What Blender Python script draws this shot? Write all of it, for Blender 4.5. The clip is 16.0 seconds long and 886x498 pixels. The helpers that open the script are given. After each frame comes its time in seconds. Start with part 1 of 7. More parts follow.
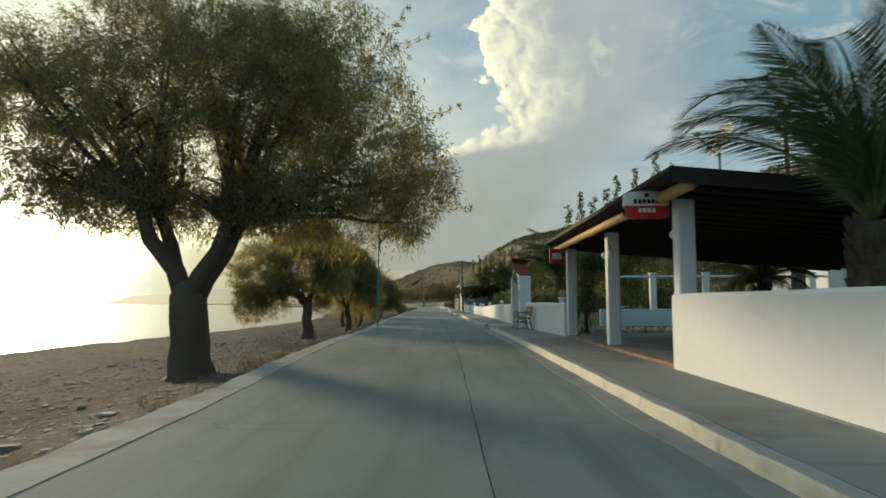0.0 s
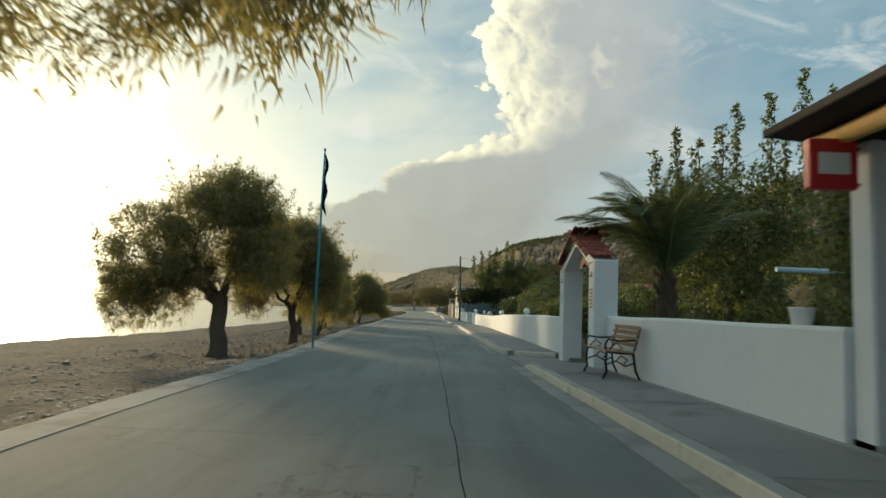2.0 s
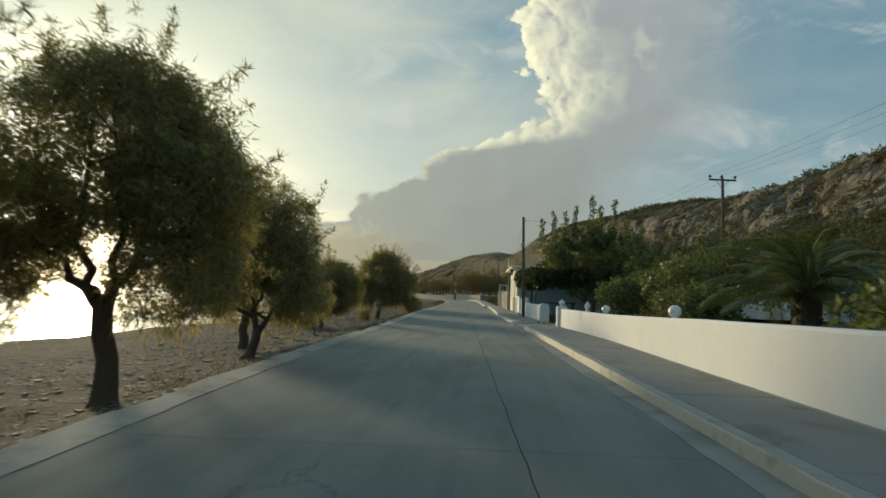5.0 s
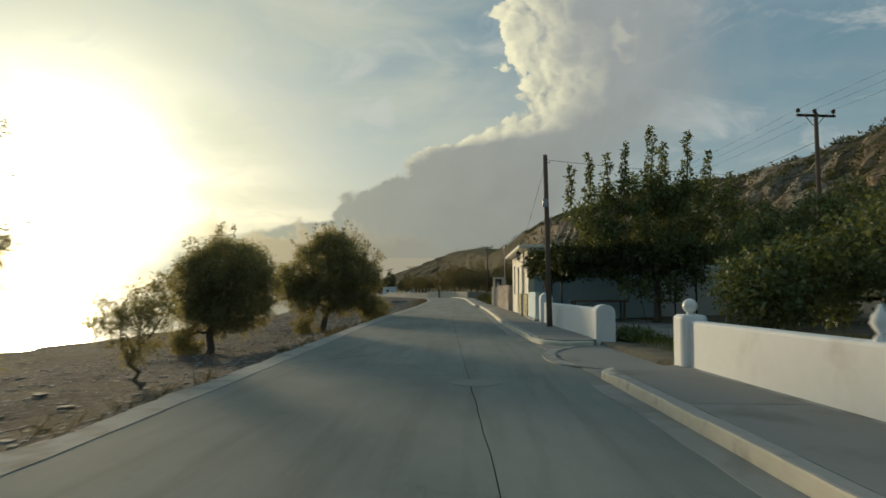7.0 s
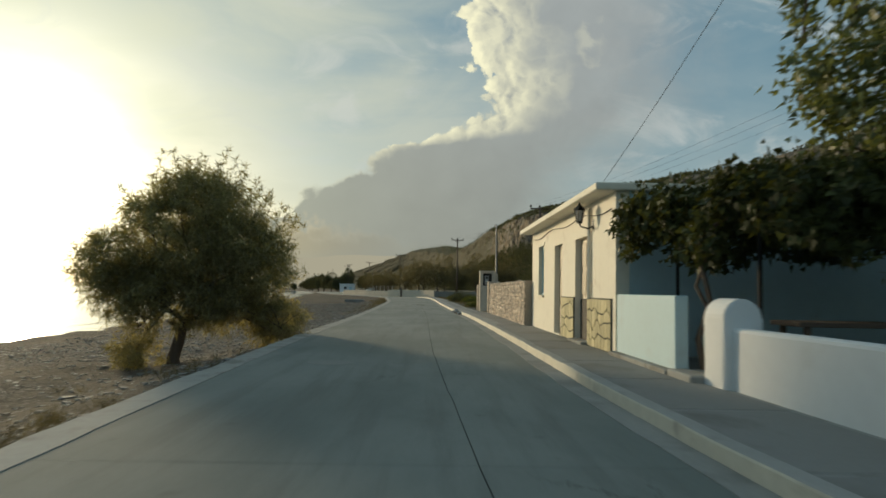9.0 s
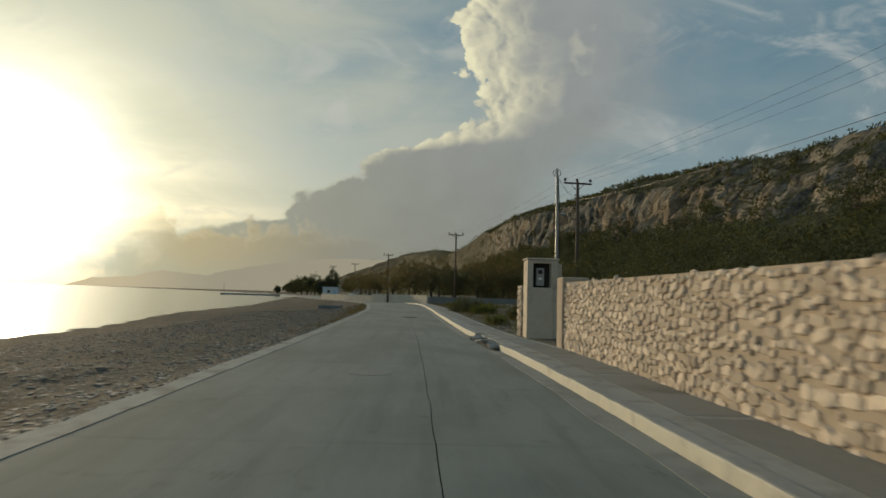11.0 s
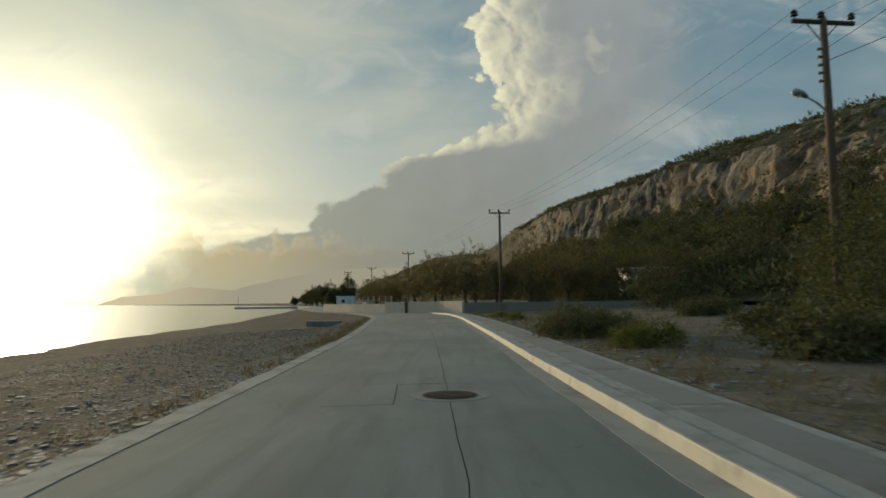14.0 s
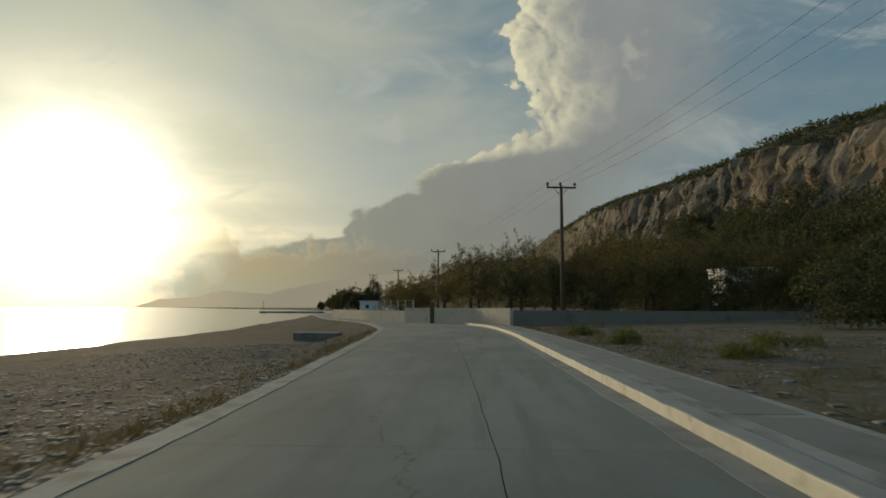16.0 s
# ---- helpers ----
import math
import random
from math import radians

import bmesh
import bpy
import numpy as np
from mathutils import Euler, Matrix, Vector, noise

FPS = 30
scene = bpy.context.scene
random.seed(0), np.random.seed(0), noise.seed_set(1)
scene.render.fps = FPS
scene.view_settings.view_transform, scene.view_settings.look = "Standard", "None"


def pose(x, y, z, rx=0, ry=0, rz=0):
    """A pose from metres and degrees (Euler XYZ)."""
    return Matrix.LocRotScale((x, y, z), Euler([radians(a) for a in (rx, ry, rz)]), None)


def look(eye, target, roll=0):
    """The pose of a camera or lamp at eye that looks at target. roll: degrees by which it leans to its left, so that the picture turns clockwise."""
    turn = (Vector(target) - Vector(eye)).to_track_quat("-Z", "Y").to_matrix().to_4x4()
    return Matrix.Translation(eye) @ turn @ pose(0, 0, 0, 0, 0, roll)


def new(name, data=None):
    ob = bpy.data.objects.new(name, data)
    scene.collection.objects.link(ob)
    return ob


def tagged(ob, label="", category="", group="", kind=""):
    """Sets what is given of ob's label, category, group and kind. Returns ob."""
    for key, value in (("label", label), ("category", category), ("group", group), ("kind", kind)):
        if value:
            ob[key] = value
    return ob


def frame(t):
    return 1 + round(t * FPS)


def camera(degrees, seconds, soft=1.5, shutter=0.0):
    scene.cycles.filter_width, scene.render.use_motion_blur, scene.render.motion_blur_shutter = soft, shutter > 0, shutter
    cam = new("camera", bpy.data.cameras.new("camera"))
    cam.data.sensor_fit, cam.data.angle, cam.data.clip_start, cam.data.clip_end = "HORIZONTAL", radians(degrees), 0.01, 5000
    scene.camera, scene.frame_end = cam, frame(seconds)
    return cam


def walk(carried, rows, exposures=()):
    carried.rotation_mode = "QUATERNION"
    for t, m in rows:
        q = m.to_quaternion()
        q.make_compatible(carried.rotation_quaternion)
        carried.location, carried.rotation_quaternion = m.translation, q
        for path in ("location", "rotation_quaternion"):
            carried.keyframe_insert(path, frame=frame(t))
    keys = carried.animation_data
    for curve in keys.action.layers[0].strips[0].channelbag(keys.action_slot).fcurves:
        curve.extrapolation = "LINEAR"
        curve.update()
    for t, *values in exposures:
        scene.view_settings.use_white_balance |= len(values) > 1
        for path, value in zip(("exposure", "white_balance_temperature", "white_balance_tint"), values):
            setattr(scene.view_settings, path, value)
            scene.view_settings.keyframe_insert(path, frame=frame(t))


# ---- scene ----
# The camera rides inside a car that drives along a seaside road.
cam = camera(68.5, 16.0, soft=1.6, shutter=0.3)
PATH = [
    (0, (1.551, 10.391, 1.107), (1.539, 12.385, 1.271), -0.2),
    (0.5, (1.567, 13.854, 1.104), (1.568, 15.844, 1.31), -0.1),
    (1, (1.578, 17.299, 1.119), (1.544, 19.29, 1.299), 1.6),
    (1.5, (1.562, 20.595, 1.126), (1.563, 22.592, 1.241), 1.2),
    (2, (1.521, 23.787, 1.131), (1.525, 25.778, 1.31), 2.1),
    (2.5, (1.457, 26.865, 1.16), (1.472, 28.857, 1.341), 2.7),
    (3, (1.384, 29.812, 1.181), (1.386, 31.807, 1.317), 2.6),
    (3.5, (1.298, 32.641, 1.188), (1.256, 34.633, 1.371), 2.8),
    (4, (1.134, 35.741, 1.203), (1.058, 37.732, 1.372), 2.4),
    (6.5, (0.786, 53.13, 1.152), (0.642, 55.121, 1.271), 1.6),
    (7, (0.678, 56.908, 1.188), (0.605, 58.903, 1.318), 0.1),
    (7.5, (0.544, 60.807, 1.208), (0.563, 62.801, 1.35), 0.8),
    (8, (0.349, 64.647, 1.177), (0.36, 66.642, 1.319), 1.4),
    (8.5, (0.172, 68.47, 1.179), (0.187, 70.465, 1.319), 1.8),
    (9, (-0.049, 72.53, 1.178), (-0.007, 74.525, 1.305), 1.1),
    (11.5, (-0.264, 94.744, 1.185), (-0.191, 96.737, 1.333), 1.7),
    (12, (-0.366, 99.197, 1.161), (-0.306, 101.191, 1.311), -0.6),
    (12.5, (-0.453, 103.531, 1.117), (-0.404, 105.526, 1.254), -1.0),
    (13, (-0.495, 107.776, 1.14), (-0.43, 109.77, 1.285), -1.8),
    (13.5, (-0.566, 111.897, 1.157), (-0.483, 113.89, 1.302), -0.7),
    (14, (-0.683, 115.869, 1.17), (-0.688, 117.863, 1.329), -0.7),
    (14.2, (-0.723, 117.451, 1.169), (-0.755, 119.444, 1.329), -0.7),
    (14.4, (-0.808, 119.038, 1.156), (-0.879, 121.03, 1.318), -0.4),
    (14.5, (-0.844, 119.838, 1.149), (-0.924, 121.829, 1.316), -0.5),
    (15, (-1.042, 123.892, 1.135), (-1.092, 125.883, 1.31), -1.0),
    (15.5, (-1.148, 127.985, 1.135), (-1.225, 129.975, 1.324), 0.2),
    (16, (-1.211, 132.076, 1.139), (-1.316, 134.065, 1.319), 0.2),
]
walk(cam, [(t, look(eye, target, roll)) for t, eye, target, roll in PATH],
     exposures=[(0.0, 0.32, 6300, 6), (1.0, 0.46, 6450, 8), (1.5, 0.5, 6600, 9), (2.5, 0.36, 6400, 8), (4.0, 0.24, 6200, 5), (6.5, -0.12, 6450, 9), (8.0, -0.04, 6400, 8), (9.0, 0.0, 6400, 8), (11.5, -0.34, 6500, 10), (13.0, -0.22, 6450, 9), (14.0, -0.24, 6450, 9), (14.6, -0.4, 6500, 10), (15.0, -0.45, 6500, 10), (16.0, -0.5, 6500, 10)])

# ---- sky and sun ----
SUN_YAW, SUN_UP = radians(33.0), radians(7.6)
SUN_DIR = Vector((-math.sin(SUN_YAW) * math.cos(SUN_UP), math.cos(SUN_YAW) * math.cos(SUN_UP), math.sin(SUN_UP)))


class Nodes:
    """Short names for shader nodes in one tree."""

    def __init__(self, tree):
        self.t = tree

    def add(self, kind, **settings):
        n = self.t.nodes.new(kind)
        for k, v in settings.items():
            setattr(n, k, v)
        return n

    def put(self, socket, value):
        if isinstance(value, bpy.types.NodeSocket):
            self.t.links.new(value, socket)
        elif value is not None:
            socket.default_value = value

    def m(self, op, a, b=None, c=None, clamp=False):
        n = self.add("ShaderNodeMath", operation=op, use_clamp=clamp)
        for s, v in zip(n.inputs, (a, b, c)):
            self.put(s, v)
        return n.outputs[0]

    def vm(self, op, a, b=None):
        n = self.add("ShaderNodeVectorMath", operation=op)
        self.put(n.inputs[0], a)
        self.put(n.inputs[1], b)
        return n.outputs["Value"] if op in ("DOT_PRODUCT", "LENGTH") else n.outputs[0]

    def mix(self, f, a, b, blend="MIX"):
        n = self.add("ShaderNodeMix", data_type="RGBA", blend_type=blend)
        n.clamp_factor = True
        self.put(n.inputs[0], f)
        for s, v in ((n.inputs[6], a), (n.inputs[7], b)):
            self.put(s, (*v, 1.0) if isinstance(v, tuple) and len(v) == 3 else v)
        return n.outputs[2]

    def step(self, x, lo, hi, a=0.0, b=1.0):
        n = self.add("ShaderNodeMapRange", interpolation_type="SMOOTHSTEP")
        for s, v in zip(n.inputs, (x, lo, hi, a, b)):
            self.put(s, v)
        return n.outputs[0]

    def xyz(self, v):
        n = self.add("ShaderNodeSeparateXYZ")
        self.put(n.inputs[0], v)
        return n.outputs

    def vec(self, x, y, z=0.0):
        n = self.add("ShaderNodeCombineXYZ")
        for s, v in zip(n.inputs, (x, y, z)):
            self.put(s, v)
        return n.outputs[0]

    def noise(self, v, scale, detail=4.0, rough=0.55, distort=0.0):
        n = self.add("ShaderNodeTexNoise")
        self.put(n.inputs["Vector"], v)
        n.inputs["Scale"].default_value, n.inputs["Detail"].default_value = scale, detail
        n.inputs["Roughness"].default_value, n.inputs["Distortion"].default_value = rough, distort
        return n.outputs[0]

    def voronoi(self, v, scale, feature="F1", rand=1.0):
        n = self.add("ShaderNodeTexVoronoi", feature=feature)
        self.put(n.inputs["Vector"], v)
        n.inputs["Scale"].default_value, n.inputs["Randomness"].default_value = scale, rand
        return n.outputs

    def ramp(self, x, stops, interp="LINEAR"):
        n = self.add("ShaderNodeValToRGB")
        self.put(n.inputs[0], x)
        n.color_ramp.interpolation = interp
        e = n.color_ramp.elements
        while len(e) < len(stops):
            e.new(0.5)
        for el, (p, c) in zip(e, stops):
            el.position, el.color = p, (c, c, c, 1) if isinstance(c, float) else (*c, 1)
        return n.outputs[0]


world = bpy.data.worlds.new("evening_sky")
scene.world = world
world.use_nodes = True
world.node_tree.nodes.clear()
w = Nodes(world.node_tree)
sky = w.add("ShaderNodeTexSky", sky_type="NISHITA", sun_disc=False)
sky.sun_elevation, sky.sun_rotation = SUN_UP, -SUN_YAW
sky.air_density, sky.dust_density, sky.ozone_density = 1.0, 1.6, 2.0
way = w.add("ShaderNodeTexCoord").outputs["Generated"]
dx, dy, dz = w.xyz(way)
ahead = w.step(dy, 0.15, 0.35)
fwd = w.m("MAXIMUM", dy, 0.12)
u, v = w.m("DIVIDE", dx, fwd), w.m("DIVIDE", dz, fwd)
uv = w.vec(u, v)
off = w.m("ARCCOSINE", w.m("MINIMUM", w.vm("DOT_PRODUCT", way, tuple(SUN_DIR)), 0.99999))


def halo(width, power):
    q = w.m("DIVIDE", off, width)
    return w.m("MULTIPLY", w.m("POWER", 2.718, w.m("MULTIPLY", w.m("MULTIPLY", q, q), -1.0)), power)


# clear blue with a paler, warmer veil low down and towards the sun
clear = w.mix(1.0, sky.outputs[0], (0.16, 0.16, 0.16), "MULTIPLY")
clear = w.mix(0.72, clear, w.mix(w.step(dz, 0.0, 0.5), (0.268, 0.354, 0.355), (0.116, 0.240, 0.298)))
# streaks of high thin cloud
flat = w.vec(w.m("DIVIDE", dx, w.m("ADD", w.m("MAXIMUM", dz, 0.0), 0.12)), w.m("DIVIDE", dy, w.m("ADD", w.m("MAXIMUM", dz, 0.0), 0.12)))
thin = w.m("ADD", w.m("MULTIPLY", w.noise(w.vm("MULTIPLY", flat, (0.55, 1.0, 1.0)), 1.1, 6.0, 0.52, 0.4), 0.5), w.m("MULTIPLY", w.noise(w.vm("MULTIPLY", way, (1.0, 1.0, 2.2)), 4.2, 6.0, 0.55, 0.4), 0.5))
veil = w.step(thin, 0.36, 0.62)
clear = w.mix(w.m("MULTIPLY", veil, 0.86), clear, w.mix(w.step(off, 0.3, 1.1), (0.545, 0.568, 0.48), (0.315, 0.394, 0.413)))
wisps = w.step(w.noise(w.vm("MULTIPLY", uv, (3.0, 6.5, 1.0)), 1.7, 7.0, 0.6, 1.1), 0.50, 0.72)
clear = w.mix(w.m("MULTIPLY", w.m("MULTIPLY", wisps, ahead), 0.72), clear, (0.52, 0.55, 0.53))
# the tall cumulus ahead
edge = w.ramp(w.m("MULTIPLY", v, 2.0), [
    (0.06, 0.05), (0.16, 0.13), (0.2, 0.26), (0.214, 0.33), (0.225, 0.36), (0.27, 0.38), (0.305, 0.398), (0.335, 0.43), (0.36, 0.454), (0.39, 0.466), (0.425, 0.474), (0.445, 0.50), (0.455, 0.545),
    (0.478, 0.60), (0.505, 0.645), (0.59, 0.665), (0.68, 0.676), (0.745, 0.661), (0.83, 0.636), (0.92, 0.653)])
puff = w.m("SUBTRACT", w.noise(uv, 9.0, 7.0, 0.62, 0.3), 0.5)
bent = w.vm("ADD", uv, w.vm("MULTIPLY", w.vec(puff, w.m("SUBTRACT", w.noise(w.vm("ADD", uv, (5.0, 3.0, 0.0)), 11.0, 5.0, 0.6), 0.5)), (0.07, 0.07, 0.0)))


def billow(shift):
    """Heaped round lobes of three sizes."""
    at = w.vm("ADD", bent, shift)
    return [w.m("SUBTRACT", 0.45, w.voronoi(at, s)[0]) for s in (17.0, 38.0, 90.0)]


heap, heap_by = billow((0.0, 0.0, 0.0)), billow((-0.010, -0.002, 0.0))
balls, small = heap[1], heap[2]
lit_side = w.m("ADD", w.m("MULTIPLY", w.m("SUBTRACT", heap[0], heap_by[0]), 1.6), w.m("ADD", w.m("MULTIPLY", w.m("SUBTRACT", heap[1], heap_by[1]), 0.9), w.m("MULTIPLY", w.m("SUBTRACT", heap[2], heap_by[2]), 0.35)))
d = w.m("SUBTRACT", w.m("ADD", u, 0.6), edge)
d = w.m("ADD", d, w.m("ADD", w.m("MULTIPLY", heap[0], 0.065), w.m("ADD", w.m("MULTIPLY", balls, 0.04), w.m("MULTIPLY", small, 0.014))))
high = w.step(v, 0.16, 0.30)
body = w.step(d, 0.0, w.m("ADD", w.m("SUBTRACT", 0.032, w.m("MULTIPLY", high, 0.024)), w.step(v, 0.06, 0.13, 0.08, 0.0)))
far_edge = w.ramp(w.m("MULTIPLY", v, 2.0), [(0.1, 0.16), (0.23, 0.17), (0.36, 0.20), (0.55, 0.31), (0.65, 0.345), (0.92, 0.36)])
d2 = w.m("ADD", w.m("SUBTRACT", u, far_edge), w.m("MULTIPLY", puff, 0.22))
body = w.m("MULTIPLY", body, w.step(d2, -0.13, 0.15, 1.0, 0.0))
body = w.m("MULTIPLY", w.m("MULTIPLY", body, ahead), w.step(v, -0.01, 0.02))
lump = w.noise(uv, 8.0, 5.0, 0.5, 0.2)
lump2 = w.noise(w.vm("ADD", uv, (0.02, -0.02, 0.0)), 8.0, 5.0, 0.5, 0.2)
relief = w.m("MULTIPLY", w.m("SUBTRACT", lump, lump2), 1.2)
grey = w.mix(w.step(v, 0.02, 0.42), (0.268, 0.284, 0.262), (0.334, 0.362, 0.362))
grey = w.mix(w.m("ADD", 0.5, relief, clamp=True), w.mix(1.0, grey, (0.86, 0.86, 0.87), "MULTIPLY"), w.mix(1.0, grey, (1.14, 1.14, 1.12), "MULTIPLY"))
rim = w.m("MULTIPLY", w.step(d, 0.005, w.m("ADD", 0.03, w.m("MULTIPLY", high, 0.12)), 1.0, 0.0), w.m("ADD", 0.42, w.m("MULTIPLY", high, 0.48)))
rim = w.m("MULTIPLY", rim, w.m("ADD", 0.80, w.m("ADD", w.m("MULTIPLY", relief, 0.7), w.m("ADD", w.m("MULTIPLY", heap[0], 0.35), w.m("MULTIPLY", lit_side, 0.9)))), clamp=True)
spot = w.vm("LENGTH", w.vm("MULTIPLY", w.vm("SUBTRACT", uv, (0.241, 0.396, 0.0)), (1.0, 0.6, 1.0)))
rim = w.m("MAXIMUM", rim, w.m("MULTIPLY", w.step(w.m("ADD", spot, w.m("MULTIPLY", w.m("ADD", puff, w.m("MULTIPLY", balls, 0.4)), 0.10)), -0.015, 0.012, 1.0, 0.0), 0.2))
cloud = w.mix(rim, grey, (0.95, 0.90, 0.62))
# the low bank of lumpy cloud beside the sun
bank_top = w.ramp(w.m("ADD", u, 0.6), [(0.03, 0.055), (0.08, 0.09), (0.13, 0.108), (0.20, 0.125), (0.26, 0.112), (0.31, 0.104), (0.36, 0.112), (0.5, 0.10)])
bank_d = w.m("ADD", w.m("SUBTRACT", bank_top, v), w.m("ADD", w.m("MULTIPLY", heap[0], 0.05), w.m("ADD", w.m("MULTIPLY", balls, 0.03), w.m("ADD", w.m("MULTIPLY", puff, 0.06), w.m("MULTIPLY", small, 0.012)))))
low = w.m("MULTIPLY", w.step(bank_d, 0.0, 0.02), w.m("ADD", w.step(v, 0.015, 0.075, 0.45, 1.0), w.m("MULTIPLY", puff, 0.9)), clamp=True)
low = w.m("MULTIPLY", low, w.m("MULTIPLY", w.step(u, -0.58, -0.44), w.m("MULTIPLY", w.step(u, -0.16, 0.02, 1.0, 0.0), ahead)))
low_rim = w.m("MULTIPLY", w.step(bank_d, 0.004, 0.035, 1.0, 0.0), w.m("ADD", 0.5, w.m("MULTIPLY", lit_side, 0.8)), clamp=True)
full = w.mix(body, clear, cloud)
# glow round the sun
glow = w.mix(1.0, w.mix(1.0, w.vec(halo(0.10, 2.4), halo(0.10, 2.4), halo(0.10, 2.1)), w.vec(halo(0.20, 0.46), halo(0.195, 0.43), halo(0.17, 0.29)), "ADD"),
             w.vec(halo(0.46, 0.21), halo(0.44, 0.205), halo(0.40, 0.11)), "ADD")
full = w.mix(1.0, full, glow, "ADD")
bank = w.mix(w.step(off, 0.15, 0.5), (0.70, 0.56, 0.29), (0.33, 0.31, 0.235))
bank = w.mix(low_rim, bank, w.mix(w.step(off, 0.2, 0.5), (0.95, 0.80, 0.46), (0.46, 0.44, 0.35)))
full = w.mix(w.m("MULTIPLY", low, w.step(off, 0.14, 0.27, 0.0, 0.8)), full, bank)
back = w.add("ShaderNodeBackground")
w.put(back.inputs[0], full)
back.inputs[1].default_value = 1.0
w.t.links.new(back.outputs[0], w.add("ShaderNodeOutputWorld").inputs[0])

sun = new("sun", bpy.data.lights.new("sun", "SUN"))
sun.data.energy, sun.data.angle, sun.data.color = 2.65, radians(5.0), (1.0, 0.78, 0.47)
sun.matrix_world = look(SUN_DIR * 50, (0, 0, 0))

# ---- materials ----
def surface(name, base, rough=0.85, vary=0.25, big=0.35, fine=14.0, bump=0.25, bump_scale=60.0, stain=None, stain_at=(0.55, 0.75), stain_scale=0.9,
            island=0.0, per_object=0.0, metal=0.0, spec=0.35, translucent=0.0, stretch=(1, 1, 1), dist=0.01):
    """A rough surface with large patches, fine grain, stains and relief."""
    mt = bpy.data.materials.new(name)
    mt.use_nodes = True
    mt.node_tree.nodes.clear()
    g = Nodes(mt.node_tree)
    at = g.vm("MULTIPLY", g.add("ShaderNodeNewGeometry").outputs["Position"], tuple(float(k) for k in stretch))
    patch, grain = g.noise(at, big, 5.0, 0.6), g.noise(at, fine, 4.0, 0.65)
    level = g.m("ADD", 1.0 - vary, g.m("MULTIPLY", g.m("ADD", patch, grain), vary))
    if island:
        level = g.m("MULTIPLY", level, g.m("ADD", 1.0 - island, g.m("MULTIPLY", g.add("ShaderNodeNewGeometry").outputs["Random Per Island"], 2 * island)))
    if per_object:
        level = g.m("MULTIPLY", level, g.m("ADD", 1.0 - per_object, g.m("MULTIPLY", g.add("ShaderNodeObjectInfo").outputs["Random"], 2 * per_object)))
    colour = g.mix(1.0, (*base, 1.0), g.vec(level, level, level), "MULTIPLY")
    if stain:
        colour = g.mix(g.m("MULTIPLY", g.step(g.noise(at, stain_scale, 6.0, 0.62, 0.4), *stain_at), 0.85), colour, stain)
    p = g.add("ShaderNodeBsdfPrincipled")
    g.put(p.inputs["Base Color"], colour)
    g.put(p.inputs["Roughness"], g.m("ADD", rough - 0.08, g.m("MULTIPLY", grain, 0.16), clamp=True))
    p.inputs["Metallic"].default_value, p.inputs["Specular IOR Level"].default_value = metal, spec
    if bump:
        b = g.add("ShaderNodeBump")
        b.inputs["Strength"].default_value, b.inputs["Distance"].default_value = bump, dist
        g.put(b.inputs["Height"], g.noise(at, bump_scale, 4.0, 0.6))
        g.put(p.inputs["Normal"], b.outputs[0])
    out = p.outputs[0]
    if translucent:
        tr = g.add("ShaderNodeBsdfTranslucent")
        g.put(tr.inputs[0], g.mix(1.0, colour, (1.6, 1.35, 0.62), "MULTIPLY"))
        mx = g.add("ShaderNodeMixShader")
        mx.inputs[0].default_value = translucent
        g.t.links.new(out, mx.inputs[1])
        g.t.links.new(tr.outputs[0], mx.inputs[2])
        out = mx.outputs[0]
    g.t.links.new(out, g.add("ShaderNodeOutputMaterial").inputs[0])
    return mt


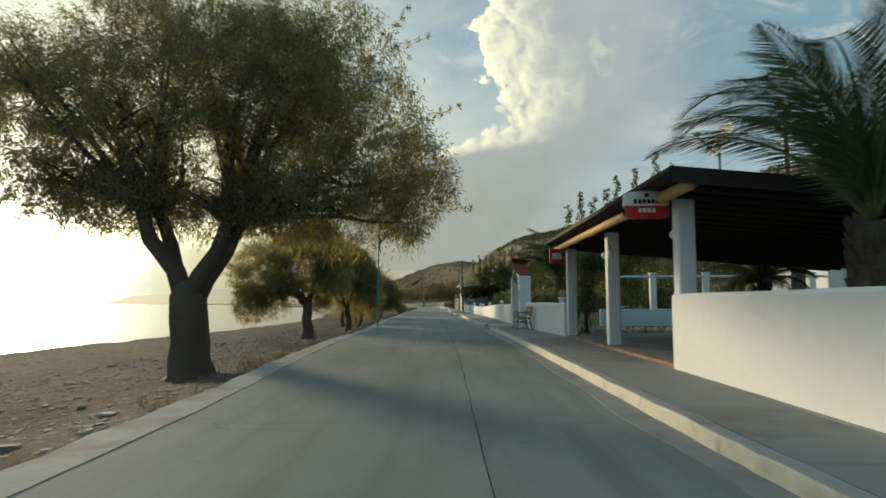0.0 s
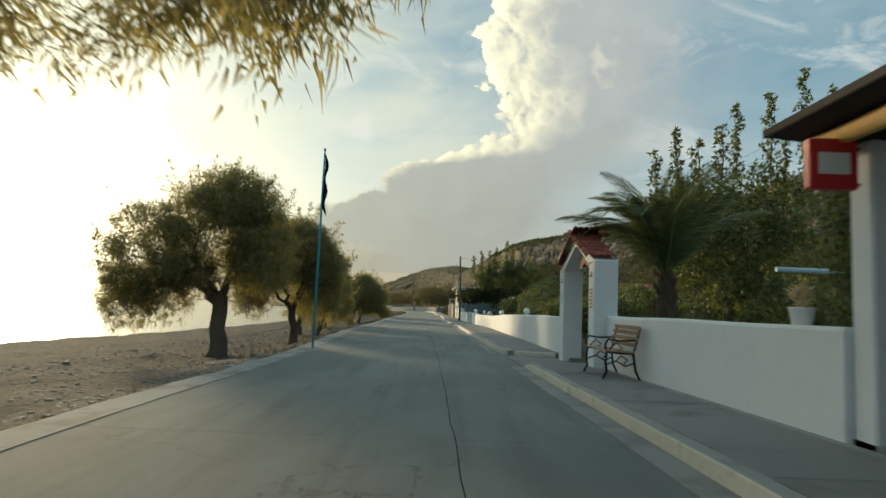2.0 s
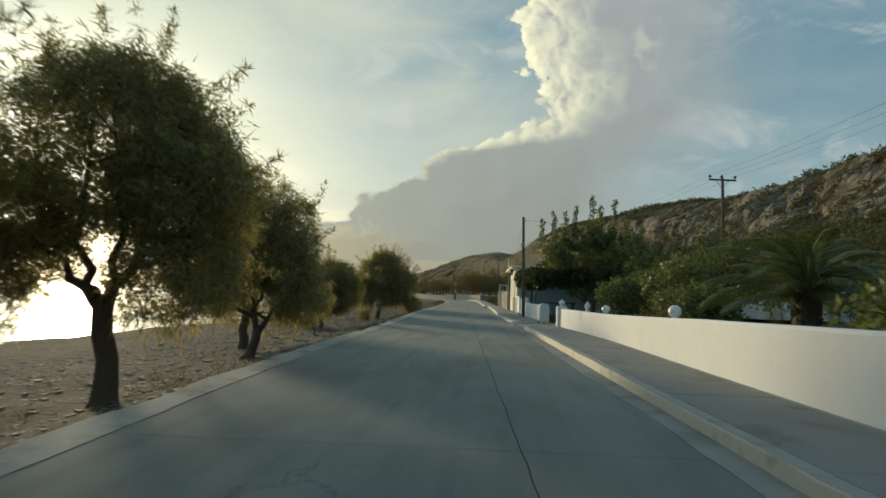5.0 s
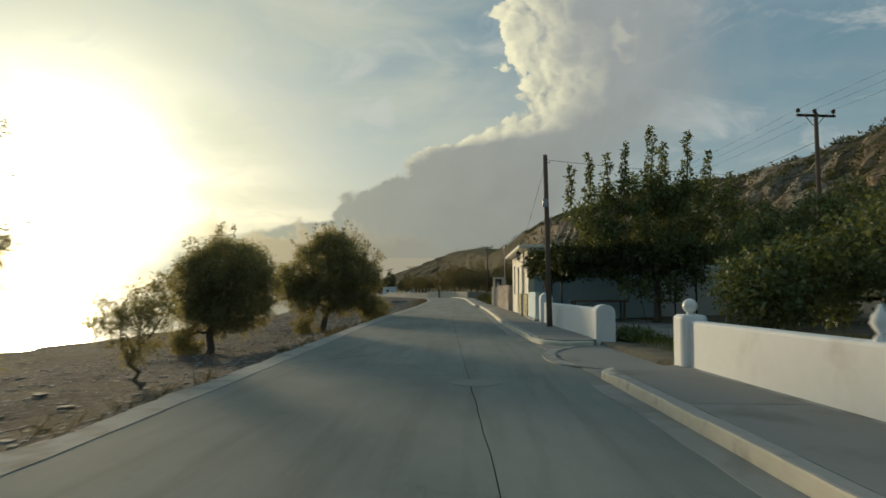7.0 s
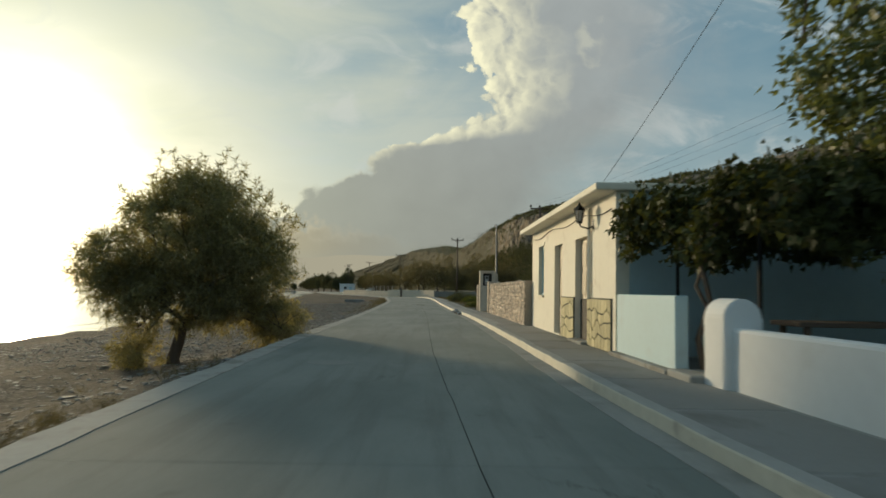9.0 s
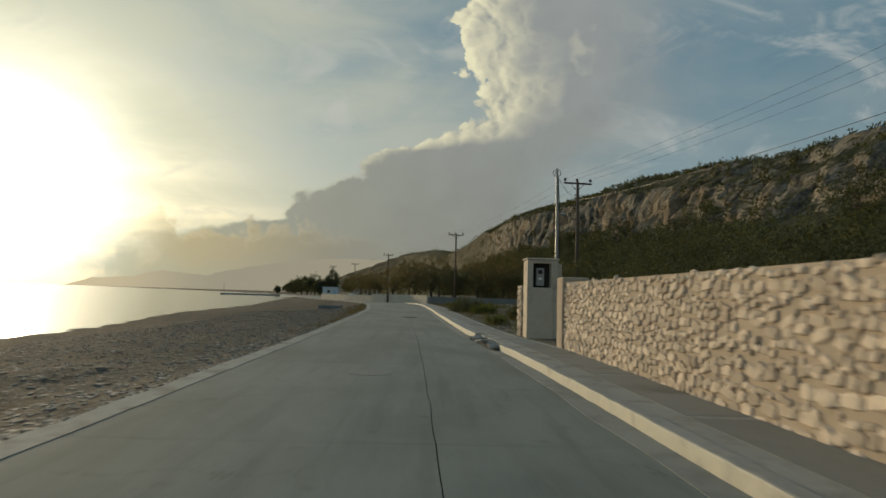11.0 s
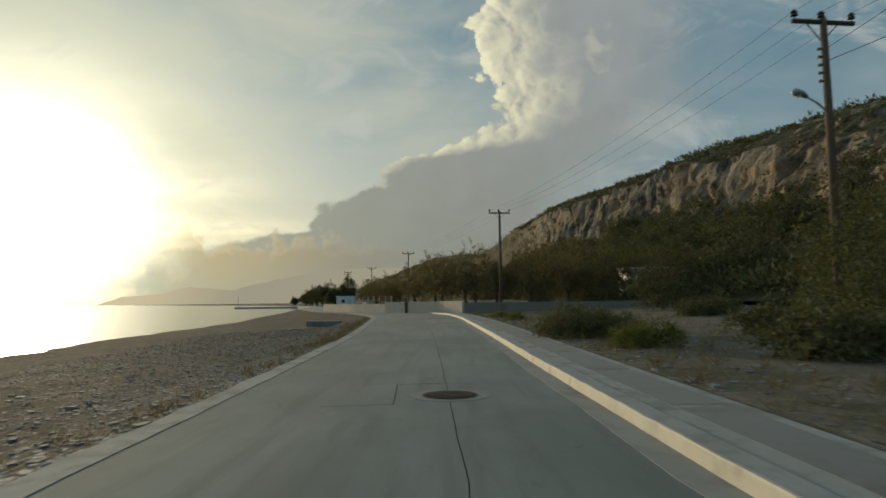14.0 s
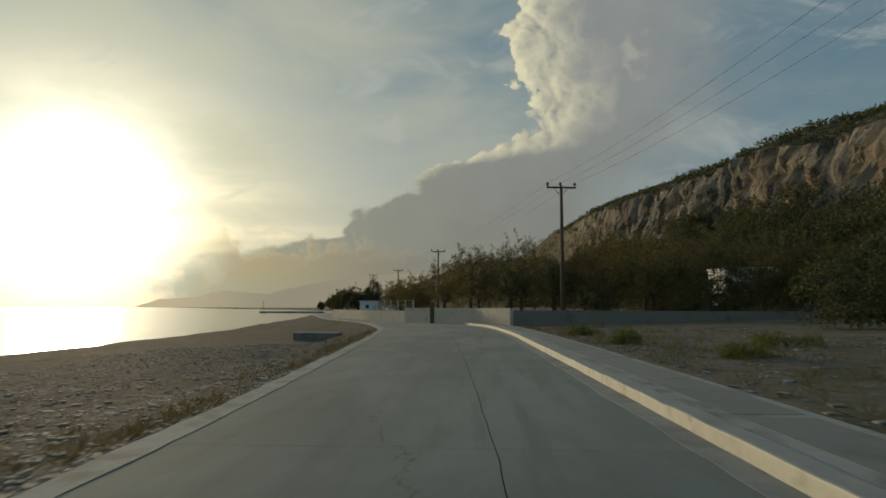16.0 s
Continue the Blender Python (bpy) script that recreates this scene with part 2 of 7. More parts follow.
M = {
    
    "joint": surface("joint_filler", (0.03, 0.03, 0.03), 0.9, 0.3),
    "patch": surface("mortar_patch", (0.212, 0.228, 0.218), 0.85, 0.3, 2.0, 25.0, 0.3, 70.0),
    "gutter": surface("gutter_mortar", (0.285, 0.29, 0.278), 0.88, 0.4, 0.8, 16.0, 0.4, 40.0, (0.2, 0.205, 0.195), (0.45, 0.66), 1.4, spec=0.2),
    "strip": surface("edge_concrete", (0.33, 0.335, 0.32), 0.88, 0.4, 0.6, 12.0, 0.5, 24.0, (0.19, 0.185, 0.165), (0.46, 0.66), 1.6, spec=0.2),
    # cream paint, made paler and warmer to stand for low sun on the face
    "kerb": surface("kerb_sunlit_paint", (0.60, 0.565, 0.47), 0.75, 0.35, 0.9, 10.0, 0.5, 20.0, (0.34, 0.30, 0.25), (0.54, 0.72), 2.6),
    "kerb_top": surface("kerb_top_concrete", (0.33, 0.33, 0.32), 0.85, 0.35, 0.8, 12.0, 0.5, 26.0, (0.23, 0.225, 0.21), (0.52, 0.7), 2.0, spec=0.2),
    # grey stone; for the recess wall its darkness stands in for shade
    "stone_shade_grey": surface("shaded_grey_stone", (0.33, 0.29, 0.235), 0.9, 0.35, 1.0, 9.0, 0.6, 20.0, (0.2, 0.18, 0.15), (0.5, 0.7), 2.0, per_object=0.15, spec=0.2, dist=0.02),
    # wall render darkened in its base colour, as the face turns from the sun
    "render_shade_grey": surface("shade_darkened_render", (0.24, 0.235, 0.215), 0.9, 0.3, 0.5, 8.0, 0.4, 14.0, (0.15, 0.145, 0.13), (0.5, 0.7), 1.2, spec=0.2),
    "walkway": surface("pavement_concrete", (0.23, 0.233, 0.226), 0.85, 0.3, 0.5, 14.0, 0.3, 50.0, (0.15, 0.145, 0.135), (0.5, 0.7), 0.8, per_object=0.06),
    "white": surface("whitewash", (0.75, 0.76, 0.76), 0.75, 0.12, 0.6, 6.0, 0.35, 9.0, (0.60, 0.585, 0.55), (0.60, 0.78), 0.9),
    "pale_blue": surface("pale_blue_paint", (0.46, 0.62, 0.68), 0.7, 0.12, 0.6, 8.0, 0.3, 10.0, (0.42, 0.52, 0.56), (0.56, 0.75), 1.1),
    "cream": surface("cream_paint", (0.80, 0.755, 0.64), 0.75, 0.12, 0.7, 8.0, 0.3, 9.0, (0.62, 0.56, 0.45), (0.58, 0.76), 1.2),
    "door_paint": surface("beige_door_paint", (0.42, 0.35, 0.25), 0.6, 0.15, 1.0, 12.0, 0.15, 40.0),
    "dark_panel": surface("dark_boarding", (0.05, 0.045, 0.04), 0.8, 0.3, 1.0, 12.0),
    "cladding": surface("yellow_crazy_stone", (0.56, 0.50, 0.30), 0.8, 0.3, 1.5, 14.0, 0.4, 30.0, per_object=0.2),
    "mortar": surface("dark_mortar", (0.10, 0.10, 0.08), 0.9, 0.3, 2.0, 18.0),
    "stone": surface("limestone_rubble", (0.60, 0.50, 0.40), 0.88, 0.35, 1.2, 9.0, 0.6, 22.0, (0.40, 0.31, 0.23), (0.5, 0.72), 3.2, per_object=0.30, island=0.16, dist=0.02),
    "stone_bed": surface("wall_mortar", (0.47, 0.385, 0.30), 0.92, 0.35, 1.5, 12.0, 0.6, 25.0),
    "plaster": surface("weathered_plaster", (0.62, 0.53, 0.42), 0.85, 0.3, 0.9, 8.0, 0.4, 14.0, (0.34, 0.29, 0.24), (0.55, 0.7), 1.6),
    "timber": surface("weathered_pole", (0.13, 0.095, 0.07), 0.85, 0.4, 1.0, 16.0, 0.5, 20.0, stretch=(6, 6, 0.5)),
    "log": surface("yellow_log", (0.60, 0.37, 0.13), 0.7, 0.3, 1.0, 9.0, 0.35, 14.0),
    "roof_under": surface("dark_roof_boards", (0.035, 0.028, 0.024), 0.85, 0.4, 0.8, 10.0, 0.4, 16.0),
    "tile": surface("red_clay_tile", (0.30, 0.085, 0.06), 0.8, 0.3, 1.0, 14.0, 0.3, 40.0, island=0.25, per_object=0.25),
    "iron": surface("dark_iron", (0.02, 0.02, 0.02), 0.5, 0.3, 2.0, 20.0, 0.2, 60.0, metal=0.6),
    "steel": surface("grey_steel", (0.35, 0.35, 0.35), 0.5, 0.2, 2.0, 20.0, 0.1, 60.0, metal=0.5),
    "slat": surface("bench_slat_wood", (0.36, 0.24, 0.15), 0.65, 0.3, 2.0, 20.0, 0.3, 40.0, per_object=0.12),
    "red": surface("red_sign", (0.52, 0.03, 0.03), 0.45, 0.12, 2.0, 20.0, 0.0),
    "sign_white": surface("white_sign", (0.75, 0.74, 0.72), 0.45, 0.08, 2.0, 20.0, 0.0),
    "orange": surface("orange_board", (0.46, 0.17, 0.06), 0.6, 0.25, 2.0, 14.0, 0.1, 30.0),
    "globe": surface("white_globe", (0.82, 0.81, 0.78), 0.35, 0.05, 2.0, 20.0, 0.0, spec=0.5),
    "teal": surface("teal_pole_paint", (0.02, 0.34, 0.40), 0.45, 0.15, 2.0, 20.0, 0.0),
    "navy": surface("navy_flag_cloth", (0.018, 0.03, 0.07), 0.85, 0.2, 3.0, 30.0, 0.1, 40.0, translucent=0.25),
    "bark": surface("tamarisk_bark", (0.12, 0.092, 0.07), 0.92, 0.45, 1.5, 14.0, 0.8, 12.0, (0.11, 0.09, 0.07), (0.5, 0.7), 4.0, stretch=(1, 1, 0.35), dist=0.03),
    "tamarisk": surface("tamarisk_foliage", (0.245, 0.245, 0.16), 0.75, 0.3, 0.8, 3.0, 0.0, island=0.4, translucent=0.58, spec=0.25),
    "broadleaf": surface("broad_leaves", (0.112, 0.145, 0.064), 0.5, 0.3, 0.8, 3.0, 0.0, island=0.45, translucent=0.38, spec=0.4),
    "vine": surface("vine_leaves", (0.050, 0.062, 0.020), 0.6, 0.35, 0.8, 3.0, 0.0, island=0.5, translucent=0.25, spec=0.3),
    "palm": surface("palm_leaflet", (0.105, 0.14, 0.068), 0.5, 0.3, 1.0, 4.0, 0.0, island=0.4, translucent=0.2, spec=0.4),
    "palm_stem": surface("palm_stem", (0.16, 0.17, 0.06), 0.6, 0.3, 2.0, 12.0, 0.2, 30.0),
    "palm_trunk": surface("palm_trunk", (0.10, 0.075, 0.05), 0.92, 0.4, 2.0, 12.0, 0.6, 20.0, dist=0.03),
    "maquis": surface("maquis_shrub", (0.098, 0.106, 0.055), 0.8, 0.4, 0.12, 1.0, 0.0, island=0.5, translucent=0.2, spec=0.2),
    "dry_scrub": surface("brown_tamarisk_foliage", (0.135, 0.125, 0.07), 0.8, 0.35, 0.3, 2.0, 0.0, island=0.45, translucent=0.3, spec=0.2),
    "dry_grass": surface("dry_grass", (0.115, 0.106, 0.062), 0.85, 0.35, 0.8, 4.0, 0.0, island=0.45, translucent=0.3, spec=0.2),
    "green_grass": surface("green_tuft", (0.10, 0.125, 0.035), 0.8, 0.35, 0.8, 4.0, 0.0, island=0.45, translucent=0.3, spec=0.2),
    "pebble": surface("beach_pebble", (0.25, 0.25, 0.24), 0.8, 0.25, 1.0, 8.0, 0.3, 30.0, island=0.4, spec=0.3),
    "rust": surface("rust_iron", (0.060, 0.040, 0.028), 0.75, 0.35, 2.0, 30.0, 0.5, 90.0),
    "brick": surface("brick_edging", (0.36, 0.20, 0.13), 0.85, 0.3, 2.0, 14.0, 0.4, 40.0, per_object=0.2),
    "plume": surface("pampas_plume", (0.55, 0.48, 0.36), 0.9, 0.25, 2.0, 10.0, 0.0, island=0.25, translucent=0.3),
    "car_paint": surface("pale_car_paint", (0.62, 0.60, 0.55), 0.3, 0.05, 2.0, 20.0, 0.0, spec=0.5),
    "rubber": surface("black_rubber", (0.02, 0.02, 0.02), 0.8, 0.2, 2.0, 20.0),
    "turquoise": surface("turquoise_net", (0.06, 0.26, 0.22), 0.7, 0.25, 2.0, 10.0, 0.2, 30.0),
}


def road_material():
    """Old road concrete: cloudy cement, trowel streaks along the slab, tyre-dark tracks, hair cracks and grit."""
    mt = bpy.data.materials.new("road_concrete")
    mt.use_nodes = True
    mt.node_tree.nodes.clear()
    g = Nodes(mt.node_tree)
    at = g.add("ShaderNodeNewGeometry").outputs["Position"]
    rnd = g.add("ShaderNodeObjectInfo").outputs["Random"]
    cloud = g.noise(g.vm("MULTIPLY", at, (1.0, 0.45, 1.0)), 0.5, 6.0, 0.62, 0.3)
    streak = g.noise(g.vm("MULTIPLY", at, (3.2, 0.22, 1.0)), 1.0, 5.0, 0.6)
    grit = g.noise(at, 26.0, 4.0, 0.75)
    colour = g.mix(g.step(cloud, 0.3, 0.7), (0.160, 0.185, 0.176), (0.226, 0.250, 0.238))
    colour = g.mix(g.m("MULTIPLY", g.step(streak, 0.45, 0.72), 0.5), colour, (0.13, 0.142, 0.136))
    level = g.m("ADD", 0.80, g.m("ADD", g.m("MULTIPLY", grit, 0.32), g.m("MULTIPLY", rnd, 0.08)))
    colour = g.mix(1.0, colour, g.vec(level, level, level), "MULTIPLY")
    bent = g.vm("ADD", g.vm("MULTIPLY", at, (1.0, 0.7, 0.0)), g.vm("MULTIPLY", g.vec(g.noise(at, 1.3, 5.0, 0.65), g.noise(g.vm("ADD", at, (7.0, 3.0, 0.0)), 1.3, 5.0, 0.65)), (0.9, 0.9, 0.0)))
    crack = g.m("MULTIPLY", g.step(g.voronoi(bent, 0.33, "DISTANCE_TO_EDGE")[0], 0.001, 0.0035, 1.0, 0.0), g.step(g.noise(at, 0.23, 3.0, 0.5), 0.50, 0.58))
    colour = g.mix(g.m("MULTIPLY", crack, 0.5), colour, (0.05, 0.052, 0.05))
    spots = g.step(g.noise(at, 3.1, 3.0, 0.5), 0.66, 0.76)
    colour = g.mix(g.m("MULTIPLY", spots, 0.35), colour, (0.10, 0.105, 0.10))
    p = g.add("ShaderNodeBsdfPrincipled")
    g.put(p.inputs["Base Color"], colour)
    g.put(p.inputs["Roughness"], g.m("ADD", 0.78, g.m("MULTIPLY", grit, 0.2), clamp=True))
    p.inputs["Specular IOR Level"].default_value = 0.22
    b = g.add("ShaderNodeBump")
    b.inputs["Strength"].default_value, b.inputs["Distance"].default_value = 0.4, 0.01
    g.put(b.inputs["Height"], g.m("SUBTRACT", g.m("ADD", grit, g.m("MULTIPLY", cloud, 0.8)), g.m("MULTIPLY", crack, 0.8)))
    g.put(p.inputs["Normal"], b.outputs[0])
    g.t.links.new(p.outputs[0], g.add("ShaderNodeOutputMaterial").inputs[0])
    return mt


def ground_material():
    mt = bpy.data.materials.new("shore_ground")
    mt.use_nodes = True
    mt.node_tree.nodes.clear()
    g = Nodes(mt.node_tree)
    at = g.add("ShaderNodeNewGeometry").outputs["Position"]
    x, y, z = g.xyz(at)
    cells, cells2 = g.voronoi(at, 7.0), g.voronoi(at, 19.0)
    tone = g.m("ADD", g.m("MULTIPLY", g.xyz(cells[1])[0], 0.5), g.m("MULTIPLY", g.xyz(cells2[1])[0], 0.5))
    stone = g.mix(g.xyz(cells2[1])[1], (0.27, 0.27, 0.262), (0.31, 0.272, 0.225))
    shingle = g.mix(g.m("POWER", tone, 1.6), (0.028, 0.027, 0.025), stone)
    gap = g.m("MAXIMUM", g.step(cells[0], 0.36, 0.62), g.m("MULTIPLY", g.step(cells2[0], 0.38, 0.62), 0.6))
    shingle = g.mix(g.m("MULTIPLY", gap, 0.6), shingle, (0.022, 0.020, 0.018))
    sand = g.mix(g.noise(at, 6.0, 6.0, 0.75), (0.042, 0.037, 0.029), (0.175, 0.15, 0.112))
    big = g.noise(at, 0.22, 6.0, 0.65)
    colour = g.mix(g.m("MULTIPLY", g.step(big, 0.44, 0.60), 0.75), shingle, sand)
    weed = g.step(g.noise(g.vm("MULTIPLY", at, (1.0, 0.35, 1.0)), 1.1, 5.0, 0.7), 0.60, 0.72)
    colour = g.mix(g.m("MULTIPLY", weed, 0.5), colour, (0.050, 0.040, 0.026))
    wet = g.step(z, -1.60, -1.42, 1.0, 0.0)
    colour = g.mix(g.m("MULTIPLY", wet, 0.5), colour, (0.06, 0.055, 0.05))
    earth = g.mix(g.noise(at, 2.2, 6.0, 0.75), (0.085, 0.075, 0.056), (0.30, 0.27, 0.215))
    earth = g.mix(g.m("MULTIPLY", g.step(g.noise(at, 0.5, 5.0, 0.65), 0.48, 0.62), 0.7), earth, g.mix(g.noise(at, 4.0, 5.0, 0.7), (0.05, 0.05, 0.022), (0.15, 0.135, 0.07)))
    colour = g.mix(g.m("MULTIPLY", g.step(x, 1.2, 2.4), 0.8), colour, earth)
    inland = g.step(g.m("ADD", z, g.m("MULTIPLY", big, 2.0)), 2.0, 4.5)
    colour = g.mix(inland, colour, g.mix(g.noise(at, 0.6, 6.0, 0.65), (0.045, 0.05, 0.022), (0.16, 0.135, 0.085)))
    p = g.add("ShaderNodeBsdfPrincipled")
    g.put(p.inputs["Base Color"], colour)
    p.inputs["Roughness"].default_value, p.inputs["Specular IOR Level"].default_value = 0.95, 0.1
    b = g.add("ShaderNodeBump")
    b.inputs["Strength"].default_value, b.inputs["Distance"].default_value = 0.9, 0.05
    g.put(b.inputs["Height"], g.m("SUBTRACT", g.noise(at, 5.0, 6.0, 0.75), g.m("ADD", g.m("MULTIPLY", cells[0], 0.8), g.m("MULTIPLY", cells2[0], 0.4))))
    g.put(p.inputs["Normal"], b.outputs[0])
    g.t.links.new(p.outputs[0], g.add("ShaderNodeOutputMaterial").inputs[0])
    return mt


def hill_material():
    mt = bpy.data.materials.new("hill_rock_and_scrub")
    mt.use_nodes = True
    mt.node_tree.nodes.clear()
    g = Nodes(mt.node_tree)
    geo = g.add("ShaderNodeNewGeometry")
    at, nz = geo.outputs["Position"], g.xyz(geo.outputs["Normal"])[2]
    tall = g.vm("MULTIPLY", at, (1.0, 1.0, 0.55))
    n1, n2, n3 = g.noise(at, 0.09, 6.0, 0.6), g.noise(tall, 0.55, 8.0, 0.7), g.noise(at, 1.9, 6.0, 0.7)
    blocks = g.voronoi(g.vm("ADD", tall, g.vm("MULTIPLY", g.vec(n2, n3, n1), (1.6, 1.6, 1.2))), 0.42)
    tone = g.m("ADD", g.m("MULTIPLY", g.xyz(blocks[1])[0], 0.35), g.m("ADD", g.m("MULTIPLY", n2, 0.55), g.m("MULTIPLY", g.m("SUBTRACT", n3, 0.5), 0.85)))
    rock = g.ramp(tone, [(0.22, (0.065, 0.060, 0.053)), (0.38, (0.19, 0.172, 0.142)), (0.54, (0.30, 0.266, 0.212)), (0.76, (0.43, 0.38, 0.295))])
    rust = g.mix(n2, (0.20, 0.13, 0.075), (0.46, 0.33, 0.195))
    rock = g.mix(g.m("MULTIPLY", g.step(g.m("ADD", n1, g.m("MULTIPLY", g.m("SUBTRACT", n2, 0.5), 0.4)), 0.47, 0.60), 0.5), rock, rust)
    streak = g.noise(g.vm("MULTIPLY", at, (1.0, 1.0, 0.3)), 0.9, 5.0, 0.65)
    rock = g.mix(g.m("MULTIPLY", g.step(streak, 0.56, 0.70), 0.45), rock, (0.10, 0.095, 0.088))
    clefts = g.step(g.noise(g.vm("MULTIPLY", at, (1.0, 1.0, 1.1)), 0.26, 7.0, 0.75), 0.56, 0.62)
    rock = g.mix(g.m("MULTIPLY", clefts, 0.6), rock, (0.045, 0.045, 0.032))
    scrub = g.mix(g.noise(at, 0.9, 6.0, 0.7), (0.026, 0.031, 0.014), (0.11, 0.105, 0.06))
    steep = g.step(g.m("ADD", nz, g.m("MULTIPLY", g.m("SUBTRACT", n2, 0.5), 0.5)), 0.56, 0.70)
    steep = g.m("MAXIMUM", steep, g.m("MULTIPLY", g.step(g.xyz(at)[1], 330.0, 430.0), 0.85))
    p = g.add("ShaderNodeBsdfPrincipled")
    g.put(p.inputs["Base Color"], g.mix(steep, rock, scrub))
    p.inputs["Roughness"].default_value, p.inputs["Specular IOR Level"].default_value = 0.92, 0.15
    b = g.add("ShaderNodeBump")
    b.inputs["Strength"].default_value, b.inputs["Distance"].default_value = 0.8, 0.8
    g.put(b.inputs["Height"], g.m("ADD", g.m("MULTIPLY", n2, 0.8), g.m("SUBTRACT", g.m("MULTIPLY", n3, 0.7), g.m("MULTIPLY", blocks[0], 0.7))))
    g.put(p.inputs["Normal"], b.outputs[0])
    g.t.links.new(p.outputs[0], g.add("ShaderNodeOutputMaterial").inputs[0])
    return mt


def sea_material():
    mt = bpy.data.materials.new("sea_water")
    mt.use_nodes = True
    mt.node_tree.nodes.clear()
    g = Nodes(mt.node_tree)
    at = g.add("ShaderNodeNewGeometry").outputs["Position"]
    p = g.add("ShaderNodeBsdfPrincipled")
    p.inputs["Base Color"].default_value = (0.05, 0.075, 0.08, 1)
    p.inputs["Roughness"].default_value, p.inputs["IOR"].default_value, p.inputs["Specular IOR Level"].default_value = 0.16, 1.33, 0.5
    b = g.add("ShaderNodeBump")
    b.inputs["Strength"].default_value, b.inputs["Distance"].default_value = 0.22, 0.25
    h = g.m("ADD", g.noise(g.vm("MULTIPLY", at, (1.6, 0.45, 1.0)), 0.8, 6.0, 0.6), g.m("MULTIPLY", g.noise(at, 4.0, 4.0, 0.6), 0.2))
    g.put(b.inputs["Height"], h)
    g.put(p.inputs["Normal"], b.outputs[0])
    g.t.links.new(p.outputs[0], g.add("ShaderNodeOutputMaterial").inputs[0])
    return mt


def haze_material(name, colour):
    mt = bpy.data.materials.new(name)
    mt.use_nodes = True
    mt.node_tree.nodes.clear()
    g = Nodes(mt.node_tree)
    # haze and sun glow put into emission, brighter towards the sun's side
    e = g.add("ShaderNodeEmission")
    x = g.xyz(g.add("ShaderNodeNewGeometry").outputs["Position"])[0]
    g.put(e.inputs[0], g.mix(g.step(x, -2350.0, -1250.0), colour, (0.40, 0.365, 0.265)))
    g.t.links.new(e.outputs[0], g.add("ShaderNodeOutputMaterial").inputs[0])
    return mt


M["ground"], M["hill"], M["sea"], M["concrete"] = ground_material(), hill_material(), sea_material(), road_material()

# ---- helpers for building ----
rng = np.random.default_rng(7)


def mesh_of(name, bm, material, smooth=False):
    me = bpy.data.meshes.new(name)
    bmesh.ops.recalc_face_normals(bm, faces=bm.faces)
    bm.to_mesh(me)
    bm.free()
    for mt in material if isinstance(material, (list, tuple)) else (material,):
        me.materials.append(mt)
    if smooth:
        me.shade_smooth()
    return me


def part(name, bm, material, parent=None, label="", smooth=False):
    """Links a bmesh as one mesh object, under a thing or a part."""
    ob = new(name, mesh_of(name, bm, material, smooth))
    if parent is not None:
        ob.parent = parent
    return tagged(ob, label)


def piece(name, me, parent, m=None):
    """One more object on a mesh that alike pieces share."""
    ob = new(name, me)
    ob.parent = parent
    if m is not None:
        ob.matrix_basis = m
    return ob


def thing(name, label, category, group="", at=(0, 0, 0), turn=0.0):
    ob = new(name)
    ob.empty_display_size = 0.2
    ob.matrix_basis = pose(*at, 0, 0, turn)
    return tagged(ob, label, category, group)


def setting(ob, label, category):
    return tagged(ob, label, category, kind="structure")


def box(bm, x0, y0, z0, x1, y1, z1, bevel=0.0, seg=1):
    r = bmesh.ops.create_cube(bm, size=1.0)
    bmesh.ops.transform(bm, verts=r["verts"], matrix=Matrix.Translation(((x0 + x1) / 2, (y0 + y1) / 2, (z0 + z1) / 2)) @ Matrix.Diagonal((x1 - x0, y1 - y0, z1 - z0, 1)))
    if bevel:
        es = list({e for vv in r["verts"] for e in vv.link_edges})
        bmesh.ops.bevel(bm, geom=es, offset=bevel, segments=seg, affect="EDGES", profile=0.5)
    return bm


def tube(bm, pts, radii, seg=8, cap=True):
    """A tapered tube along a line of points."""
    pts = [Vector(p) for p in pts]
    rings, q, last = [], None, None
    for i, p in enumerate(pts):
        d = (pts[min(i + 1, len(pts) - 1)] - pts[max(i - 1, 0)]).normalized()
        q = d.to_track_quat("Z", "Y") if q is None else last.rotation_difference(d) @ q
        last = d
        r = radii[i] if isinstance(radii, (list, tuple)) else radii
        rings.append([bm.verts.new(p + q @ Vector((r * math.cos(a), r * math.sin(a), 0))) for a in (2 * math.pi * k / seg for k in range(seg))])
    for a, b in zip(rings, rings[1:]):
        for k in range(seg):
            bm.faces.new((a[k], a[(k + 1) % seg], b[(k + 1) % seg], b[k]))
    if cap:
        bm.faces.new(rings[0][::-1])
        bm.faces.new(rings[-1])
    return bm


def ball(bm, c, r, seg=16, squash=1.0):
    got = bmesh.ops.create_uvsphere(bm, u_segments=seg, v_segments=seg // 2 + 2, radius=r)
    bmesh.ops.transform(bm, verts=got["verts"], matrix=Matrix.Translation(c) @ Matrix.Diagonal((1, 1, squash, 1)))
    return bm


